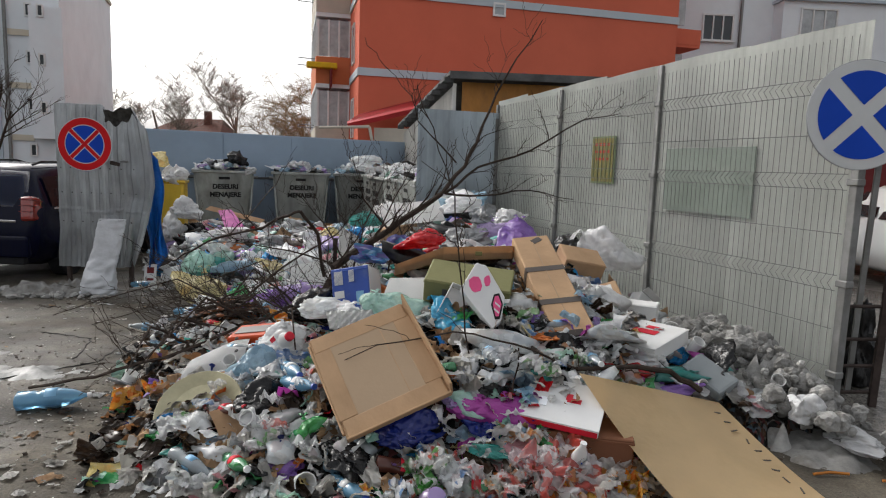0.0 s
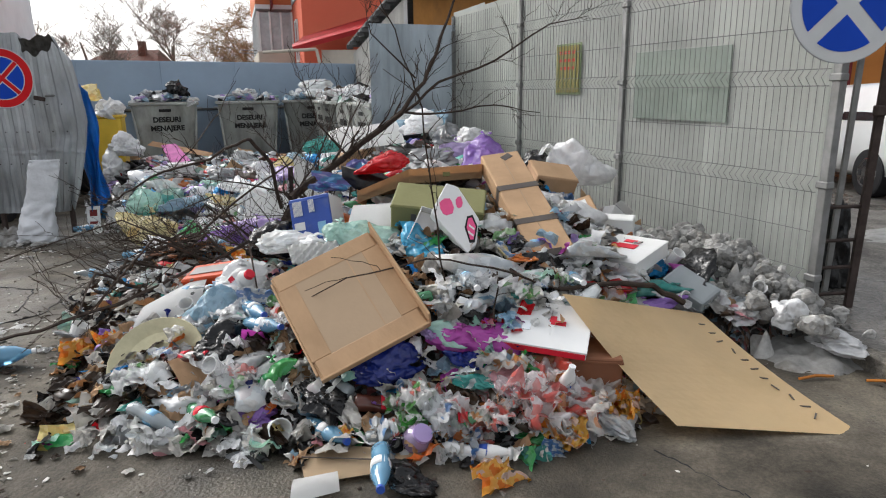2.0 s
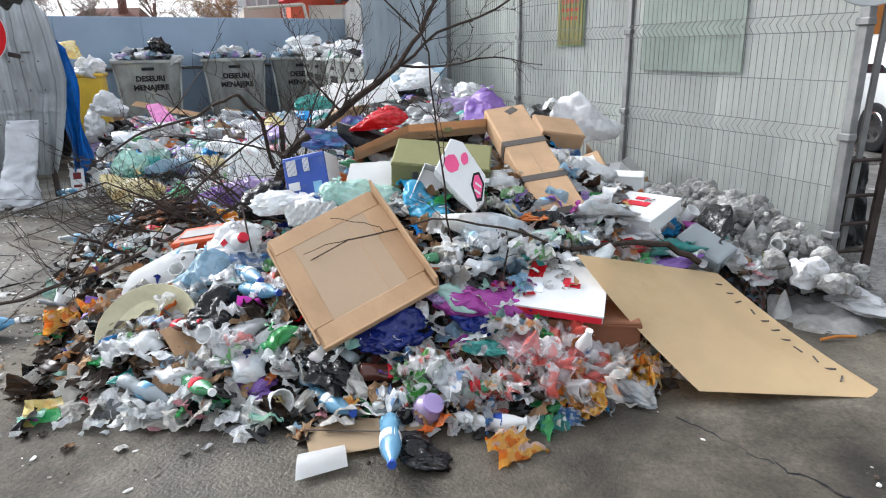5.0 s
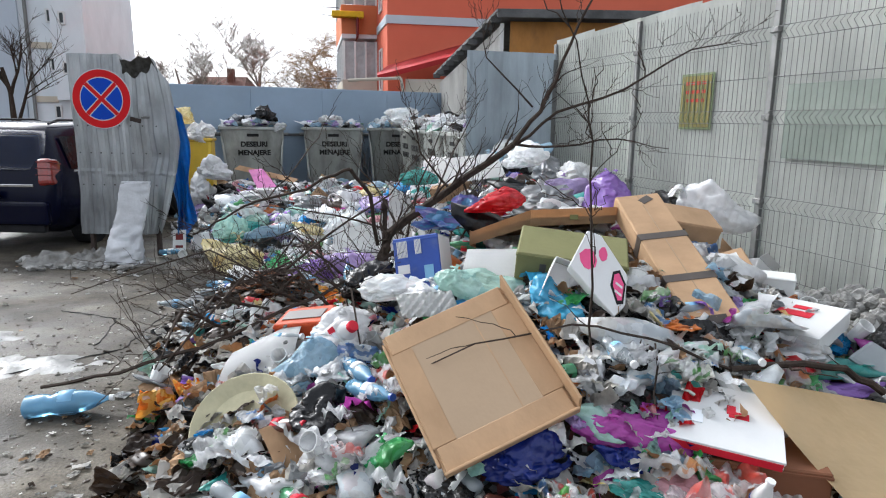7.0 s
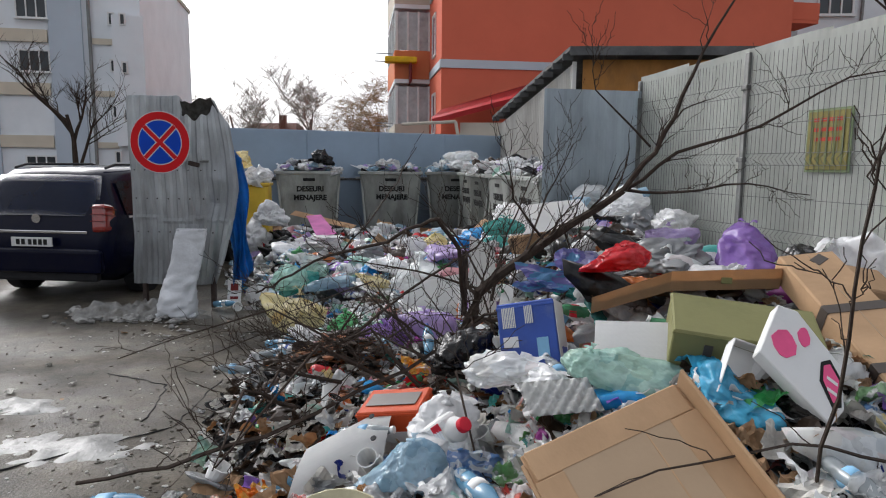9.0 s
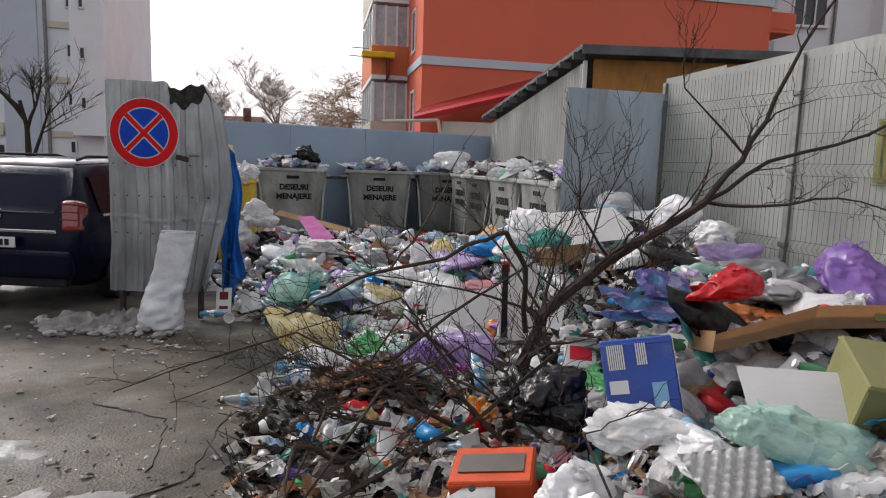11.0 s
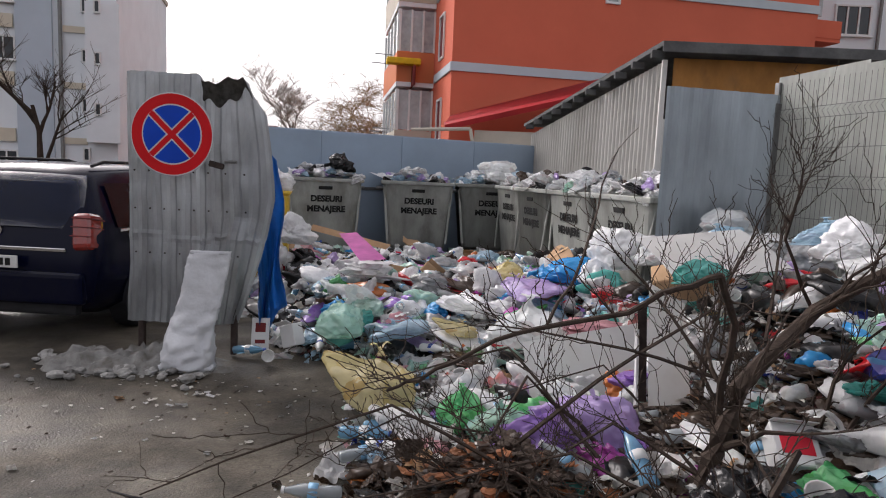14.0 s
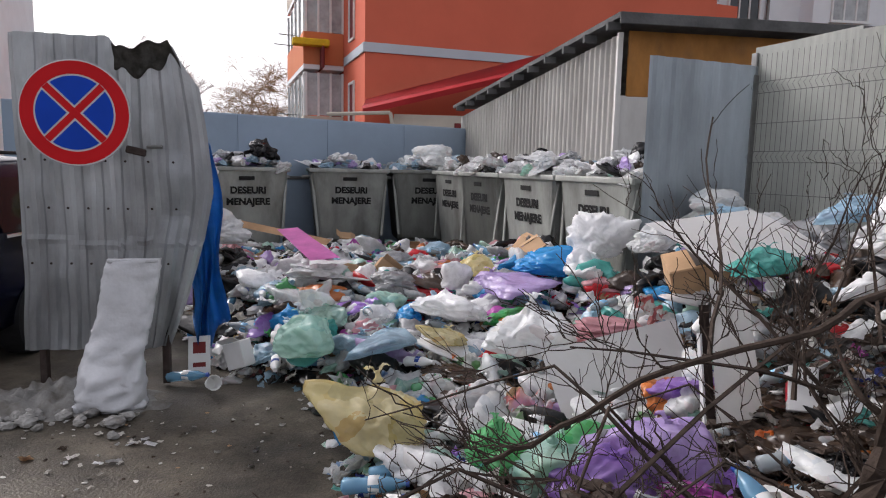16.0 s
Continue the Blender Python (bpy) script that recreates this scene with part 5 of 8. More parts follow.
# ---- the large things on the heap ----
def card_tray():
    """A large shallow cardboard lid lying open on the heap's front."""
    b, r, l = Vector((-0.4, 3.26, 0.27)), Vector((0.1, 3.43, 0.47)), Vector((-0.69, 3.69, 0.61))
    t = thing("cardboard_lid", "large shallow brown cardboard lid lying open on the heap", "cardboard box", frame_of(b, r - b, l - b))
    w, d = (r - b).length, 0.64
    part("base", box((w, d, 0.012), (w / 2, d / 2, 0), 0.003), M_CARDBOARD, t)
    part("inner_panel", box((w - 0.19, d - 0.19, 0.012), (w / 2, d * 0.5, 0.0115)), M_CARDIN, t, "pale grey-brown inner panel")
    for y, hh in ((0.05, 0.016), (d - 0.05, 0.014)):
        part("fold", box((w * 0.96, 0.1, hh), (w / 2, y, 0.012), 0.004), M_CARDBOARD, t)
    for x in (0.05, w - 0.05):
        part("fold", box((0.1, d - 0.2, 0.014), (x, d / 2, 0.0125), 0.004), M_CARDBOARD, t)
    part("side", box((0.012, d, 0.1), (w + 0.004, d / 2, 0.045), 0.003), M_CARDBOARD, t)
    part("side", box((w, 0.012, 0.035), (w / 2, -0.006, 0.016), 0.003), M_CARDBOARD, t)
    part("side", box((0.012, d * 0.9, 0.02), (-0.006, d / 2, 0.006), 0.003), M_CARDBOARD, t)
    for k in (0.62,):
        part("crease", box((0.004, d - 0.2, 0.003), (w * k + 0.03, d / 2, 0.0175)), M_CARDBOARD, t)


card_tray()


def tall_carton():
    a, b = Vector((0.523, 5.0, 1.11)), Vector((0.72, 4.1, 0.62))
    side = Vector((0.255, 0.05, 0.03))
    t = thing("long_carton", "long brown carton with dark tape leaning on the heap", "cardboard box", frame_of(a, b - a, side))
    L, w, h = (b - a).length, 0.27, 0.13
    part("body", box((L, w, h), (L / 2, w / 2, -h / 2 + 0.0), 0.008), M_CARDBOARD, t)
    for x in (0.38, 0.71):
        part("tape", box((0.05, w + 0.006, h + 0.006), (L * x, w / 2, -h / 2)), M_TAPE, t)
    part("flap", box((0.16, 0.16, 0.006), (L + 0.05, w * 0.4, -0.03), 0, Matrix.Rotation(radians(25), 4, "Y")), M_TAPE, t, "wet darkened torn flap")
    part("tear", box((0.05, 0.08, 0.004), (0.06, w * 0.62, 0.001), 0.001, Matrix.Rotation(radians(30), 4, "Z")), M_TAPE, t, "dark torn hole")
    part("seam", box((L * 0.98, 0.004, 0.003), (L / 2, w * 0.5, 0.001)), M_CARDIN, t)


tall_carton()


def shallow_tray():
    """A shallow cardboard tray tipped away, its front folded at one third."""
    l, c, r = Vector((-0.34, 5.02, 0.79)), Vector((0.022, 4.95, 0.93)), Vector((0.53, 4.97, 0.955))
    back = Vector((0.06, 0.5, -0.12))
    t = thing("shallow_carton", "shallow brown cardboard tray on the heap", "cardboard box", Matrix.Translation(l))
    up = Vector((0.0, -0.02, 0.1))
    for a, b, h in ((l, c, 0.85), (c, r, 1.0)):
        bm = bmesh.new()
        f = bm.faces.new([bm.verts.new(p - l) for p in (a, b, b + up, a + up * h)])
        bmesh.ops.solidify(bm, geom=[f], thickness=0.008)
        part("side", bm, M_CARDBOARD, t)
    for a, b in ((l, l + back), (r, r + back), (l + back, r + back)):
        bm = bmesh.new()
        f = bm.faces.new([bm.verts.new(p - l) for p in (a, b, b + up, a + up)])
        bmesh.ops.solidify(bm, geom=[f], thickness=0.008)
        part("side", bm, M_CARDBOARD, t)
    bm = bmesh.new()
    f = bm.faces.new([bm.verts.new(p - l + up * 0.5) for p in (l, c, r, r + back, l + back)])
    bmesh.ops.solidify(bm, geom=[f], thickness=0.006)
    part("base", bm, M_CARDBOARD, t)
    part("sticker", box((0.05, 0.004, 0.03), (0.62, -0.075, 0.2), 0.001), M_OLIVE, t, "small olive sticker")


shallow_tray()


def printed_box(name, label, o, ax, ay, size, body, prints):
    """A box with its corner at o; prints are (face, u, v, w, h, material)."""
    t = thing(name, label, "box", frame_of(o, ax, ay))
    w, d, h = size
    part("body", box(size, (w / 2, d / 2, h / 2), 0.006), body, t)
    part("lid_edge", box((w + 0.006, d + 0.006, 0.012), (w / 2, d / 2, h * 0.93), 0.002), body, t)
    for k, (face, u, v, pw, ph, mt) in enumerate(prints):
        e = 0.0035 + 0.0006 * k
        if face == "front":
            part("print", box((w * pw, 0.003, h * ph), (w * u, -e, h * v)), mt, t)
        elif face == "right":
            part("print", box((0.003, d * pw, h * ph), (w + e, d * u, h * v)), mt, t)
        elif face == "left":
            part("print", box((0.003, d * pw, h * ph), (-e, d * u, h * v)), mt, t)
        else:
            part("print", box((w * pw, d * ph, 0.003), (w * u, d * v, h + e)), mt, t)
    return t


bc = printed_box("blue_carton", "blue and white printed carton standing in the heap", (-0.77, 4.9, 0.5), (0.33, -0.06, 0.07), (0.1, 0.3, -0.09), (0.29, 0.26, 0.34), M_BLUEPRINT,
            [("front", 0.2, 0.42, 0.26, 0.16, M_WHITECARD), ("front", 0.75, 0.3, 0.2, 0.3, M_PALEBLUE), ("right", 0.5, 0.5, 0.96, 0.96, M_WHITECARD),
             ("right", 0.6, 0.2, 0.6, 0.2, M_BLUEPRINT)] + [("front", 0.1 + 0.03 * i, 0.78, 0.018, 0.3, M_WHITECARD) for i in range(8)] + [("front", 0.5 + 0.03 * i, 0.8, 0.018, 0.26, M_WHITECARD) for i in range(5)])
printed_box("olive_box", "dull olive green box with scuffed sides", (-0.1, 4.43, 0.7), (0.55, -0.08, -0.05), (0.12, 0.4, 0.14), (0.56, 0.3, 0.2), M_OLIVE,
            [("front", 0.25, 0.5, 0.06, 0.5, M_TAPE), ("front", 0.6, 0.5, 0.3, 0.2, mat("faded_olive_print", (0.23, 0.22, 0.11), 0.7))])


def wedge_carton():
    """A white carton with slanting sides, standing on edge and leaning back."""
    t = thing("food_carton", "white carton with pink and black print leaning on the heap", "box", frame_of((0.1, 3.98, 0.72), (0.28, -0.02, -0.05), (0.0, 0.2, 0.27)))
    def slab(points, z0, z1):
        bm = bmesh.new()
        top = [bm.verts.new((x, y, z1)) for x, y in points]
        low = [bm.verts.new((x, y, z0)) for x, y in points]
        bm.faces.new(top)
        bm.faces.new(list(reversed(low)))
        for i in range(len(points)):
            j = (i + 1) % len(points)
            bm.faces.new((low[i], low[j], top[j], top[i]))
        bmesh.ops.bevel(bm, geom=bm.edges[:], offset=0.004, segments=1, affect="EDGES") if z1 - z0 > 0.02 else None
        bmesh.ops.recalc_face_normals(bm, faces=bm.faces)
        return bm
    part("body", slab([(0.0, 0.21), (0.235, 0.0), (0.279, 0.065), (0.273, 0.22), (0.128, 0.4), (0.06, 0.41)], -0.07, 0.0), M_WHITECARD, t)
    ring = [(0.04 * math.cos(k * 0.7) * (1 + 0.25 * math.sin(5 * k)), 0.055 * math.sin(k * 0.7)) for k in range(9)]
    part("print", slab([(0.085 + x, 0.26 + y) for x, y in ring], 0.0, 0.003), M_PINKPRINT, t)
    part("print", slab([(0.15 + 0.5 * x, 0.3 + 0.7 * y) for x, y in ring], 0.0, 0.003), M_PINKPRINT, t)
    part("badge", slab([(0.2, 0.15), (0.24, 0.06), (0.268, 0.07), (0.27, 0.17), (0.235, 0.235), (0.205, 0.22)], 0.0, 0.003), M_BLACKPAINT, t)
    part("badge_centre", slab([(0.211, 0.152), (0.241, 0.08), (0.259, 0.085), (0.261, 0.165), (0.233, 0.217), (0.213, 0.207)], 0.003, 0.005), M_PINKPRINT, t)
    for k in range(2):
        part("badge_bar", slab([(0.222, 0.12 + 0.04 * k), (0.255, 0.1 + 0.04 * k), (0.256, 0.112 + 0.04 * k), (0.222, 0.132 + 0.04 * k)], 0.005, 0.0065), M_WHITECARD, t)
    o = thing("food_carton", "open white carton tray behind the printed one", "box", frame_of((0.0, 4.08, 0.74), (0.25, 0.0, -0.06), (0.06, 0.18, 0.24)))
    part("body", slab([(0.0, 0.0), (0.24, -0.02), (0.26, 0.2), (0.05, 0.22)], -0.075, -0.065), M_WHITECARD, o)
    for p in (((0.0, 0.0), (0.006, 0.0), (0.056, 0.22), (0.05, 0.22)), ((0.0, 0.0), (0.24, -0.02), (0.24, -0.014), (0.0, 0.006)), ((0.05, 0.22), (0.26, 0.2), (0.26, 0.206), (0.05, 0.226))):
        part("side", slab(list(p), -0.065, -0.005), M_WHITECARD, o)


wedge_carton()
printed_box("pizza_box", "white pizza box with a red edge", (0.44, 3.45, 0.33), (0.4, -0.14, -0.03), (0.12, 0.3, 0.08), (0.41, 0.38, 0.045), M_WHITECARD,
            [("front", 0.5, 0.5, 0.98, 0.7, M_REDPRINT), ("top", 0.62, 0.55, 0.18, 0.1, M_REDPRINT), ("top", 0.55, 0.62, 0.08, 0.14, M_REDPRINT), ("top", 0.25, 0.4, 0.1, 0.2, M_GREYWALL)])
bx = printed_box("brown_carton", "brown cardboard carton with round holes under the pizza box", (0.5, 3.42, 0.02), (0.5, -0.1, 0.0), (0.1, 0.4, 0.0), (0.52, 0.36, 0.28), mat("red_brown_card", (0.2, 0.085, 0.045), 0.8, 0, 0.12, 3, 0.1, 40), [])
for u in (0.28, 0.74):
    part("hole", lathe([(0.022, 0), (0.022, 0.004)], 14), M_BLACK, bx, m=Matrix.Translation((0.52 * u, -0.004, 0.13)) @ Matrix.Rotation(radians(90), 4, "X"))
wb = printed_box("white_food_box", "white food box with red lettering near the fence", (1.12, 4.4, 0.44), (0.24, -0.24, 0.0), (0.3, 0.4, 0.06), (0.34, 0.46, 0.1), M_WHITECARD,
                 [("top", 0.4, 0.55, 0.5, 0.16, M_REDPRINT), ("top", 0.45, 0.75, 0.3, 0.1, M_REDPRINT), ("front", 0.5, 0.5, 0.6, 0.3, M_REDPRINT)])
printed_box("foam_box", "small white foam box behind the food box", (1.35, 5.0, 0.5), (0.22, -0.1, 0), (0.1, 0.2, 0), (0.26, 0.2, 0.15), M_STYRO, [])
printed_box("red_carton", "orange-red and white carton crushed in the heap", (-1.38, 4.52, 0.2), (0.3, -0.05, 0.05), (0.05, 0.3, 0.05), (0.3, 0.22, 0.22), mat("orange_red_print", (0.5, 0.07, 0.02), 0.5),
            [("front", 0.5, 0.35, 0.6, 0.4, M_WHITECARD), ("top", 0.5, 0.5, 0.8, 0.5, M_TAPE)])
printed_box("brown_carton", "torn brown carton with papers near the fence", (1.12, 4.95, 0.42), (0.3, -0.02, 0.1), (0.05, 0.3, 0.2), (0.3, 0.25, 0.22), M_CARDBOARD, [("top", 0.5, 0.5, 0.7, 0.7, M_WHITECARD)])
printed_box("brown_carton", "brown cardboard carton beside the purple bag", (0.95, 5.4, 0.72), (0.3, 0.05, -0.05), (0.05, 0.3, 0.1), (0.34, 0.26, 0.22), M_CARDBOARD, [])
printed_box("brown_carton", "small brown carton under the tree trunk", (-0.75, 8.1, 0.62), (0.36, -0.1, 0.1), (0.1, 0.3, 0.1), (0.4, 0.3, 0.2), M_CARDBOARD, [("top", 0.5, 0.5, 0.15, 0.9, M_TAPE)])


def jug(m):
    j = part("plastic_jug", box((0.15, 0.09, 0.19), (0, 0, 0), 0.03, segs=4), M_STYRO, smooth=False, m=m)
    part("shoulder", lathe([(0.055, 0.08), (0.05, 0.1), (0.03, 0.125), (0.026, 0.13)], 18), M_STYRO, j, smooth=True)
    part("cap", lathe([(0.029, 0.128), (0.029, 0.152), (0.025, 0.155)], 18), M_REDPRINT, j, "red screw cap")
    part("handle", tube([(0.06, 0, 0.085), (0.1, 0, 0.075), (0.112, 0, 0.03), (0.1, 0, -0.02), (0.07, 0, -0.035)], 0.012, 8), M_STYRO, j, smooth=True)
    part("print", box((0.03, 0.003, 0.05), (-0.045, -0.0465, 0.045)), M_REDPRINT, j)
    for k in range(3):
        part("print_bar", box((0.05, 0.003, 0.007), (-0.01, -0.0465, 0.055 - 0.015 * k)), M_GREYWALL, j)
    tagged(j, "white plastic jug with a red mark lying on the bags", "jug")


jug(pose(-0.988, 4.2, 0.454, 15, 50, -20))
wb_ = part("wood_block", box((0.19, 0.05, 0.045), (0, 0, 0), 0.006), M_PLY, m=pose(-0.66, 4.55, 0.347, 10, -14, 12))
part("end_grain", box((0.004, 0.046, 0.041), (-0.096, 0, 0)), M_CARDBOARD, wb_)
tagged(wb_, "short yellowish block of wood on the heap", "wood block")


def curved_sheet(name, label, corners, thick, sag, material, category, edge=None):
    """A thin sheet between four corners, bent a little along its length."""
    p00, p10, p11, p01 = [Vector(c) for c in corners]
    bm = bmesh.new()
    n = 14
    g = []
    for i in range(n + 1):
        u = i / n
        g.append([bm.verts.new(p00.lerp(p10, u).lerp(p01.lerp(p11, u), j / n) + Vector((0, 0, sag * math.sin(math.pi * j / n)))) for j in range(n + 1)])
    for a, b in zip(g, g[1:]):
        for j in range(n):
            bm.faces.new((a[j], b[j], b[j + 1], a[j + 1]))
    bmesh.ops.solidify(bm, geom=bm.faces[:], thickness=thick)
    bmesh.ops.recalc_face_normals(bm, faces=bm.faces)
    return tagged(part(name, bm, material), label, category)


bd = curved_sheet("tan_board", "large tan hardboard sheet with scratches sliding off the heap", [(0.78, 3.62, 0.54), (1.73, 4.05, 0.25), (2.02, 3.02, 0.03), (1.17, 3.05, 0.1)], 0.012, -0.03, M_TAN, "board")
rng = random.Random(4)
for k in range(11):
    u, v = 0.86 + 0.04 * rng.random(), 0.12 + 0.075 * k
    a = Vector((0.78, 3.62, 0.54)).lerp(Vector((1.73, 4.05, 0.25)), u).lerp(Vector((1.17, 3.05, 0.1)).lerp(Vector((2.02, 3.02, 0.03)), u), v)
    part("scratch", box((0.05, 0.008, 0.004), (0, 0, 0)), M_TAPE, bd, m=Matrix.Translation(a + Vector((0, 0, -0.03 * math.sin(math.pi * v) + 0.004))) @ Euler((0.25, -0.1, rng.uniform(-1, 2))).to_matrix().to_4x4())
lb_ = curved_sheet("plywood_piece", "split pale plywood piece on the asphalt", [(-0.5, 3.1, 0.07), (0.05, 2.97, 0.075), (0.0, 2.88, 0.06), (-0.42, 2.8, 0.055)], 0.014, 0.0, M_PLY, "board")
part("split_line", tube([(-0.46, 2.97, 0.073), (0.0, 2.9, 0.078)], 0.003, 4), M_TAPE, lb_)
curved_sheet("paper_sheet", "crumpled white paper on the asphalt", [(-0.47, 2.83, 0.06), (-0.3, 2.86, 0.07), (-0.28, 2.74, 0.06), (-0.46, 2.68, 0.055)], 0.003, 0.02, M_WHITECARD, "paper")
curved_sheet("white_board", "white board lying between cartons on the heap", [(-0.35, 4.75, 0.82), (0.02, 4.55, 0.87), (-0.02, 4.3, 0.62), (-0.4, 4.35, 0.6)], 0.014, 0.01, M_WHITECARD, "board")
curved_sheet("white_board", "white chipboard panel standing among the branches", [(-1.103, 7.000, 0.961), (-0.897, 7.000, 0.852), (-0.864, 6.850, 0.320), (-1.093, 6.850, 0.295)], 0.018, 0.0, M_WHITECARD, "board")
edge_board = curved_sheet("dark_strip", "dark split strip of wood along the standing panel", [(-1.161, 6.970, 0.830), (-1.111, 6.970, 0.831), (-1.106, 6.840, 0.321), (-1.155, 6.840, 0.322)], 0.02, 0.0, M_RUST, "strip")
part("white_trim", tube([(-1.163, 6.940, 0.702), (-1.164, 6.830, 0.304)], 0.012, 4), M_WHITECARD, edge_board)
curved_sheet("white_board", "white chipboard panel lying on the bags", [(-1.75, 7.6, 0.42), (-0.9, 7.75, 0.58), (-0.9, 7.4, 0.25), (-1.7, 7.15, 0.12)], 0.018, 0.0, M_WHITECARD, "board")
curved_sheet("white_board", "white chipboard panel tilted behind the branches", [(-0.63, 7.34, 0.62), (-0.2, 7.32, 0.66), (-0.12, 7.2, 0.29), (-0.58, 7.22, 0.27)], 0.018, 0.0, M_WHITECARD, "board")
curved_sheet("white_board", "large pale board on the heap by the fence", [(-0.9, 8.3, 1.1), (-0.1, 8.4, 1.2), (0.0, 7.7, 1.0), (-0.8, 7.5, 0.9)], 0.018, 0.02, M_WHITECARD, "board")
curved_sheet("pink_board", "bright pink foam board lying on the bags", [(-3.75, 10.75, 0.78), (-3.55, 10.8, 0.8), (-3.05, 9.9, 0.62), (-3.3, 9.8, 0.6)], 0.03, 0.0, mat("pink_foam", (0.6, 0.17, 0.45), 0.6), "board")
curved_sheet("wooden_plank", "brown plank lying before the bins", [(-4.6, 12.4, 0.66), (-4.55, 12.55, 0.72), (-3.3, 11.9, 0.55), (-3.35, 11.75, 0.5)], 0.03, 0.0, M_CARDBOARD, "plank")
pl = part("paper_plate", lathe([(0.02, 0.02), (0.17, 0.0), (0.24, 0.035), (0.245, 0.04), (0.24, 0.045), (0.17, 0.012), (0.02, 0.03)], 28), mat("stained_cream_card", (0.5, 0.46, 0.3), 0.6, 0, 0.2, 6, 0.1, 30, dirt=0.5), m=pose(-1.3, 3.72, 0.2, 38, -12, 10))
tagged(pl, "stained round cream cardboard plate on the heap's edge", "plate")

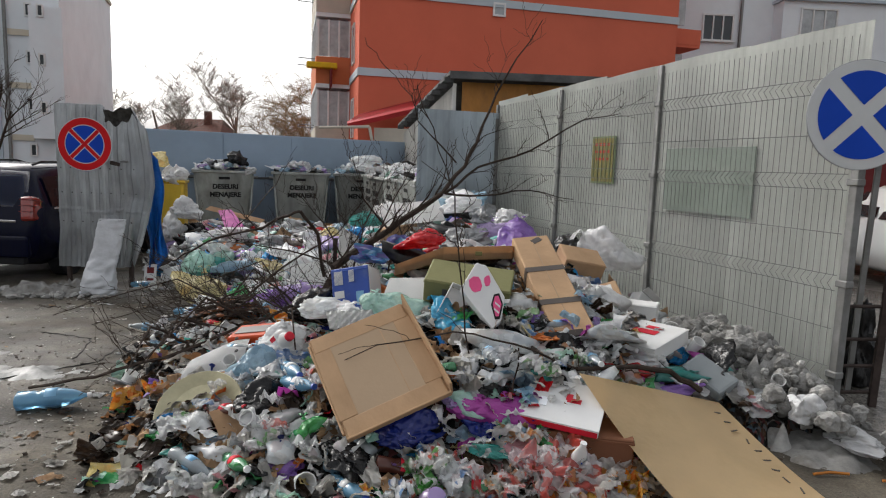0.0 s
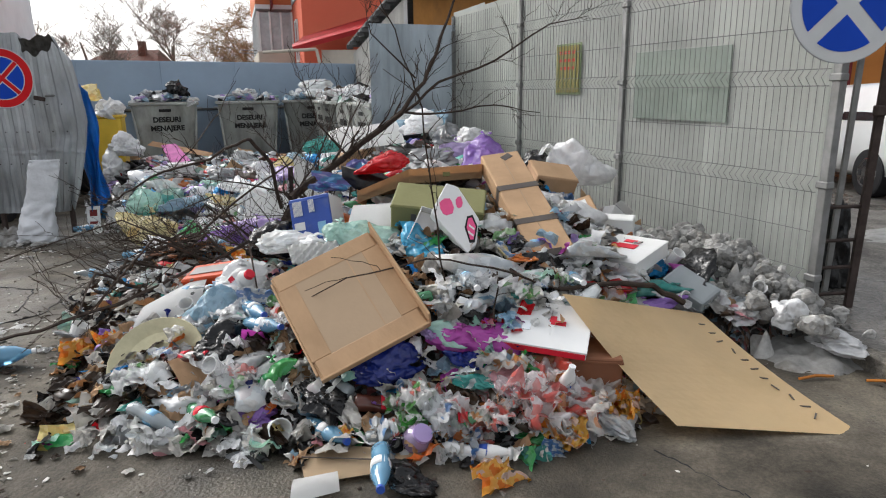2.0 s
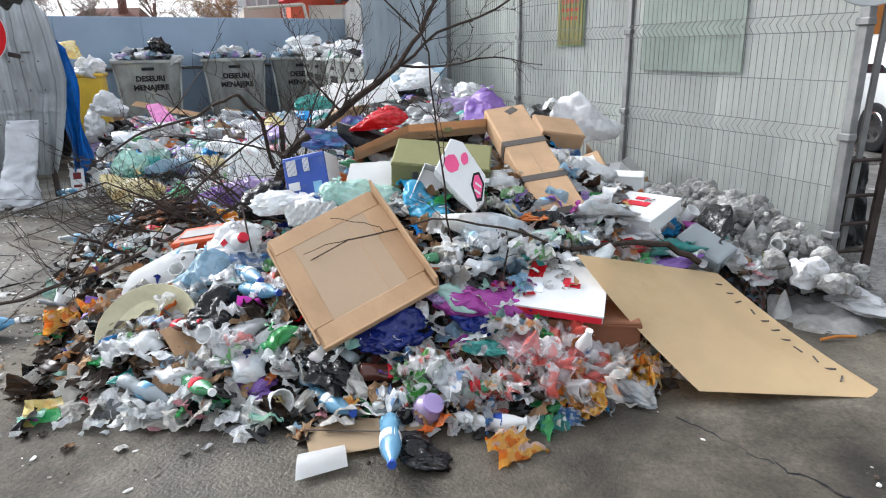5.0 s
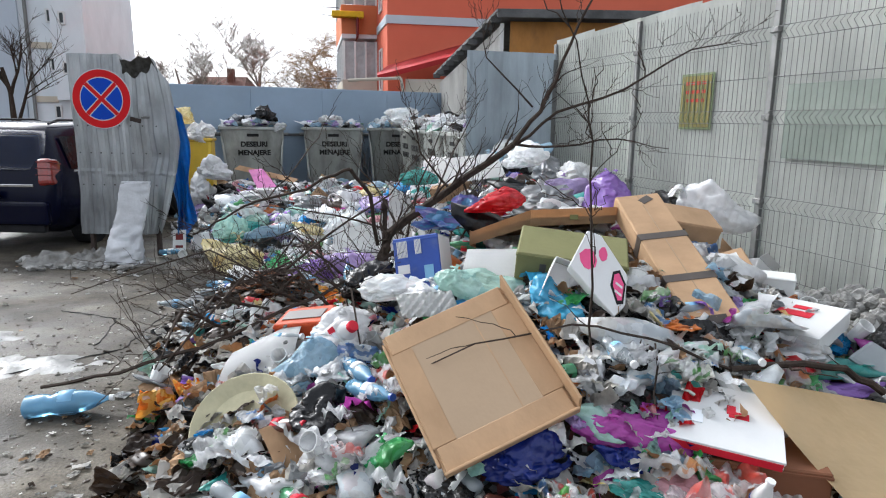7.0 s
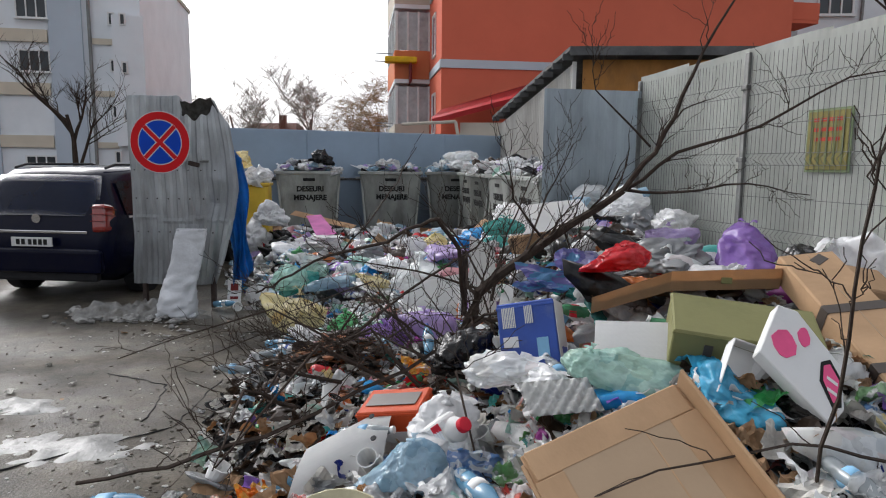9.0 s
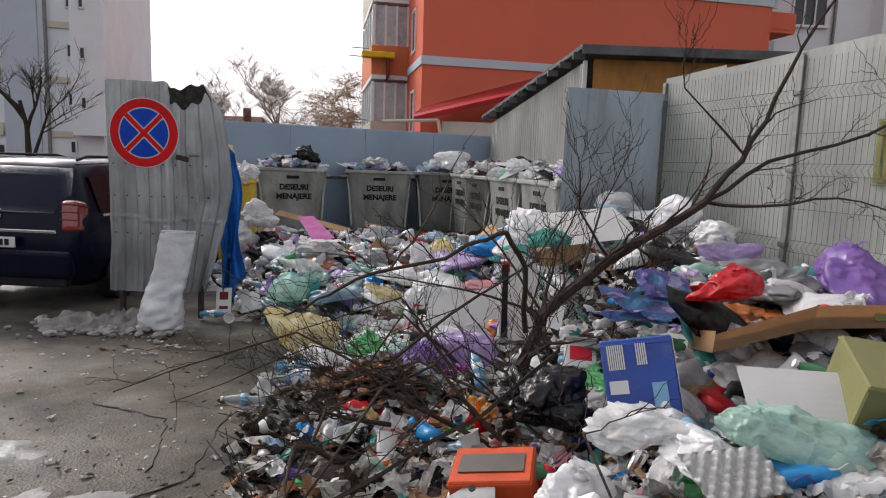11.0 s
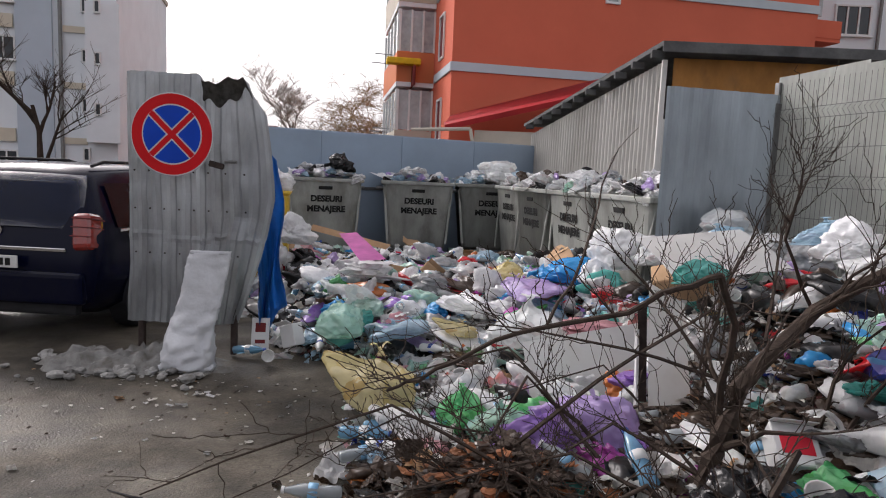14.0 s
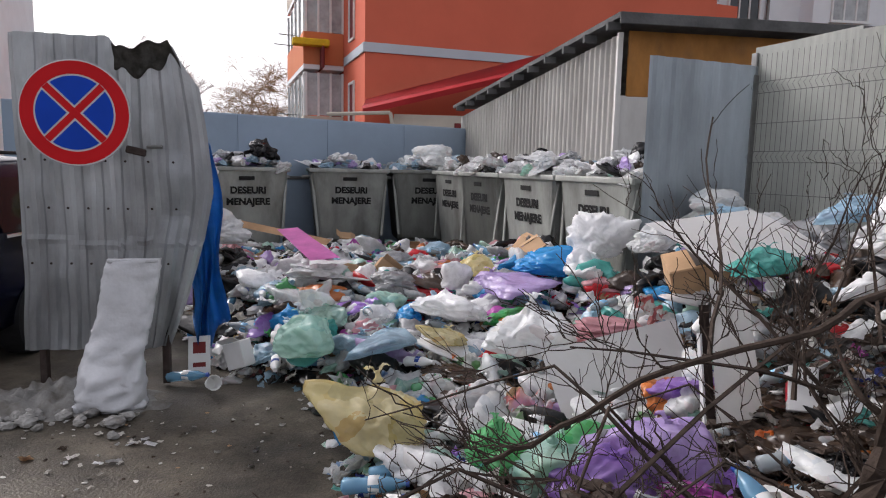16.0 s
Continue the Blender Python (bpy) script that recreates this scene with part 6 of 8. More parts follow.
# large bags
LARGE = [
    ("purple", 0.66, 5.85, 1.02, 0.42, (1.25, 0.9, 0.8), "purple knotted bag of rubbish near the fence", 1),
    ("white", 1.45, 6.0, 0.86, 0.52, (0.9, 0.9, 1.1), "white sack of rubbish leaning near the fence", 0),
    ("black", 1.2, 6.2, 0.85, 0.4, (1.1, 0.9, 0.9), "black bag of rubbish near the fence", 2),
    ("red", -0.13, 5.38, 1.02, 0.3, (1.3, 0.75, 0.65), "shiny red plastic bag on the cartons", 3),
    ("grey", 0.2, 5.8, 0.97, 0.5, (1.3, 0.9, 0.6), "dark grey plastic bag on the heap", 4),
    ("mint", -0.42, 4.42, 0.7, 0.26, (1.0, 0.9, 0.9), "mint green plastic bag", 5),
    ("clear", -0.75, 4.6, 0.6, 0.3, (1.2, 1, 0.7), "milky plastic bag beside the cartons", 6),
    ("cyan", 0.051, 4.2, 0.607, 0.36, (0.95, 1.0, 0.75), "light blue plastic bag under the cartons", 0),
    ("black", 0.3, 4.1, 0.5, 0.3, (1.2, 1, 0.5), "black bag under the white carton", 2),
    ("black", 0.75, 4.05, 0.4, 0.34, (1.1, 1, 0.6), "black bag in a hollow of the heap", 4),
    ("black", -0.95, 3.72, 0.27, 0.32, (1.1, 0.9, 0.8), "shiny black bag beside the cardboard lid", 0),
    ("navy", -0.1, 3.36, 0.13, 0.32, (1.2, 0.8, 0.7), "dark blue plastic bag under the lid", 3),
    ("magenta", 0.22, 3.46, 0.22, 0.28, (1.2, 0.8, 0.7), "magenta printed plastic bag", 5),
    ("pale_blue", -1.08, 4.06, 0.38, 0.25, (1.0, 0.9, 1.0), "pale blue tied bag beside the white jug", 1),
    ("white", -1.0, 4.32, 0.45, 0.32, (1.2, 0.9, 0.8), "white tied carrier bag", 0),
    ("white", -0.93, 3.95, 0.36, 0.22, (1, 0.9, 0.9), "small white bag on the black one", 5),
    ("green", -0.66, 3.44, 0.16, 0.2, (1, 0.9, 0.9), "dark green plastic bag beside the lid", 2),
    ("teal", -1.25, 3.45, 0.06, 0.16, (1.3, 0.8, 0.5), "teal rag at the heap's edge", 4),
    ("pink", 0.44, 3.26, 0.2, 0.3, (1.3, 0.8, 0.6), "pinkish clear film with torn edges", 2),
    ("orange", 0.36, 3.2, 0.12, 0.2, (1.5, 0.7, 0.5), "orange printed film under the wrappers", 3),
    ("clear", 0.12, 3.16, 0.18, 0.22, (1, 0.8, 0.9), "clear food pack on the heap", 5),
    ("clear", 0.92, 3.14, 0.07, 0.18, (1.2, 0.8, 0.6), "clear crinkled plastic film on the asphalt", 6),
    ("black", -0.03, 2.8, 0.06, 0.2, (1.3, 0.8, 0.5), "small black bag on the asphalt", 0),
    ("white", -0.55, 4.35, 0.62, 0.26, (1.3, 0.8, 0.6), "white foam tray and bag pieces", 5),
    ("blue", 1.62, 4.5, 0.42, 0.22, (1.3, 0.8, 0.5), "bright blue film near the fence", 3),
    ("purple", 1.4, 4.15, 0.26, 0.26, (1.3, 0.8, 0.5), "purple film under the clear tub", 4),
    ("clear", 1.3, 4.3, 0.3, 0.3, (1.1, 0.9, 0.6), "milky plastic film under the food box", 6),
    ("white", 2.22, 3.95, 0.24, 0.24, (1, 0.9, 1.1), "round white bag in the dirty snow", 0),
    ("white", 2.45, 3.85, 0.12, 0.32, (1.3, 0.8, 0.5), "white plastic bag in the dirty snow", 3),
    ("clear", 2.0, 4.1, 0.22, 0.26, (1.2, 0.8, 0.5), "milky film on the dirty snow", 5),
    ("teal", -0.82, 7.0, 1.02, 0.34, (1.4, 0.9, 0.7), "teal plastic bag on the heap", 6),
    ("pale_blue", -0.15, 8.7, 1.05, 0.306, (1.4, 0.8, 0.9), "large sheet of clear plastic by the fence", 2),
    ("clear", 0.4, 8.9, 1.0, 0.383, (1.4, 0.9, 0.9), "clear plastic sheeting by the fence", 5),
    ("clear", -0.6, 8.8, 0.9, 0.306, (1.2, 0.9, 0.9), "white plastic sheeting by the fence", 3),
    ("black", -1.0, 5.15, 0.47, 0.42, (1.0, 0.9, 0.9), "black bag beside the blue carton", 2),
    ("black", -1.1, 5.6, 0.38, 0.36, (1.2, 0.9, 0.7), "black bag among the twigs", 4),
    ("lilac", 0.5, 7.3, 0.9, 0.34, (1.2, 0.9, 0.9), "lilac plastic bag by the fence", 4),
    ("blue", -1.22, 9.5, 0.6, 0.62, (1.25, 0.8, 0.55), "bright blue plastic sheet on the bags", 3),
    ("yellow", -1.8, 10.1, 0.5, 0.36, (1, 0.9, 0.8), "yellow plastic bag among the bags", 1),
    ("lilac", -1.72, 9.6, 0.45, 0.46, (1.2, 0.9, 0.7), "lilac plastic bag among the bags", 5),
    ("clear", -1.73, 8.15, 0.35, 0.56, (1.1, 0.9, 0.9), "large milky knotted bag", 1),
    ("pink", -1.1, 8.05, 0.42, 0.5, (1.4, 0.8, 0.35), "pink cloth lying on the boards", 6),
    ("yellow", -2.62, 7.3, 0.1, 0.5, (1.0, 0.9, 1.05), "large dirty yellow bag at the heap's edge", 4),
    ("green", -2.12, 6.88, 0.16, 0.36, (1, 0.9, 1.1), "bright green plastic bag", 0),
    ("mint", -1.93, 6.72, 0.14, 0.38, (1.1, 0.9, 0.9), "mint green plastic bag beside the green one", 2),
    ("purple", -1.72, 6.52, 0.16, 0.46, (1.25, 0.9, 0.9), "large purple bag of rubbish", 6),
    ("lilac", -1.42, 6.66, 0.22, 0.44, (1.2, 0.9, 0.95), "large lilac bag tied beside a purple one", 3),
    ("magenta", -1.42, 6.4, 0.14, 0.36, (1.3, 0.8, 0.7), "small magenta bag of rubbish", 5),
    ("teal", -3.2, 8.9, 0.18, 0.46, (1.2, 0.9, 0.6), "teal bag of rubbish at the heap's edge", 0),
    ("mint", -3.1, 9.2, 0.24, 0.4, (1.2, 0.9, 0.6), "mint green bag of rubbish", 3),
    ("pale_blue", -2.6, 8.6, 0.22, 0.42, (1.2, 0.9, 0.6), "pale blue bag of rubbish", 5),
    ("white", -2.2, 9.0, 0.36, 0.5, (1.2, 0.9, 0.6), "white bag of rubbish", 1),
    ("grey", -2.6, 9.7, 0.42, 0.46, (1.2, 0.9, 0.6), "grey printed bag of rubbish", 2),
    ("white", -3.3, 10.0, 0.48, 0.5, (1.3, 0.9, 0.6), "white bag of rubbish under the pink board", 4),
    ("white", -0.75, 9.75, 0.8, 0.55, (0.9, 0.9, 1.1), "heap of white bags beside the bins", 6),
    ("clear", 0.1, 9.2, 1.15, 0.468, (1.5, 0.8, 0.9), "white plastic sheeting piled by the gate panel", 2),
    ("white", 0.45, 8.9, 1.0, 0.34, (1.1, 0.8, 0.9), "white bag piled against the fence", 0),
    ("teal", -0.2, 8.95, 0.9, 0.306, (1.3, 0.8, 0.9), "teal plastic bag on the white sheeting", 5),
    ("grey", 0.5, 8.5, 0.98, 0.425, (1.2, 0.8, 0.9), "grey plastic bag against the fence", 1),
    ("white", 0.75, 8.2, 0.95, 0.425, (1.1, 0.8, 0.9), "white bag against the fence", 6),
    ("white", -1.0, 9.3, 0.62, 0.42, (1.1, 0.9, 0.9), "torn white bag beside the bins", 0),
    ("grey", -0.3, 9.2, 0.85, 0.357, (1.2, 0.9, 0.9), "white bags by the gate panel", 5),
    ("pale_blue", 0.35, 8.0, 1.2, 0.255, (1.4, 0.8, 0.9), "pale blue film by the fence", 2),
    ("white", 0.2, 7.4, 1.18, 0.34, (1.5, 0.9, 0.9), "white plastic sheet on the heap", 3),
    ("black", -0.75, 11.9, 1.55, 0.4, (1.2, 0.9, 0.8), "black bag on an overfull bin", 0),
    ("black", -0.1, 10.3, 1.56, 0.42, (1.0, 0.9, 0.9), "black bag on an overfull bin", 4),
    ("black", -4.45, 13.9, 1.6, 0.42, (1, 0.9, 1.0), "black bag on an overfull bin", 1),
    ("clear", -1.95, 15.0, 1.6, 0.9, (1.4, 0.8, 0.6), "clear sheeting on an overfull bin", 2),
    ("white", -4.35, 10.9, 0.7, 0.5, (1, 0.9, 0.9), "white bag beside the blue tarpaulin", 3),
    ("pale_blue", -2.82, 10.26, 0.25, 0.46, (1.2, 0.9, 0.7), "pale blue bag with a dark printed box inside", 0),
    ("mint", -3.18, 8.43, 0.25, 0.5, (1.3, 0.9, 0.8), "mint green thin bag at the heap's edge", 1),
    ("pale_blue", -2.83, 8.85, 0.07, 0.44, (1.2, 0.9, 0.6), "pale blue torn bag at the heap's edge", 2),
    ("blue", -2.47, 9.12, 0.25, 0.3, (1.3, 0.8, 0.7), "bright blue film between white bags", 3),
    ("yellow", -2.19, 8.49, 0.25, 0.26, (1.3, 0.8, 0.6), "small yellow bag among the bags", 4),
    ("pink", -2.38, 8.94, 0.07, 0.34, (1.2, 0.8, 0.6), "pale pink bag among the bags", 5),
    ("brown", -2.12, 8.14, 0.07, 0.36, (1.4, 0.8, 0.5), "dark brown rotting waste among the bags", 6),
    ("teal", -1.35, 9.28, 0.25, 0.3, (1.4, 0.8, 0.6), "teal film beside the pale bag", 0),
    ("white", -3.56, 11.01, 0.37, 0.42, (1.3, 0.9, 0.6), "white bag under the pink board", 1),
    ("black", -4.27, 11.26, 0.37, 0.42, (1, 0.9, 0.8), "black bag beside the tarpaulin", 2),
    ("black", -3.35, 10.72, 0.25, 0.5, (1.2, 0.9, 0.6), "black bag in the dark of the heap", 3),
    ("white", 1.20, 14.73, 0.37, 0.6, (0.9, 0.9, 1.2), "tall white bag before the bins", 4),
    ("white", 0.37, 15.11, 0.37, 0.4, (1.2, 0.8, 0.9), "white torn carrier bag before the bins", 5),
    ("black", -0.24, 11.54, 0.37, 0.4, (1.1, 0.9, 0.7), "black bag before the bins", 6),
    ("clear", -2.31, 10.57, 0.37, 0.5, (1.1, 0.9, 0.7), "milky bag on the heap", 1),
    ("lilac", -1.51, 10.46, 0.25, 0.36, (1.1, 0.9, 0.8), "lilac bag beside a yellow one", 2),
    ("white", -2.70, 7.74, 0.07, 0.3, (1.2, 0.8, 0.7), "white plastic pieces at the heap's edge", 3),
    ("clear", -2.36, 7.83, 0.07, 0.36, (1.2, 0.9, 0.7), "milky bag at the heap's edge", 4),
    ("white", -2.06, 7.82, 0.07, 0.32, (1.2, 0.8, 0.7), "white bag at the heap's edge", 5),
    ("lilac", -1.84, 7.54, 0.07, 0.32, (1.1, 0.9, 0.7), "pale lilac bag near the green one", 0),
    ("pink", -1.32, 8.46, 0.25, 0.3, (1.2, 0.8, 0.6), "pale pink cloth by the boards", 1),
    ("grey", -2.53, 11.38, 0.37, 0.4, (1.2, 0.9, 0.6), "grey bag on the heap", 6),
    ("white", -2.99, 13.02, 0.37, 0.36, (1.3, 0.9, 0.6), "white bag before the bins", 0),
    ("brown", -1.75, 12.81, 0.37, 0.4, (1.5, 0.8, 0.5), "brown rotting waste before the bins", 2),
]
SOFT = ("red", "purple", "lilac", "yellow", "green", "mint", "pale_blue", "magenta", "teal")


def knot_mesh():
    """The gathered neck of a tied bag, opening into two loose ears."""
    bm = tube([(0, 0, -0.06), (0.004, 0, 0.0), (0, 0.004, 0.05), (0, 0, 0.08)], [0.11, 0.045, 0.035, 0.05], 12)
    for sx in (-1, 1):
        rows_ = []
        for i in range(6):
            u = i / 5
            rows_.append([bm.verts.new((sx * (0.02 + 0.15 * u) + 0.02 * noise.noise((u * 5, j, sx)), (j / 5 - 0.5) * (0.06 + 0.15 * u) + 0.03 * noise.noise((u * 4, j * 1.3, 3 + sx)), 0.06 + 0.1 * math.sin(2.4 * u) + 0.03 * noise.noise((u * 6, j * 1.1, sx)))) for j in range(6)])
        for p, q in zip(rows_, rows_[1:]):
            for j in range(5):
                bm.faces.new((p[j], q[j], q[j + 1], p[j + 1]))
    return mesh_of("knot", bm, True)


KNOT = knot_mesh()
for c, x, y, z, s, st, lab, k in LARGE:
    made_bag = bag(c, x, y, max(z, heap_z(x, y) + s * st[2] * 0.12 if inside(x, y) > 0 else z), s, 73 * k + 40 * x, (8 * math.sin(9 * x), 8 * math.cos(7 * y)), (PUFFY[k % 6] if c in SOFT else FINE[k % len(FINE)]), label=lab, stretch=st)
    if c in SOFT or "tied" in lab or "knotted" in lab:
        neck = new("knot", coloured(KNOT, c, FILMS[c]))
        neck.parent = made_bag
        neck.matrix_basis = pose(0.03, -0.02, max(v.co.z for v in made_bag.data.vertices) - 0.05, 0, 0, 50 * k) @ Matrix.Scale(0.75, 4)

# printed snack and bottle wrappers
def wrapper_mat(name, a, b, c):
    m = film_mat(name, a, 0.22, rnd=0.0, dirt=0.0)
    n, l = m.node_tree.nodes, m.node_tree.links
    tc = n.new("ShaderNodeTexCoord")
    nz = n.new("ShaderNodeTexNoise")
    nz.inputs["Scale"].default_value, nz.inputs["Detail"].default_value = 2.6, 2.0
    l.new(tc.outputs["Object"], nz.inputs["Vector"])
    rp = n.new("ShaderNodeValToRGB")
    rp.color_ramp.interpolation = "CONSTANT"
    rp.color_ramp.elements[0].color, rp.color_ramp.elements[1].color = (*a, 1), (*c, 1)
    rp.color_ramp.elements[1].position = 0.6
    e = rp.color_ramp.elements.new(0.46)
    e.color = (*b, 1)
    l.new(nz.outputs["Fac"], rp.inputs["Fac"])
    l.new(rp.outputs["Color"], n["Principled BSDF"].inputs["Base Color"])
    return m


WRAPS = [wrapper_mat("red_white_wrapper", (0.62, 0.62, 0.6), (0.55, 0.03, 0.03), (0.66, 0.66, 0.64)), wrapper_mat("orange_yellow_wrapper", (0.8, 0.28, 0.04), (0.85, 0.62, 0.15), (0.78, 0.74, 0.66)),
         wrapper_mat("green_red_wrapper", (0.1, 0.4, 0.08), (0.6, 0.6, 0.55), (0.5, 0.04, 0.03)), wrapper_mat("blue_white_wrapper", (0.6, 0.63, 0.66), (0.05, 0.2, 0.5), (0.62, 0.64, 0.66)), wrapper_mat("blue_violet_wrapper", (0.12, 0.3, 0.5), (0.2, 0.14, 0.4), (0.45, 0.4, 0.6))]
LEAVES = [mesh_of("wrapper", sheet_scrap(700 + i, 14, 0.3, 0.35)) for i in range(5)]
for k, (w, x, y, z, s, rx, ry, rz) in enumerate((
        (0, 0.42, 3.3, 0.2, 0.3, 35, 10, 20), (0, 0.55, 3.2, 0.16, 0.26, 30, -15, 70), (1, 0.66, 3.06, 0.1, 0.2, 25, 20, -40), (1, 0.34, 2.8, 0.06, 0.2, 8, 5, 25), (0, 0.3, 3.35, 0.2, 0.24, 40, 0, 100),
        (2, 0.05, 3.12, 0.14, 0.2, 35, 10, 10), (1, 0.95, 3.2, 0.1, 0.16, 40, 0, 60), (3, 0.2, 3.05, 0.09, 0.2, 20, 10, 0), (1, -0.28, 3.1, 0.1, 0.12, 10, 10, 50), (0, -1.15, 3.55, 0.14, 0.2, 40, 20, 130),
        (0, -0.98, 3.55, 0.16, 0.18, 30, 0, 30), (2, -0.7, 3.45, 0.13, 0.16, 30, 30, 60), (3, -0.85, 4.0, 0.42, 0.2, 40, 10, 10), (1, -1.85, 4.05, 0.14, 0.22, 20, 10, 30), (0, -1.2, 4.75, 0.42, 0.2, 30, 10, 80),
        (1, -1.0, 5.2, 0.4, 0.2, 20, 10, 0), (1, -1.3, 5.4, 0.35, 0.2, 30, 20, 60), (3, 1.15, 5.2, 0.72, 0.25, 30, 10, 20), (0, -0.9, 8.1, 0.55, 0.3, 30, 10, 40), (3, 1.0, 4.4, 0.5, 0.25, 30, 20, 10), (4, -0.45, 5.5, 0.88, 0.5, 14, 6, 20), (4, -0.35, 5.75, 0.94, 0.42, 10, -8, 80), (4, -0.58, 5.35, 0.85, 0.3, 20, 10, 140))):
    o = new("wrapper", coloured(LEAVES[k % 5], "wrap%d" % w, WRAPS[w]))
    o.matrix_basis = pose(x, y, z, rx, ry, rz) @ Matrix.Diagonal((s, s * 0.7, s * (0.35 if w == 4 else 1), 1))
    tagged(o, ("crinkled clear wrapper with red print", "crumpled orange and yellow snack wrapper", "crumpled green and red wrapper", "crumpled blue and white wrapper", "glossy blue and violet packaging film")[w], "wrapper", "printed wrappers on the heap")

# thin clear packaging with red and orange print, tangled at the front of the heap
def clear_wrap(name, a, b, share, alpha):
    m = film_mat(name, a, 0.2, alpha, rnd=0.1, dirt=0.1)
    n, l = m.node_tree.nodes, m.node_tree.links
    tc, nz, rp, mx = n.new("ShaderNodeTexCoord"), n.new("ShaderNodeTexNoise"), n.new("ShaderNodeValToRGB"), n.new("ShaderNodeMix")
    nz.inputs["Scale"].default_value, nz.inputs["Detail"].default_value = 2.2, 3.0
    l.new(tc.outputs["Object"], nz.inputs["Vector"])
    rp.color_ramp.elements[0].position, rp.color_ramp.elements[1].position = share, share + 0.03
    l.new(nz.outputs["Fac"], rp.inputs["Fac"])
    mx.data_type = "RGBA"
    l.new(rp.outputs["Color"], mx.inputs[0])
    base = n["Principled BSDF"].inputs["Base Color"]
    l.new(base.links[0].from_socket, mx.inputs[6])
    mx.inputs[7].default_value = (*b, 1)
    l.new(mx.outputs[2], base)
    return m


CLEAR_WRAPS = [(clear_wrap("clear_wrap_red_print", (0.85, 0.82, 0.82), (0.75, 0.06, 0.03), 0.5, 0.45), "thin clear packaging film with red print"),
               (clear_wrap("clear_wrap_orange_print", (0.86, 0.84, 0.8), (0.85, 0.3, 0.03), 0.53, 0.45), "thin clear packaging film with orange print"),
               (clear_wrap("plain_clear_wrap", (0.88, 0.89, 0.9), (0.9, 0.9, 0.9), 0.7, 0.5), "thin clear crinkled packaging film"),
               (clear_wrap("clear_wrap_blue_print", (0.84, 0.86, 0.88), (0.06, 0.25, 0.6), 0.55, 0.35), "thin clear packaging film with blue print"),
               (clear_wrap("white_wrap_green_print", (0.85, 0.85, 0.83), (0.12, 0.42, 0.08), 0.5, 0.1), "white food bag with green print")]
CRUSHED = [mesh_of("crushed_film", sheet_scrap(740 + i, 16, 0.4, 0.3), True) for i in range(5)]


def tangle(seed, count, box_, size, kinds, group):
    r = random.Random(seed)
    for k in range(count):
        x, y = r.uniform(box_[0], box_[1]), r.uniform(box_[2], box_[3])
        w = r.choice(kinds)
        sz = r.uniform(*size)
        o = new("wrapper", coloured(r.choice(CRUSHED), "clear_wrap%d" % w, CLEAR_WRAPS[w][0]))
        o.matrix_basis = pose(x, y, heap_z(x, y) + r.uniform(0.05, 0.13), r.uniform(-40, 50), r.uniform(-40, 40), r.uniform(0, 360)) @ Matrix.Diagonal((sz, sz * r.uniform(0.5, 0.8), sz, 1))
        tagged(o, CLEAR_WRAPS[w][1], "wrapper", group)


tangle(3, 30, (0.3, 0.98, 3.02, 3.32), (0.13, 0.26), (0, 0, 0, 1, 1, 2, 2), "clear wrappers at the heap's front")
tangle(4, 18, (-0.2, 0.5, 3.05, 3.3), (0.1, 0.2), (2, 3, 4, 0, 2), "clear wrappers at the heap's front")
tangle(5, 30, (-1.5, -0.6, 3.3, 4.3), (0.1, 0.2), (2, 3, 2, 0, 4), "clear wrappers on the heap's slope")
tangle(6, 26, (0.3, 1.3, 3.6, 4.2), (0.1, 0.22), (2, 3, 2, 1, 4), "clear wrappers on the heap's slope")
tangle(7, 30, (-3.0, -1.0, 6.8, 9.2), (0.14, 0.32), (2, 3, 2, 0, 4), "clear wrappers among the bags")

# bottles and pieces in plain sight
def lay(k, x, y, z, rz, rx=90, ry=0):
    return copy_thing(PILE_TOOLS[k], pose(x, y, z, rx, ry, rz))


big = bottle(BLUEPET, M_PALEBLUE, "crushed pale blue bottle lying on the asphalt", 0.42, 0.07, M_FRAME)
big.matrix_basis = pose(-2.58, 4.06, 0.085, 88, 0, 107)
for k, x, y, z, rz in ((1, -0.47, 3.24, 0.08, 40), (3, -1.0, 3.52, 0.1, 115), (2, -0.75, 3.5, 0.12, 60), (4, 0.2, 2.98, 0.05, 80), (1, -0.9, 4.0, 0.4, 30), (0, 0.9, 4.1, 0.5, 10), (1, -4.2, 8.75, -0.1, 80),
                       (1, -2.7, 7.0, 0.0, 95), (0, -2.4, 7.0, 0.02, 120), (0, -2.8, 9.2, 0.3, 10), (4, -2.5, 8.3, 0.15, 60), (3, 0.05, 3.1, 0.1, 100), (0, -0.2, 3.08, 0.08, 95), (2, 0.1, 3.1, 0.13, 85)):
    lay(k, x, y, z, rz, 84, 5)
for k, x, y, z in ((5, -3.86, 8.6, -0.1), (6, 0.62, 3.12, 0.1), (5, -0.62, 3.2, 0.08), (5, 1.75, 4.3, 0.36), (5, 1.6, 4.15, 0.3)):
    lay(k, x, y, z, 30, 70, 10)
printed_box("playing_card_box", "small white card box with dark print on the asphalt", (-4.08, 8.85, -0.12), (0.14, 0.03, 0), (0, 0.1, 0.3), (0.15, 0.28, 0.02), M_WHITECARD, [("top", 0.5, 0.7, 0.6, 0.3, M_MAROON), ("top", 0.5, 0.25, 0.6, 0.12, M_MAROON)])
cl = part("clear_tub", box((0.3, 0.18, 0.09), (0, 0, 0), 0.02, segs=2), CLEARPET, m=pose(1.72, 4.2, 0.36, 25, 20, -55))
tagged(cl, "clear ribbed plastic food tub near the fence", "food tub")
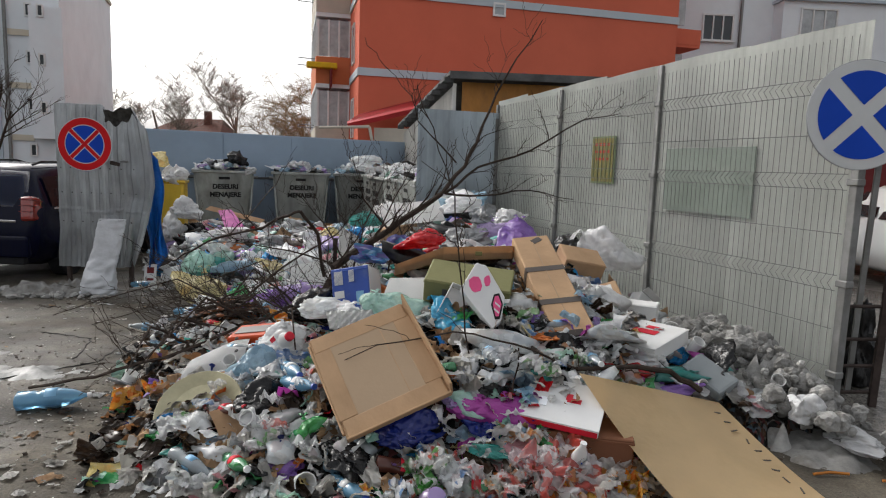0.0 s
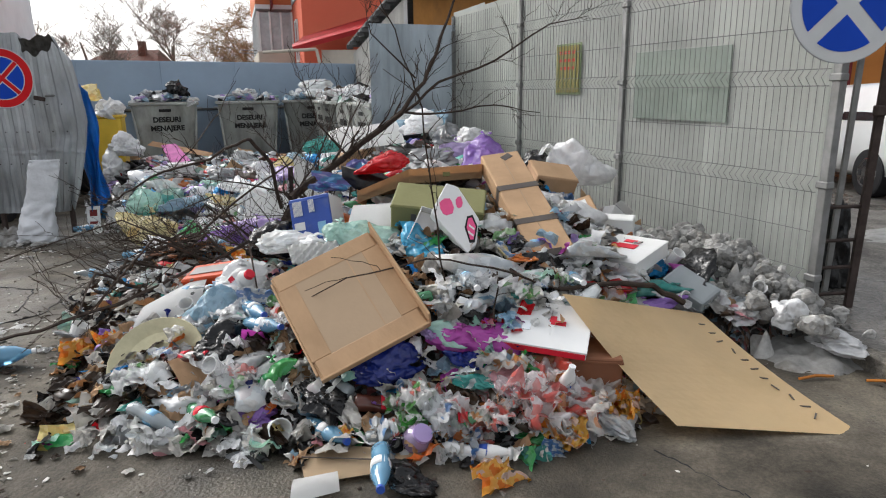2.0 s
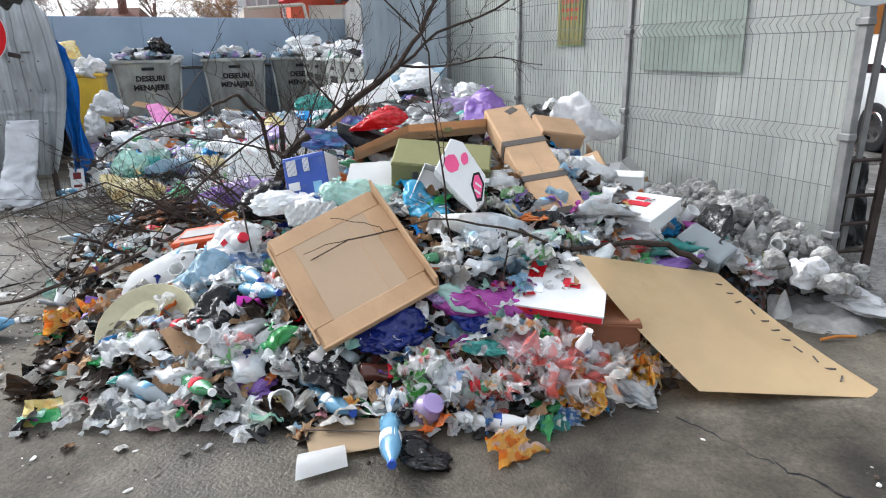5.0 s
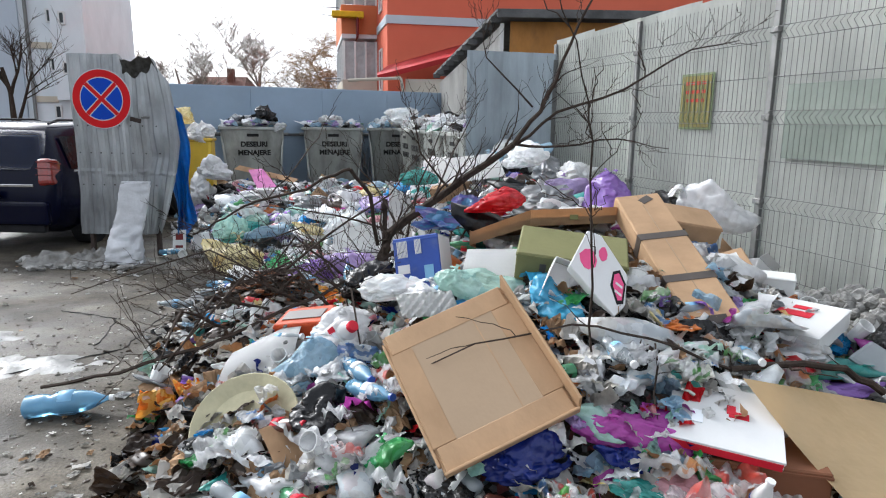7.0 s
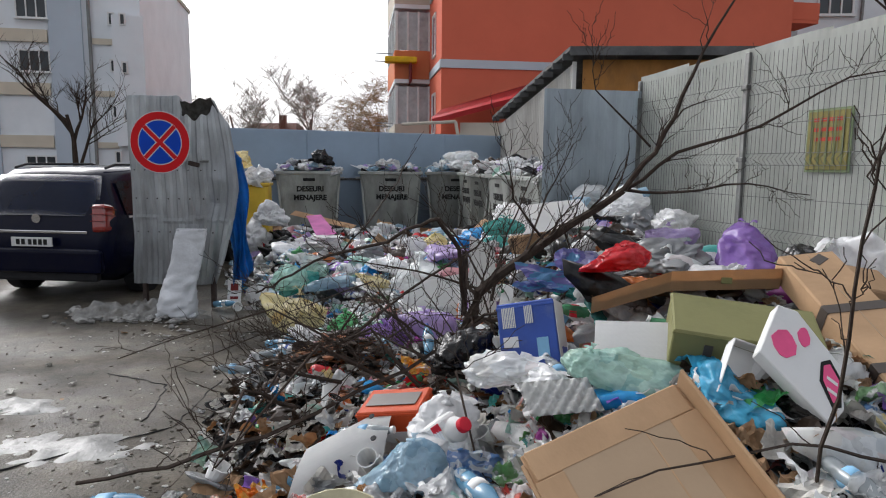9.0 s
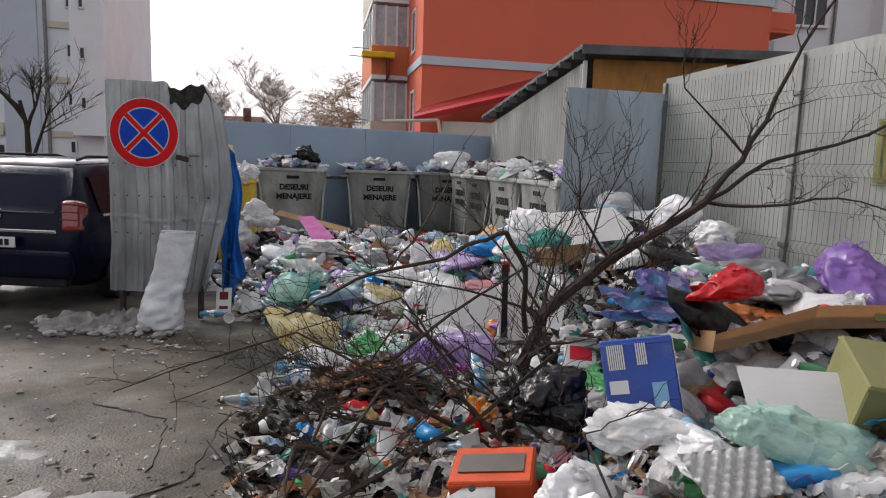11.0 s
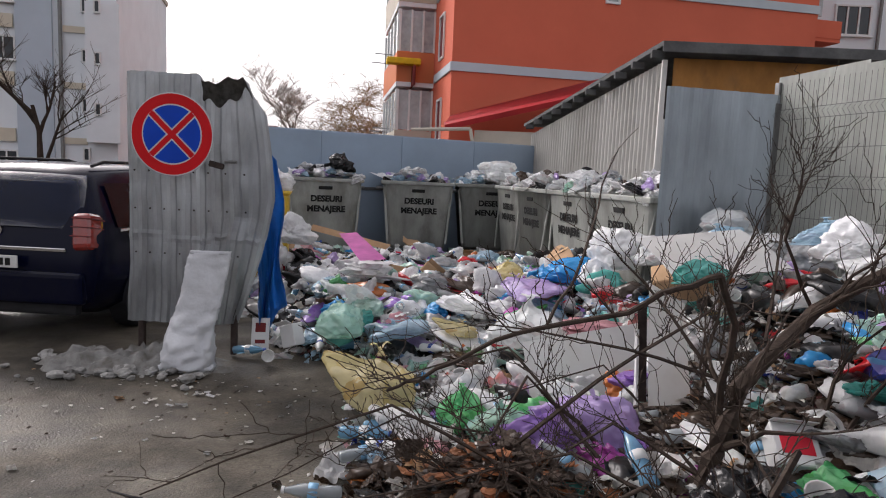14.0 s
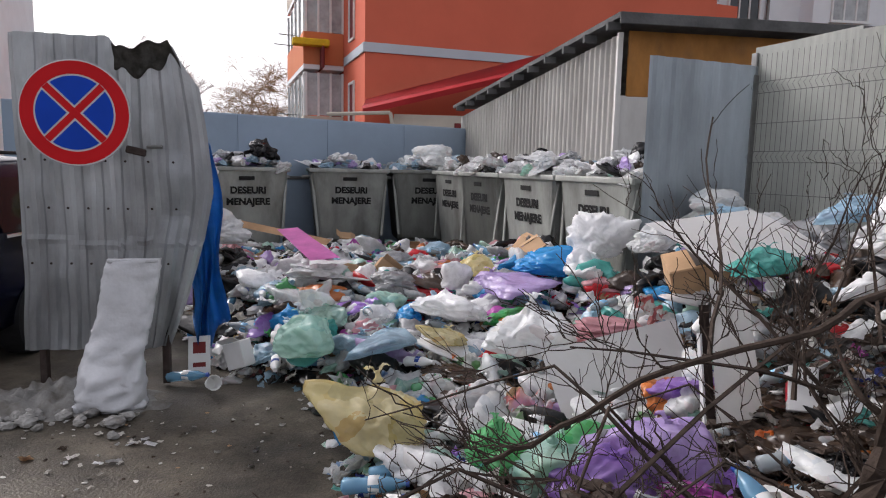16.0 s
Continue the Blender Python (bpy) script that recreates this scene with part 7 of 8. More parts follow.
eg = part("white_food_tray", box((0.34, 0.16, 0.05), (0, 0, 0), 0.02, segs=2), M_STYRO, m=pose(-1.35, 4.0, 0.25, 10, -8, 15))
tagged(eg, "long white plastic food tray at the heap's edge", "food tray")
bent_card = curved_sheet("white_card", "bent white card with a torn edge on the heap", [(-1.6, 4.35, 0.3), (-1.25, 4.55, 0.45), (-1.25, 4.25, 0.28), (-1.6, 4.05, 0.16)], 0.006, 0.03, M_WHITECARD, "card")
for hx, hy, hz in ((-1.33, 4.43, 0.395), (-1.3, 4.33, 0.34)):
    part("hole", lathe([(0.013, 0), (0.013, 0.004)], 12), M_BLACK, bent_card, "round punched hole", m=pose(hx, hy, hz + 0.035, 25, -18, 0))
curved_sheet("card_piece", "torn brown cardboard piece beside the black bag", [(-1.2, 3.58, 0.26), (-1.08, 3.66, 0.28), (-0.93, 3.44, 0.17), (-1.04, 3.36, 0.15)], 0.008, 0.015, M_CARDBOARD, "card")


def egg_tray():
    bm = bmesh.new()
    n, m_ = 36, 20
    g = [[bm.verts.new((0.3 * i / n, 0.18 * j / m_, 0.018 * math.sin(6 * 2 * math.pi * i / n) * math.sin(3 * 2 * math.pi * j / m_))) for j in range(m_ + 1)] for i in range(n + 1)]
    for a, b in zip(g, g[1:]):
        for j in range(m_):
            bm.faces.new((a[j], b[j], b[j + 1], a[j + 1]))
    bmesh.ops.solidify(bm, geom=bm.faces[:], thickness=0.003)
    tagged(part("egg_tray", bm, M_STYRO, smooth=True, m=pose(-0.65, 4.1, 0.6, 25, 0, 20)), "white dimpled egg tray behind the cardboard lid", "egg tray")


egg_tray()


# small things on the front of the heap
def paper_roll(a, b, r):
    a, b = Vector(a), Vector(b)
    t = part("paper_roll", tube([a, a.lerp(b, 0.5) + Vector((0, 0, 0.004)), b], r, 16), M_WHITECARD, smooth=False)
    part("core", tube([b - (b - a) * 0.02, b + (b - a) * 0.004], r * 0.6, 12), M_BLACK, t)
    tagged(t, "rolled white paper lying on the asphalt", "paper roll")


paper_roll((0.06, 3.03, 0.07), (0.31, 2.94, 0.065), 0.026)
jar = part("plastic_jar", lathe([(0.02, 0), (0.055, 0.012), (0.068, 0.06), (0.055, 0.105), (0.04, 0.115), (0.04, 0.13), (0.034, 0.13)], 20), mat("lilac_clear_plastic", (0.42, 0.32, 0.5), 0.2, 0, 0.1, 5, 0.05, 30, trans=0.4), smooth=True, m=pose(0.0, 3.05, 0.05, 30, 25, 0))
part("lid", lathe([(0.043, 0.118), (0.043, 0.134), (0.0, 0.136)], 18), FILMS["lilac"], jar)
tagged(jar, "round lilac clear plastic jar on the heap's edge", "jar")
lay(3, -1.24, 3.7, 0.2, 60, 70, 0)
lay(3, -0.95, 3.46, 0.15, 110, 80, 10)
lay(2, -1.02, 3.34, 0.12, 40, 80, 0)
lay(4, 0.7, 3.28, 0.12, 30, 20, 0)
lay(1, -2.82, 6.9, 0.0, 85, 86, 0)
lay(4, -2.62, 6.72, 0.02, 60, 80, 0)
lay(1, -0.85, 3.82, 0.36, 45, 80, 0)
st = part("stone", crumple(61, 4, (1, 0.8, 0.75), 0.12), M_CONCRETE, m=pose(-1.76, 4.05, 0.08) @ Matrix.Scale(0.2, 4))
tagged(st, "rounded grey stone lying at the heap's edge", "stone")
rng = random.Random(29)
SHEETS = [mesh_of("sheet", sheet_scrap(720 + i, 10, 0.1, 0.25)) for i in range(4)]
for k, (x, y, z, s, c) in enumerate(((-1.66, 3.61, 0.06, 0.24, 0), (-1.78, 3.52, 0.05, 0.18, 0), (-1.55, 3.5, 0.06, 0.22, 0), (-1.68, 3.94, 0.07, 0.2, 0), (-1.91, 3.94, 0.05, 0.1, 0), (-1.45, 3.35, 0.06, 0.18, 0), (-1.6, 3.3, 0.05, 0.12, 0),
                                     (-2.0, 4.37, 0.1, 0.24, 1), (-1.3, 3.28, 0.06, 0.2, 0), (-1.1, 3.15, 0.05, 0.16, 0), (-0.85, 3.12, 0.05, 0.14, 0), (-2.35, 5.2, 0.08, 0.2, 0), (-2.45, 5.5, 0.06, 0.14, 0), (-1.85, 3.2, 0.05, 0.08, 1), (-2.0, 3.6, 0.05, 0.07, 0))):
    o = new("paper_sheet", coloured(SHEETS[k % 4], ("paper", "card")[c], (M_PAPER, M_CARDBOARD)[c]))
    o.matrix_basis = pose(x, y, z, rng.uniform(-12, 12), rng.uniform(-12, 12), rng.uniform(0, 360)) @ Matrix.Diagonal((s, s * 0.7, s * 0.7, 1))
    tagged(o, ("torn dirty white paper lying at the heap's edge", "crumpled brown paper lying at the heap's edge")[c], "paper", "papers at the heap's edge")
for k, (w, x, y, z, s) in enumerate(((0, 0.6, 3.3, 0.22, 0.24), (1, 0.7, 3.06, 0.08, 0.2), (1, 0.99, 3.18, 0.14, 0.16), (3, 0.61, 2.97, 0.05, 0.12), (2, -0.02, 3.24, 0.16, 0.16), (1, -1.75, 4.2, 0.12, 0.2), (0, -1.28, 3.76, 0.22, 0.16), (3, 0.25, 3.0, 0.07, 0.18))):
    o = new("wrapper", coloured(LEAVES[k % 5], "wrap%d" % w, WRAPS[w]))
    o.matrix_basis = pose(x, y, z, rng.uniform(0, 40), rng.uniform(-30, 30), rng.uniform(0, 360)) @ Matrix.Diagonal((s, s * 0.7, s, 1))
    tagged(o, ("crinkled clear wrapper with red print", "crumpled orange and yellow snack wrapper", "crumpled green and red wrapper", "crumpled blue and white wrapper")[w], "wrapper", "printed wrappers on the heap")

# ---- sack, tarpaulin, snow and slush ----
def white_sack():
    bm = bmesh.new()
    rings = []
    n = 28
    for i in range(45):
        z = i / 44
        full = smooth01(0.62, 0.08, z)
        w = 0.165 + 0.04 * full - 0.012 * math.exp(-((z - 0.36) / 0.05) ** 2) + 0.02 * smooth01(0.08, 0.0, z)
        d = 0.022 + 0.115 * full * (1 - 0.35 * smooth01(0.08, 0.0, z))
        ox = 0.13 * z - 0.03 * math.exp(-((z - 0.3) / 0.2) ** 2)
        ring = []
        for k in range(n):
            a = 2 * math.pi * k / n
            # a flat bag with pointed sides, creased across where it slumps
            cx, cy = math.copysign(abs(math.cos(a)) ** 0.75, math.cos(a)), math.sin(a)
            c = Vector((math.cos(a) * 1.6, math.sin(a) * 1.6, z * 8))
            crease = 0.03 * (1 - 3 * abs(noise.noise(c * 1.1 + Vector((3, 1, 0))))) + 0.02 * (1 - 3 * abs(noise.noise(c * 2.6)))
            slump = 0.02 * math.sin(z * 40 + 2.5 * math.sin(a)) * smooth01(0.7, 0.5, z) * smooth01(0.2, 0.4, z)
            ring.append(bm.verts.new((ox + (w + 0.4 * crease) * cx, 0.17 * z + (d + (crease + slump) * (0.3 + full)) * cy, 0.96 * z + 0.02 * noise.noise(c) * (z < 0.1) + (0.012 * math.cos(a) if z > 0.97 else 0))))
        rings.append(ring)
    for a, b in zip(rings, rings[1:]):
        for k in range(n):
            bm.faces.new((a[k], a[(k + 1) % n], b[(k + 1) % n], b[k]))
    bm.faces.new(list(reversed(rings[0])))
    bm.faces.new(rings[-1])
    s = part("woven_sack", bm, mat("woven_white_plastic", (0.58, 0.59, 0.61), 0.55, 0, 0.12, 5, 0.5, 26, dirt=0.35, dcol=(0.4, 0.4, 0.39), dscale=3.5), smooth=True, m=pose(-4.42, 8.32, -0.17, 0, 0, 6))
    tagged(s, "half-full white woven plastic sack leaning on the zinc sheet", "sack")
    part("hem", box((0.33, 0.03, 0.03), (0.13, 0.165, 0.955), 0.008), s.data.materials[0], s)
    for sx in (-1, 1):
        part("corner", crumple(640 + sx, 3, (1, 0.6, 0.5), 0.25), s.data.materials[0], s, smooth=True, m=pose(sx * 0.17, -0.05, 0.04) @ Matrix.Scale(0.12, 4))


white_sack()


def blue_tarp():
    t = thing("tarpaulin", "blue plastic tarpaulin hung over a post", "tarpaulin", pose(-4.13, 8.95, -0.15, 0, 0, 20))
    bm = bmesh.new()
    g = []
    for i in range(15):
        u = i / 14
        g.append([bm.verts.new((0.24 * u + 0.03 * math.sin(3 * v * 3 + 5 * u) + 0.05 * v, 0.085 * math.sin(5 * math.pi * u + 2 * v) * (0.5 + v) + 0.09 * noise.noise((u * 4, v * 6, 5)), 1.85 - 0.12 * u * u - (1.45 + 0.2 * math.sin(4 * u)) * v)) for v in [j / 18 for j in range(19)]])
    for a, b in zip(g, g[1:]):
        for j in range(18):
            bm.faces.new((a[j], b[j], b[j + 1], a[j + 1]))
    bmesh.ops.solidify(bm, geom=bm.faces[:], thickness=0.006)
    part("sheet", bm, film_mat("blue_tarpaulin", (0.02, 0.17, 0.5), 0.35, 0.0, rnd=0.0, k=1.6), t, smooth=True)
    part("post", box((0.06, 0.06, 1.8), (0.1, 0.12, 0.9), 0.004), M_RUST, t)
    y = thing("yellow_container", "yellow plastic container full of bags", "container", pose(-4.85, 11.5, -0.15, 0, 0, 15))
    part("body", box((0.5, 0.5, 1.2), (0, 0, 0.75), 0.05, segs=2), mat("yellow_plastic", (0.6, 0.4, 0.03), 0.4, 0, 0.1, 3), y)
    part("rim", box((0.55, 0.55, 0.06), (0, 0, 1.35), 0.02), mat("yellow_plastic_rim", (0.55, 0.36, 0.03), 0.4), y)


blue_tarp()
for k, (c, dx, dy, dz, s) in enumerate((("white", 0, 0, 1.4, 0.45), ("white", 0.1, -0.1, 1.45, 0.4), ("yellow", -0.15, -0.2, 1.72, 0.34), ("white", 0.3, -0.6, 0.5, 0.6))):
    bag(c, -4.85 + dx, 11.5 + dy, -0.15 + dz, s, 60 * k, (0, 10 * k), FINE[k])


def mound(name, label, cx, cy, sx, sy, turn, h, material, seed, step=0.05, lump=0.5, base=None):
    bm = bmesh.new()
    n, m_ = int(2 * sx / step), int(2 * sy / step)
    g = []
    ca, sa = math.cos(radians(turn)), math.sin(radians(turn))
    for i in range(n + 1):
        row = []
        for j in range(m_ + 1):
            u, v = 2 * i / n - 1, 2 * j / m_ - 1
            x, y = cx + ca * u * sx - sa * v * sy, cy + sa * u * sx + ca * v * sy
            fall = max(0, 1 - u * u) * max(0, 1 - v * v)
            fall = max(0, fall - 0.22 - 0.3 * noise.noise((x * 3.1, y * 3.1, seed + 4)) - 0.25 * noise.noise((x * 8, y * 11, seed)))
            p = Vector((x * 3.5, y * 3.5, seed))
            cell = noise.voronoi(p * 2.2)[0][0]
            z = (ground_z(x, y) if base is None else base) - 0.035 + 1.2 * h * fall ** 0.6 * (0.7 + 0.45 * lump * noise.noise(p) + lump * (0.3 - min(cell, 0.6)) * 0.45 + 0.3 * lump * noise.noise(p * 5))
            row.append(bm.verts.new((x, y, z)))
        g.append(row)
    for a, b in zip(g, g[1:]):
        for j in range(m_):
            bm.faces.new((a[j], b[j], b[j + 1], a[j + 1]))
    return tagged(part(name, bm, material, smooth=True), label, "snow", kind="stuff")


mound("dirty_snow", "heap of dirty melting snow along the fence", 1.95, 4.75, 0.95, 0.48, 109, 0.55, M_SNOW, 3, 0.03, 1.0)
mound("dirty_snow", "low dirty snow at the fence post", 2.3, 3.98, 0.45, 0.35, 100, 0.13, M_SNOW, 8, 0.03, 0.9)
mound("dirty_snow", "dirty snow at the foot of the zinc sheet", -4.9, 8.35, 0.85, 0.32, 8, 0.25, M_SNOW, 5, 0.03, 0.9)
mound("thin_ice", "thin patch of grey ice on the asphalt", -3.05, 4.85, 0.75, 0.34, 15, 0.08, M_SLUSH, 9, 0.04, 1.2)
mound("thin_ice", "small patch of grey ice on the asphalt", -3.9, 5.4, 0.5, 0.22, 10, 0.08, M_SLUSH, 12, 0.04, 1.2)
sn = mound("snow_patch", "flat patch of old snow on the slab", 5.07, 6.13, 0.95, 0.75, 5, 0.09, M_SLUSH, 14, 0.04, 0.4, 0.135)


def snow_lumps():
    rng = random.Random(8)
    clods = []
    for i in range(6):
        bm = bmesh.new()
        bmesh.ops.create_icosphere(bm, subdivisions=3, radius=0.5)
        off = Vector((i * 9.1, i * 3.3, 0))
        for v in bm.verts:
            v.co *= 0.95 + 0.45 * noise.noise(v.co * 2.2 + off) + 0.2 * noise.noise(v.co * 6 + off) + 0.1 * noise.noise(v.co * 13 + off)
        clods.append(mesh_of("clod", bm))
    items = []
    for i in range(430):
        t = rng.random()
        x, y = 2.5 - 0.66 * t + rng.gauss(-0.16, 0.16), 3.95 + 1.75 * t + rng.gauss(0, 0.1)
        s = rng.choice((0.04, 0.05, 0.06, 0.08, 0.1, 0.13))
        d = abs(x - (2.34 - 0.66 * t)) / 0.3
        z = 0.04 + 0.5 * math.sin(math.pi * min(1, 0.85 * t + 0.12)) * max(0.1, 1 - 0.5 * d * d) + rng.uniform(-0.05, 0.03)
        items.append((rng.choice(clods), M_SNOW, pose(x, y, z, rng.uniform(0, 360), rng.uniform(0, 360), rng.uniform(0, 360)) @ Matrix.Diagonal((s, s, s * 0.9, 1))))
    for i in range(90):
        x, y = rng.gauss(-4.8, 0.38), rng.gauss(8.15, 0.15)
        s = rng.uniform(0.03, 0.12)
        items.append((rng.choice(clods), M_SNOW, pose(x, y, ground_z(x, y) + s * 0.25, 0, 0, rng.uniform(0, 360)) @ Matrix.Diagonal((s, s, s * 0.6, 1))))
    join_stuff("snow_lumps", items, "loose lumps of dirty snow and ice", "snow")


snow_lumps()


# rusty gate frame beside the fence post
def gate_frame():
    g = thing("rusty_gate", "rusty leaning steel gate frame beside the fence", "gate", pose(2.66, 4.42, 0.1))
    part("post", tube([(0.24, 0, 0), (0.30, 0.02, 2.3)], 0.03, 4), M_RUST, g)
    part("post", tube([(0.1, 0.05, 0.1), (0.16, 0.07, 2.2)], 0.022, 4), M_POST, g, "lighter galvanised upright")
    for z in (0.12, 0.3, 0.48, 0.7):
        part("bar", tube([(0.0, 0.0, z), (0.24, 0.02, z)], 0.012, 5), M_RUST, g)
    part("hinge", box((0.07, 0.05, 0.06), (0.25, -0.02, 1.3), 0.006), M_RUST, g)


gate_frame()
bag("black", 3.05, 4.95, 0.33, 0.6, 20, (0, 0), FINE[2], label="black sack hanging behind the gate frame", stretch=(0.5, 0.5, 1.6))
for k, (x, y, a) in enumerate(((2.15, 3.57, 5), (2.48, 3.48, -20))):
    o = part("orange_cord", tube([(-0.1, 0, 0), (0, 0.012, 0.004), (0.1, 0, 0)], 0.008, 5), mat("orange_plastic_cord", (0.5, 0.18, 0.03), 0.5), m=pose(x, y, 0.05, 0, 0, a))
    tagged(o, "short piece of orange plastic cord on the asphalt", "cord")


# ---- fallen tree and branches ----
def limb(points, r0, r1, rng, twigs, depth, trunk, fine, reach=0.5, up=0.25):
    pts = [Vector(p) for p in points]
    radii = [r0 + (r1 - r0) * i / (len(pts) - 1) for i in range(len(pts))]
    # smooth the way between the points and make it a little crooked
    way, rr = [], []
    for i in range(len(pts) - 1):
        for k in range(3):
            t = k / 3
            way.append(pts[i].lerp(pts[i + 1], t) + Vector((rng.uniform(-1, 1), rng.uniform(-1, 1), rng.uniform(-1, 1))) * 0.012 * (1 if k else 0))
            rr.append(radii[i] + (radii[i + 1] - radii[i]) * t)
    way.append(pts[-1])
    rr.append(radii[-1])
    tube(way, rr, 7 if r0 > 0.012 else 4, trunk if r0 > 0.012 else fine)
    if depth <= 0:
        return
    for k in range(twigs):
        t = rng.uniform(0.15, 1.0) * (len(way) - 1)
        i = min(len(way) - 2, int(t))
        p = way[i].lerp(way[i + 1], t - i)
        d = (way[i + 1] - way[i]).normalized()
        side = Vector((rng.uniform(-1, 1), rng.uniform(-1, 1), rng.uniform(-0.5, 1) + up))
        d = (d * 0.7 + side * 0.8).normalized()
        ln = reach * rng.uniform(0.4, 1.0)
        q1 = p + d * ln * 0.4
        q2 = q1 + (d + Vector((rng.uniform(-0.4, 0.4), rng.uniform(-0.4, 0.4), rng.uniform(-0.3, 0.4)))).normalized() * ln * 0.6
        limb([p, q1, q2], max(0.0022, rr[i] * 0.42), 0.0014, rng, max(2, twigs // 3), depth - 1, trunk, fine, reach * 0.6, up)


def branch(name, label, limbs, seed, material=None):
    rng = random.Random(seed)
    b = thing(name, label, "branch")
    trunk, fine = bmesh.new(), bmesh.new()
    for pts, r0, r1, twigs, depth, reach in limbs:
        limb(pts, r0, r1, rng, twigs, depth, trunk, fine, reach)
    if len(trunk.verts):
        part("trunk", trunk, material or M_BARK, b)
    else:
        trunk.free()
    tagged(part("brushwood", fine, material or M_BARK, b), kind="stuff")


branch("fallen_tree", "fallen bare young tree lying over the heap", [
    ([(-1.08, 5.95, 0.1), (-1.06, 5.96, 0.4), (-0.97, 6.0, 0.68), (-0.54, 6.3, 0.98), (-0.02, 6.2, 1.37)], 0.05, 0.024, 10, 2, 0.6),
    ([(-0.02, 6.2, 1.37), (0.18, 6.22, 1.62), (0.32, 6.19, 1.98), (0.5, 6.15, 2.4), (0.8, 6.05, 2.9)], 0.021, 0.004, 9, 2, 0.5),
    ([(0.0, 6.26, 1.37), (0.3, 6.15, 1.62), (0.75, 6.0, 1.78), (1.17, 5.85, 2.05), (1.45, 5.75, 2.1)], 0.014, 0.003, 10, 2, 0.45),
    ([(0.0, 6.26, 1.37), (0.35, 6.25, 1.36), (0.8, 6.3, 1.42), (1.2, 6.3, 1.35)], 0.012, 0.003, 9, 2, 0.4),
    ([(-0.5, 6.42, 0.97), (-0.75, 6.2, 1.3), (-0.8, 6.0, 1.6)], 0.012, 0.003, 8, 2, 0.4),
    ([(-0.9, 6.35, 0.62), (-1.4, 6.1, 0.8), (-2.0, 6.2, 0.85)], 0.01, 0.003, 10, 2, 0.5),
    ([(-0.9, 6.4, 0.6), (-1.2, 6.7, 1.0), (-1.5, 6.8, 1.3)], 0.01, 0.003, 10, 2, 0.5),
    ([(-0.7, 6.4, 0.8), (-0.5, 6.8, 1.3), (-0.3, 6.9, 1.7)], 0.01, 0.003, 10, 2, 0.5),
    ([(0.1, 6.0, 1.65), (-0.25, 6.0, 2.0), (-0.3, 5.9, 2.3)], 0.008, 0.002, 8, 2, 0.4)], 31)
branch("leaning_sapling", "thin bare stem leaning over the heap", [
    ([(0.2, 3.75, 0.55), (0.12, 3.48, 1.1), (0.08, 3.35, 1.48), (0.0, 3.15, 1.68), (-0.1, 3.1, 1.95)], 0.006, 0.002, 7, 2, 0.35)], 38)
branch("broken_branch", "broken bent branch across the cartons", [
    ([(1.6, 4.02, 0.33), (1.4, 4.0, 0.45), (1.1, 3.92, 0.49), (0.81, 3.82, 0.5)], 0.019, 0.013, 3, 1, 0.3),
    ([(0.81, 3.82, 0.5), (0.45, 3.78, 0.64), (0.1, 3.7, 0.72), (-0.3, 3.6, 0.66), (-0.6, 3.6, 0.5)], 0.007, 0.002, 3, 1, 0.3),
    ([(0.47, 3.78, 0.62), (0.42, 3.5, 0.4), (0.5, 3.2, 0.2)], 0.005, 0.003, 2, 1, 0.2)], 43)
rng = random.Random(77)
for k in range(15):
    x, y = rng.uniform(-1.9, -0.8), rng.uniform(4.9, 6.9)
    a = radians(rng.uniform(120, 260))
    ln = rng.uniform(0.8, 1.7)
    p0 = Vector((x, y, heap_z(x, y) + 0.08))
    p1 = p0 + Vector((math.cos(a), math.sin(a), 0)) * ln * 0.45 + Vector((0, 0, rng.uniform(0.12, 0.4)))
    p2 = p0 + Vector((math.cos(a + 0.3), math.sin(a + 0.3), 0)) * ln
    p2.z = ground_z(p2.x, p2.y) + rng.uniform(0.05, 0.45)
    branch("thorny_branch", "dark thin bare branch at the heap's edge", [([p0, p1, p2], rng.uniform(0.006, 0.014), 0.003, 8, 2, 0.5)], 200 + k)
branch("long_stick", "long dark stick lying from the asphalt onto the heap", [([(-2.7, 4.36, 0.06), (-2.3, 4.45, 0.12), (-1.9, 4.62, 0.22), (-1.3, 5.1, 0.42), (-0.9, 5.6, 0.6)], 0.009, 0.013, 6, 1, 0.3)], 51)
branch("low_limb", "long dark bare limb reaching low over the bags", [
    ([(-1.2, 5.66, 1.2), (-1.335, 5.65, 1.15), (-1.51, 5.65, 1.05), (-1.798, 5.65, 0.98), (-2.052, 5.65, 0.874), (-2.252, 5.65, 0.749), (-2.37, 5.66, 0.7)], 0.0125, 0.006, 9, 2, 0.4),
    ([(-1.798, 5.65, 0.98), (-1.65, 5.9, 1.2), (-1.55, 6.2, 1.4), (-1.45, 6.4, 1.65)], 0.007, 0.003, 5, 1, 0.3),
    ([(-1.2, 5.66, 1.2), (-1.08, 5.8, 1.0), (-1.05, 5.95, 0.6)], 0.014, 0.016, 3, 1, 0.3)], 63)
branch("near_branch", "dark bare branch rising from the heap", [
    ([(-1.95, 6.1, 0.25), (-1.5, 6.2, 0.62), (-1.0, 6.3, 0.95), (-0.75, 6.5, 1.3)], 0.012, 0.004, 9, 2, 0.45),
    ([(-0.9, 6.6, 0.5), (-0.8, 6.7, 1.0), (-0.6, 6.7, 1.5)], 0.012, 0.003, 10, 2, 0.45)], 57)


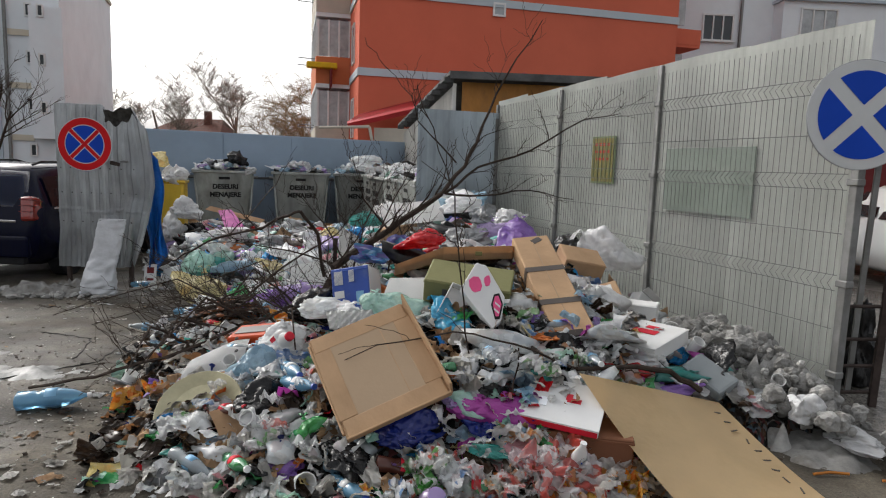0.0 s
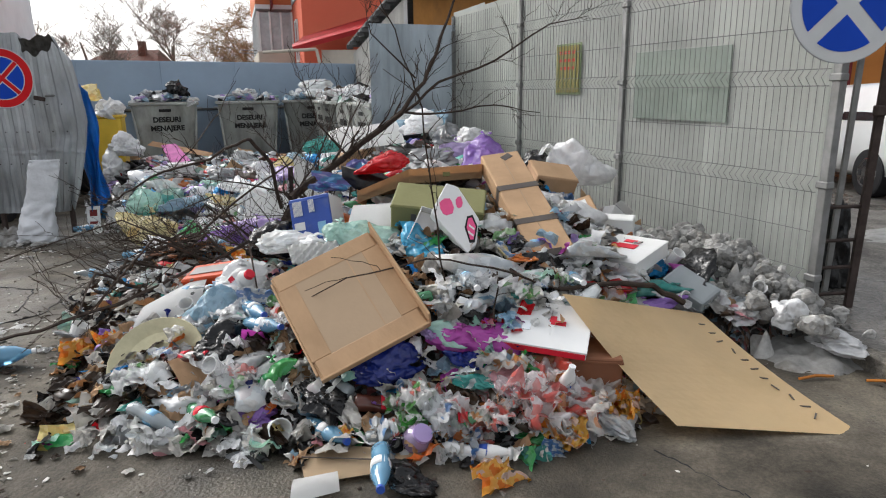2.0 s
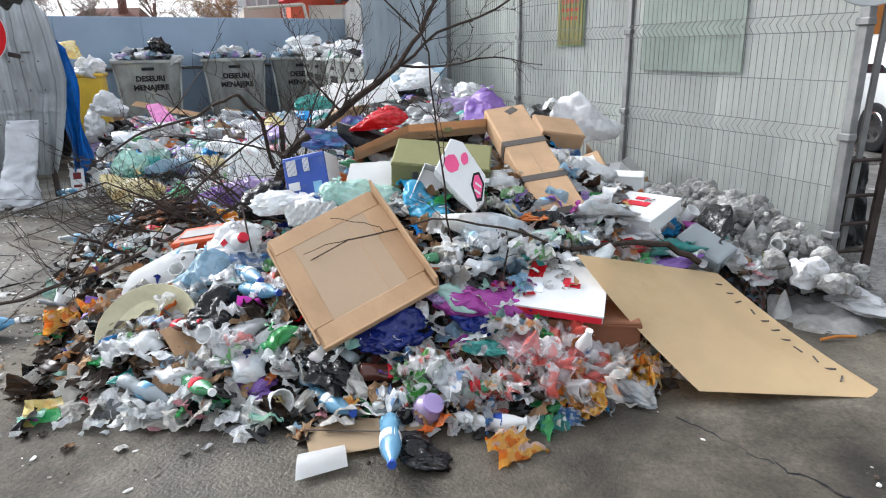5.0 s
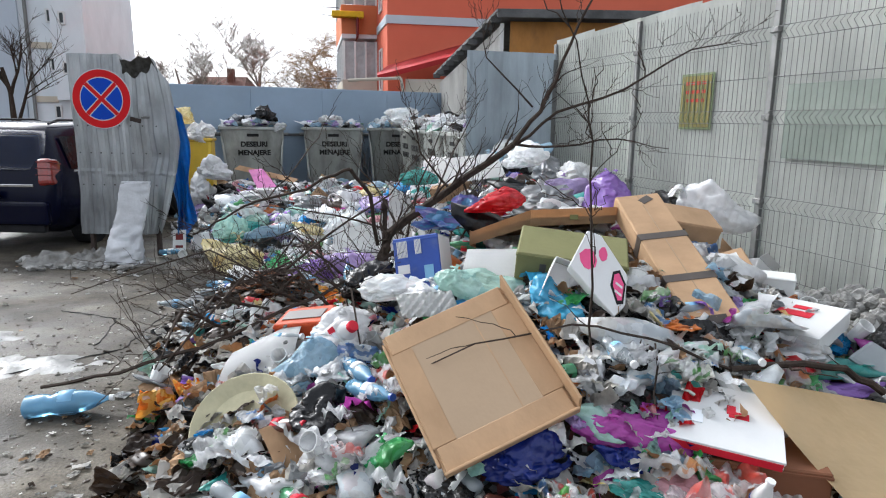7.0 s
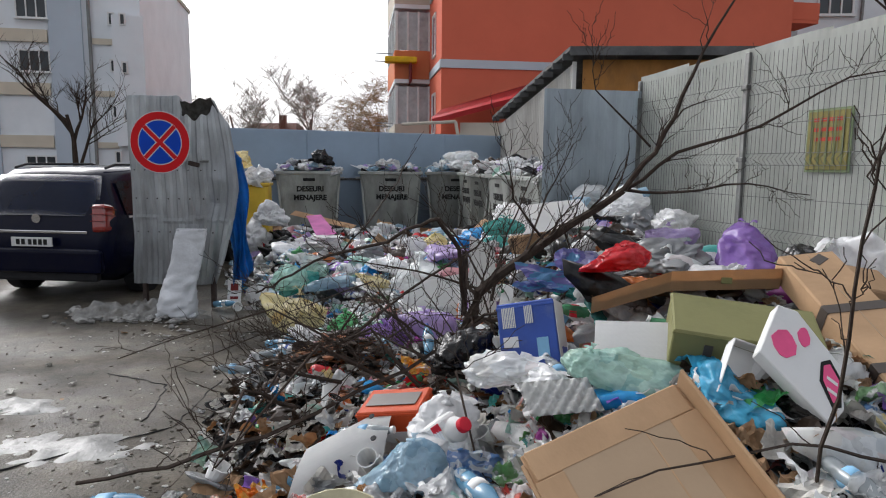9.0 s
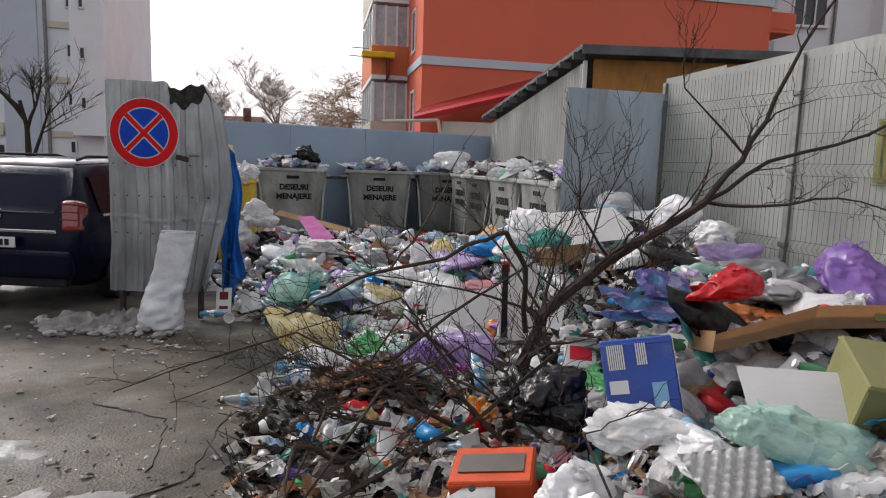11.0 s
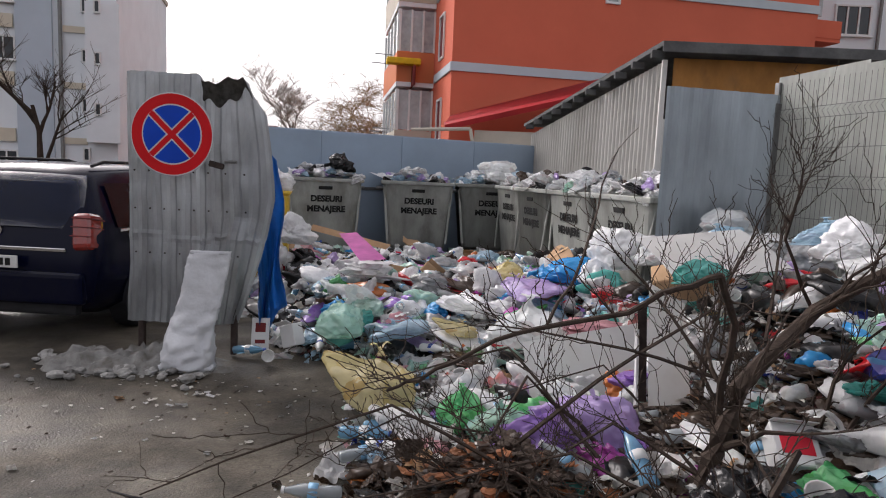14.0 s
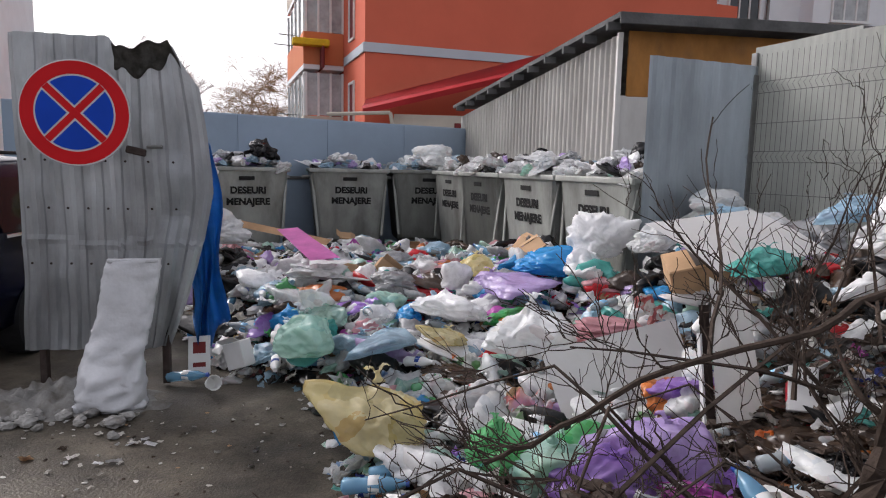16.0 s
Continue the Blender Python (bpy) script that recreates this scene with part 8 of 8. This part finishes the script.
rng = random.Random(91)
for k in range(6):
    x, y = rng.uniform(-1.1, -0.4), rng.uniform(6.0, 6.9)
    p0 = Vector((x, y, heap_z(x, y)))
    p1 = p0 + Vector((rng.uniform(-0.25, 0.25), rng.uniform(-0.3, 0.3), rng.uniform(0.3, 0.5)))
    p2 = p1 + Vector((rng.uniform(-0.35, 0.35), rng.uniform(-0.4, 0.4), rng.uniform(0.2, 0.5)))
    branch("thorny_branch", "dark twiggy branch at the foot of the fallen tree", [([p0, p1, p2], 0.011, 0.003, 9, 2, 0.45)], 300 + k)


rng = random.Random(133)
for k in range(8):
    a = rng.uniform(0, 2 * math.pi)
    p0 = Vector((-1.9 + 0.12 * math.cos(a), 6.1 + 0.1 * math.sin(a), 0.12))
    p1 = p0 + Vector((0.3 * math.cos(a), 0.18 * math.sin(a), rng.uniform(0.12, 0.25)))
    p2 = p1 + Vector((0.3 * math.cos(a + 0.5), 0.2 * math.sin(a + 0.5), rng.uniform(-0.1, 0.1)))
    branch("brush_bundle", "brown twiggy brush lying before the lilac bags", [([p0, p1, p2], 0.007, 0.002, 9, 2, 0.3)], 500 + k)


def brown_waste():
    rng = random.Random(19)
    items = []
    for i in range(420):
        x, y = rng.gauss(-1.4, 0.4), rng.gauss(5.7, 0.7)
        s = rng.uniform(0.03, 0.09)
        items.append((rng.choice(SMALL), rng.choice((FINE_FILMS["brown"], FINE_FILMS["brown"], M_FOOD, M_BARK)), pose(x, y, max(heap_z(x, y), ground_z(x, y)) + 0.02, 0, 0, rng.uniform(0, 360)) @ Matrix.Diagonal((s, s, s * 0.6, 1))))
    for i in range(420):
        x, y = rng.gauss(-0.85, 0.3), rng.gauss(6.4, 0.45)
        s = rng.uniform(0.04, 0.13)
        items.append((rng.choice(SMALL), rng.choice((FINE_FILMS["brown"], FINE_FILMS["brown"], M_BARK)), pose(x, y, heap_z(x, y) + 0.05, 0, 0, rng.uniform(0, 360)) @ Matrix.Diagonal((s, s, s * 0.8, 1))))
    for i in range(300):
        x, y = rng.gauss(-1.4, 0.35), rng.gauss(5.1, 0.35)
        s = rng.uniform(0.03, 0.1)
        items.append((rng.choice(SMALL), rng.choice((FINE_FILMS["brown"], FINE_FILMS["brown"], M_FOOD, M_BARK)), pose(x, y, heap_z(x, y) + 0.05, 0, 0, rng.uniform(0, 360)) @ Matrix.Diagonal((s, s, s * 0.7, 1))))
    for i in range(520):
        x, y = rng.gauss(-1.9, 0.22), rng.gauss(6.1, 0.16)
        s = rng.uniform(0.03, 0.09)
        d = ((x + 1.9) / 0.4) ** 2 + ((y - 6.1) / 0.3) ** 2
        items.append((rng.choice(SMALL), rng.choice((FINE_FILMS["brown"], M_BARK, M_BARK, M_FOOD)), pose(x, y, max(heap_z(x, y), ground_z(x, y)) + 0.28 * math.exp(-d) * rng.random(), 0, 0, rng.uniform(0, 360)) @ Matrix.Diagonal((s, s, s * 0.6, 1))))
    join_stuff("rotting_waste", items, "brown rotting plant and food waste", "rubbish")


brown_waste()


# ---- grit and cracks on the asphalt ----
def grit():
    rng = random.Random(23)
    stone = []
    for i in range(3):
        bm = bmesh.new()
        bmesh.ops.create_icosphere(bm, subdivisions=1, radius=0.5)
        for v in bm.verts:
            v.co *= 1 + 0.5 * noise.noise(v.co * 3 + Vector((i * 7, 0, 0)))
            v.co.z *= 0.5
        stone.append(mesh_of("stone", bm))
    items = []
    for i in range(5200):
        if rng.random() < 0.6:
            x, y = rng.uniform(-5.5, 3.2), rng.uniform(1.2, 8.4)
        else:
            x, y = rng.gauss(-2.2, 0.9), rng.gauss(4.2, 1.3)
        if inside(x, y) > 0.1 or (x > 2.3 and y > 1.2 and x > 3.3 - (y - 1.2) * 0.3):
            continue
        s = rng.choice((0.006, 0.008, 0.01, 0.012, 0.016, 0.022))
        items.append((rng.choice(stone), rng.choice((M_CONCRETE, M_BARK, M_ASPHALT, M_PAPER, FINE_FILMS["brown"])), pose(x, y, ground_z(x, y) + s * 0.15, 0, 0, rng.uniform(0, 360)) @ Matrix.Diagonal((s * rng.uniform(0.8, 2), s, s, 1))))
    join_stuff("grit", items, "grit, crumbs and small stones on the asphalt", "grit")
    for k, pts in enumerate(([(1.05, 2.95), (1.2, 2.7), (1.32, 2.55), (1.5, 2.3), (1.48, 2.0), (1.6, 1.6)], [(-4.2, 4.2), (-3.3, 4.4), (-2.7, 5.2), (-2.9, 6.3)], [(-3.8, 6.2), (-3.2, 6.0), (-2.9, 5.2)])):
        fine = []
        for a, b in zip(pts, pts[1:]):
            for t in [q / 12 for q in range(12)]:
                x, y = a[0] + (b[0] - a[0]) * t + rng.uniform(-0.016, 0.016), a[1] + (b[1] - a[1]) * t + rng.uniform(-0.016, 0.016)
                fine.append((x, y, ground_z(x, y) + 0.004))
        tagged(part("crack", tube(fine, [rng.uniform(0.002, 0.0055) for _ in fine], 4), M_BLACK), "dark crack in the asphalt surface", "crack", kind="structure")


grit()

# ---- parked cars ----
def car_body(stations):
    """A closed skin through cross sections (y, zlow, zbelt, ztop, wlow, wbelt, wtop)."""
    bm = bmesh.new()
    rings = []
    for y, zl, zb, zt, wl_, wb_, wt in stations:
        half = [(0.0, zl), (wl_ * 0.8, zl), (wl_, zl + 0.1), ((wl_ + wb_) / 2 + 0.015, (zl + zb) / 2), (wb_, zb), ((wb_ * 0.35 + wt * 0.65), zb + (zt - zb) * 0.62), (wt, zb + (zt - zb) * 0.88), (wt * 0.86, zt - 0.012), (wt * 0.5, zt), (0.0, zt + 0.01)]
        ring = [(x, z) for x, z in half] + [(-x, z) for x, z in reversed(half[1:-1])]
        rings.append([bm.verts.new((x, y, z)) for x, z in ring])
    n = len(rings[0])
    for a, b in zip(rings, rings[1:]):
        for k in range(n):
            bm.faces.new((a[k], b[k], b[(k + 1) % n], a[(k + 1) % n]))
    bm.faces.new(rings[0])
    bm.faces.new(list(reversed(rings[-1])))
    bmesh.ops.recalc_face_normals(bm, faces=bm.faces)
    return bm


def wheel(car, x, y, r):
    w = part("wheel", tube([(x - 0.1, y, r), (x - 0.09, y, r), (x + 0.09, y, r), (x + 0.1, y, r)], [r * 0.93, r, r, r * 0.93], 24), M_BLACK, car)
    sx = 1 if x > 0 else -1
    part("rim", tube([(x + sx * 0.095, y, r), (x + sx * 0.108, y, r)], [r * 0.66, r * 0.6], 18), M_CHROME, w)
    for k in range(5):
        a = 2 * math.pi * k / 5
        part("spoke_gap", box((0.012, r * 0.2, r * 0.26), (x + sx * 0.107, y + 0.4 * r * math.cos(a), r + 0.4 * r * math.sin(a)), 0.004, Matrix.Rotation(a, 4, "X")), M_BLACK, w)


def quad_panel(pts, thick, bm=None):
    bm = bm or bmesh.new()
    f = bm.faces.new([bm.verts.new(p) for p in pts])
    bmesh.ops.solidify(bm, geom=[f], thickness=thick)
    bmesh.ops.recalc_face_normals(bm, faces=bm.faces)
    return bm


def plate_bars(car, y, z, rx=0):
    p = part("number_plate", box((0.52, 0.015, 0.11), (0, y, z), 0.004), M_PLATE, car)
    for k in range(6):
        part("plate_bar", box((0.045, 0.004, 0.065), (-0.17 + 0.065 * k + (0.02 if k > 1 else 0), y - 0.009, z), 0.0), M_BLACKPAINT, p)


def curved_window(rows):
    """A bowed pane through rows (y, z, half width), its ends wrapped forward."""
    bm = bmesh.new()
    g = [[bm.verts.new((w * u, y + 0.06 * u * u * u * u, z - 0.012 * u * u)) for u in (-1, -0.8, -0.5, 0, 0.5, 0.8, 1)] for y, z, w in rows]
    for a, b in zip(g, g[1:]):
        for j in range(6):
            bm.faces.new((a[j], a[j + 1], b[j + 1], b[j]))
    bmesh.ops.solidify(bm, geom=bm.faces[:], thickness=0.02)
    bmesh.ops.recalc_face_normals(bm, faces=bm.faces)
    return bm


def people_carrier():
    c = thing("people_carrier", "dark blue people carrier parked with its tail to the yard", "car", pose(-6.42, 8.78, -0.17, 0, 0, 1))
    part("body", car_body([(0.0, 0.42, 0.6, 0.72, 0.7, 0.74, 0.7), (0.03, 0.34, 0.85, 0.98, 0.8, 0.86, 0.78), (0.1, 0.28, 0.98, 1.16, 0.84, 0.89, 0.76), (0.3, 0.24, 1.02, 1.52, 0.86, 0.9, 0.68),
                           (0.42, 0.22, 1.02, 1.6, 0.87, 0.9, 0.66), (1.2, 0.2, 1.0, 1.64, 0.88, 0.9, 0.66), (2.4, 0.2, 0.98, 1.6, 0.88, 0.9, 0.66), (3.3, 0.22, 0.96, 1.1, 0.88, 0.89, 0.7),
                           (4.2, 0.26, 0.78, 0.86, 0.8, 0.82, 0.7), (4.45, 0.32, 0.6, 0.68, 0.66, 0.68, 0.6)]), M_CARBLUE, c, smooth=True)
    part("rear_window", curved_window([(0.03, 1.06, 0.7), (0.06, 1.14, 0.74), (0.12, 1.3, 0.73), (0.2, 1.44, 0.7), (0.27, 1.54, 0.66)]), mat("blue_tinted_glass", (0.004, 0.01, 0.04), 0.1, 0, 0.3, 0.8, 0.0), c, smooth=True)
    part("chrome_strip", box((1.3, 0.02, 0.035), (0, 0.012, 0.86), 0.006), M_CHROME, c)
    part("bumper", box((1.66, 0.12, 0.3), (0, 0.0, 0.52), 0.05, segs=3), M_CARBLUE, c, smooth=False)
    part("lower_bumper", box((1.5, 0.1, 0.14), (0, 0.04, 0.34), 0.03, segs=2), M_BLACK, c)
    for sx in (-1, 1):
        lamp = part("tail_lamp", box((0.18, 0.24, 0.34), (sx * 0.79, 0.12, 1.02), 0.06, Matrix.Rotation(radians(-10), 4, "X") @ Matrix.Rotation(radians(-5 * sx), 4, "Y"), segs=3), M_TAILLIGHT, c)
        for z in (0.98, 1.06, 1.14):
            part("lamp_line", box((0.175, 0.235, 0.01), (sx * 0.792, 0.112 + (z - 1.03) * 0.17, z), 0.002, Matrix.Rotation(radians(-10), 4, "X")), M_MAROON, lamp)
        part("roof_rail", tube([(sx * 0.6, 0.5, 1.615), (sx * 0.6, 0.7, 1.66), (sx * 0.6, 2.0, 1.66), (sx * 0.6, 2.3, 1.61)], 0.016, 6), M_BLACK, c)
        for y0, y1 in ((0.42, 1.1), (1.16, 2.0), (2.06, 2.9)):
            part("side_window", quad_panel([(sx * 0.903, y0, 1.05), (sx * 0.903, y1, 1.05), (sx * 0.735, y1 - (0.1 if y1 > 2.5 else 0), 1.46), (sx * 0.735, y0 + 0.05, 1.46)], 0.012), M_GLASS, c)
        part("chrome_trim", box((0.015, 2.4, 0.03), (sx * 0.906, 1.65, 1.02), 0.004), M_CHROME, c)
        for y in (0.85, 3.55):
            wheel(c, sx * 0.82, y, 0.32)
    part("emblem", tube([(0, 0.08, 1.02), (0, 0.02, 1.02)], 0.055, 20), M_CHROME, c)
    plate_bars(c, -0.07, 0.75)


def hatchback(m, label):
    c = thing("hatchback", label, "car", m)
    part("body", car_body([(0.0, 0.45, 0.58, 0.66, 0.68, 0.72, 0.68), (0.03, 0.36, 0.78, 0.88, 0.8, 0.86, 0.74), (0.12, 0.28, 0.94, 1.04, 0.85, 0.9, 0.8), (0.3, 0.22, 0.98, 1.22, 0.86, 0.9, 0.75),
                           (0.6, 0.2, 0.98, 1.42, 0.87, 0.9, 0.7), (1.2, 0.2, 0.94, 1.47, 0.88, 0.89, 0.68), (2.1, 0.2, 0.92, 1.44, 0.88, 0.89, 0.68), (3.0, 0.22, 0.9, 1.02, 0.88, 0.88, 0.66),
                           (4.0, 0.26, 0.74, 0.8, 0.8, 0.82, 0.68), (4.28, 0.32, 0.56, 0.64, 0.66, 0.68, 0.6)]), M_CARWHITE, c, smooth=True)
    part("rear_window", curved_window([(0.14, 1.085, 0.52), (0.2, 1.15, 0.66), (0.3, 1.25, 0.67), (0.42, 1.34, 0.64), (0.5, 1.395, 0.6)]), M_GLASS, c, smooth=True)
    part("spoiler", box((1.24, 0.24, 0.035), (0, 0.56, 1.43), 0.015, segs=2), M_BLACK, c)
    part("bumper_lip", box((1.5, 0.1, 0.12), (0, 0.06, 0.33), 0.03, segs=2), M_BLACK, c)
    part("tailgate_line", box((1.0, 0.012, 0.012), (0, -0.005, 0.72)), M_BLACK, c)
    for sx in (-1, 1):
        part("tail_lamp", quad_panel([(sx * 0.42, 0.03, 1.0), (sx * 0.82, 0.02, 0.84), (sx * 0.93, 0.34, 1.06), (sx * 0.8, 0.08, 1.04)], 0.03), M_TAILLIGHT, c)
        part("clear_lamp", quad_panel([(sx * 0.5, -0.005, 0.985), (sx * 0.78, -0.012, 0.9), (sx * 0.84, 0.07, 0.98), (sx * 0.78, 0.03, 1.0)], 0.03), M_FRAME, c)
        part("reflector", box((0.1, 0.03, 0.12), (sx * 0.66, -0.005, 0.5), 0.02, segs=2), M_TAILLIGHT, c)
        for y0, y1 in ((0.75, 1.6), (1.66, 2.6)):
            part("side_window", quad_panel([(sx * 0.897, y0, 0.98), (sx * 0.897, y1, 0.96), (sx * 0.68, y1 - (0.25 if y1 > 2 else 0), 1.33), (sx * 0.68, y0 + 0.2, 1.33)], 0.012), M_GLASS, c)
        for y in (0.82, 3.4):
            wheel(c, sx * 0.81, y, 0.31)
    part("emblem", tube([(0, 0.05, 0.95), (0, -0.01, 0.95)], 0.06, 20), M_CHROME, c)
    plate_bars(c, -0.02, 0.55)


people_carrier()
CAR_A, CAR_B = pose(6.85, 7.7, 0.13, 0, 0, -4), pose(9.5, 9.0, 0.13, 0, 0, -6)
hatchback(CAR_A, "white hatchback parked on the wet slab")
hatchback(CAR_B, "white car parked behind the hatchback")


def far_shop():
    s = thing("shop_front", "orange-brown shop front behind the parked cars", "building", pose(14, 19, 0, 0, 0, -35))
    part("wall", box((16, 4, 4.2), (2, 2, 2.1)), mat("orange_brown_cladding", (0.4, 0.15, 0.035), 0.7, 0, 0.15, 1), s)
    part("door", box((1.2, 0.1, 2.4), (-1.5, -0.02, 1.2)), M_MAROON, s)
    part("window", box((2.4, 0.1, 1.6), (1.5, -0.02, 1.6)), M_GLASS, s)


far_shop()
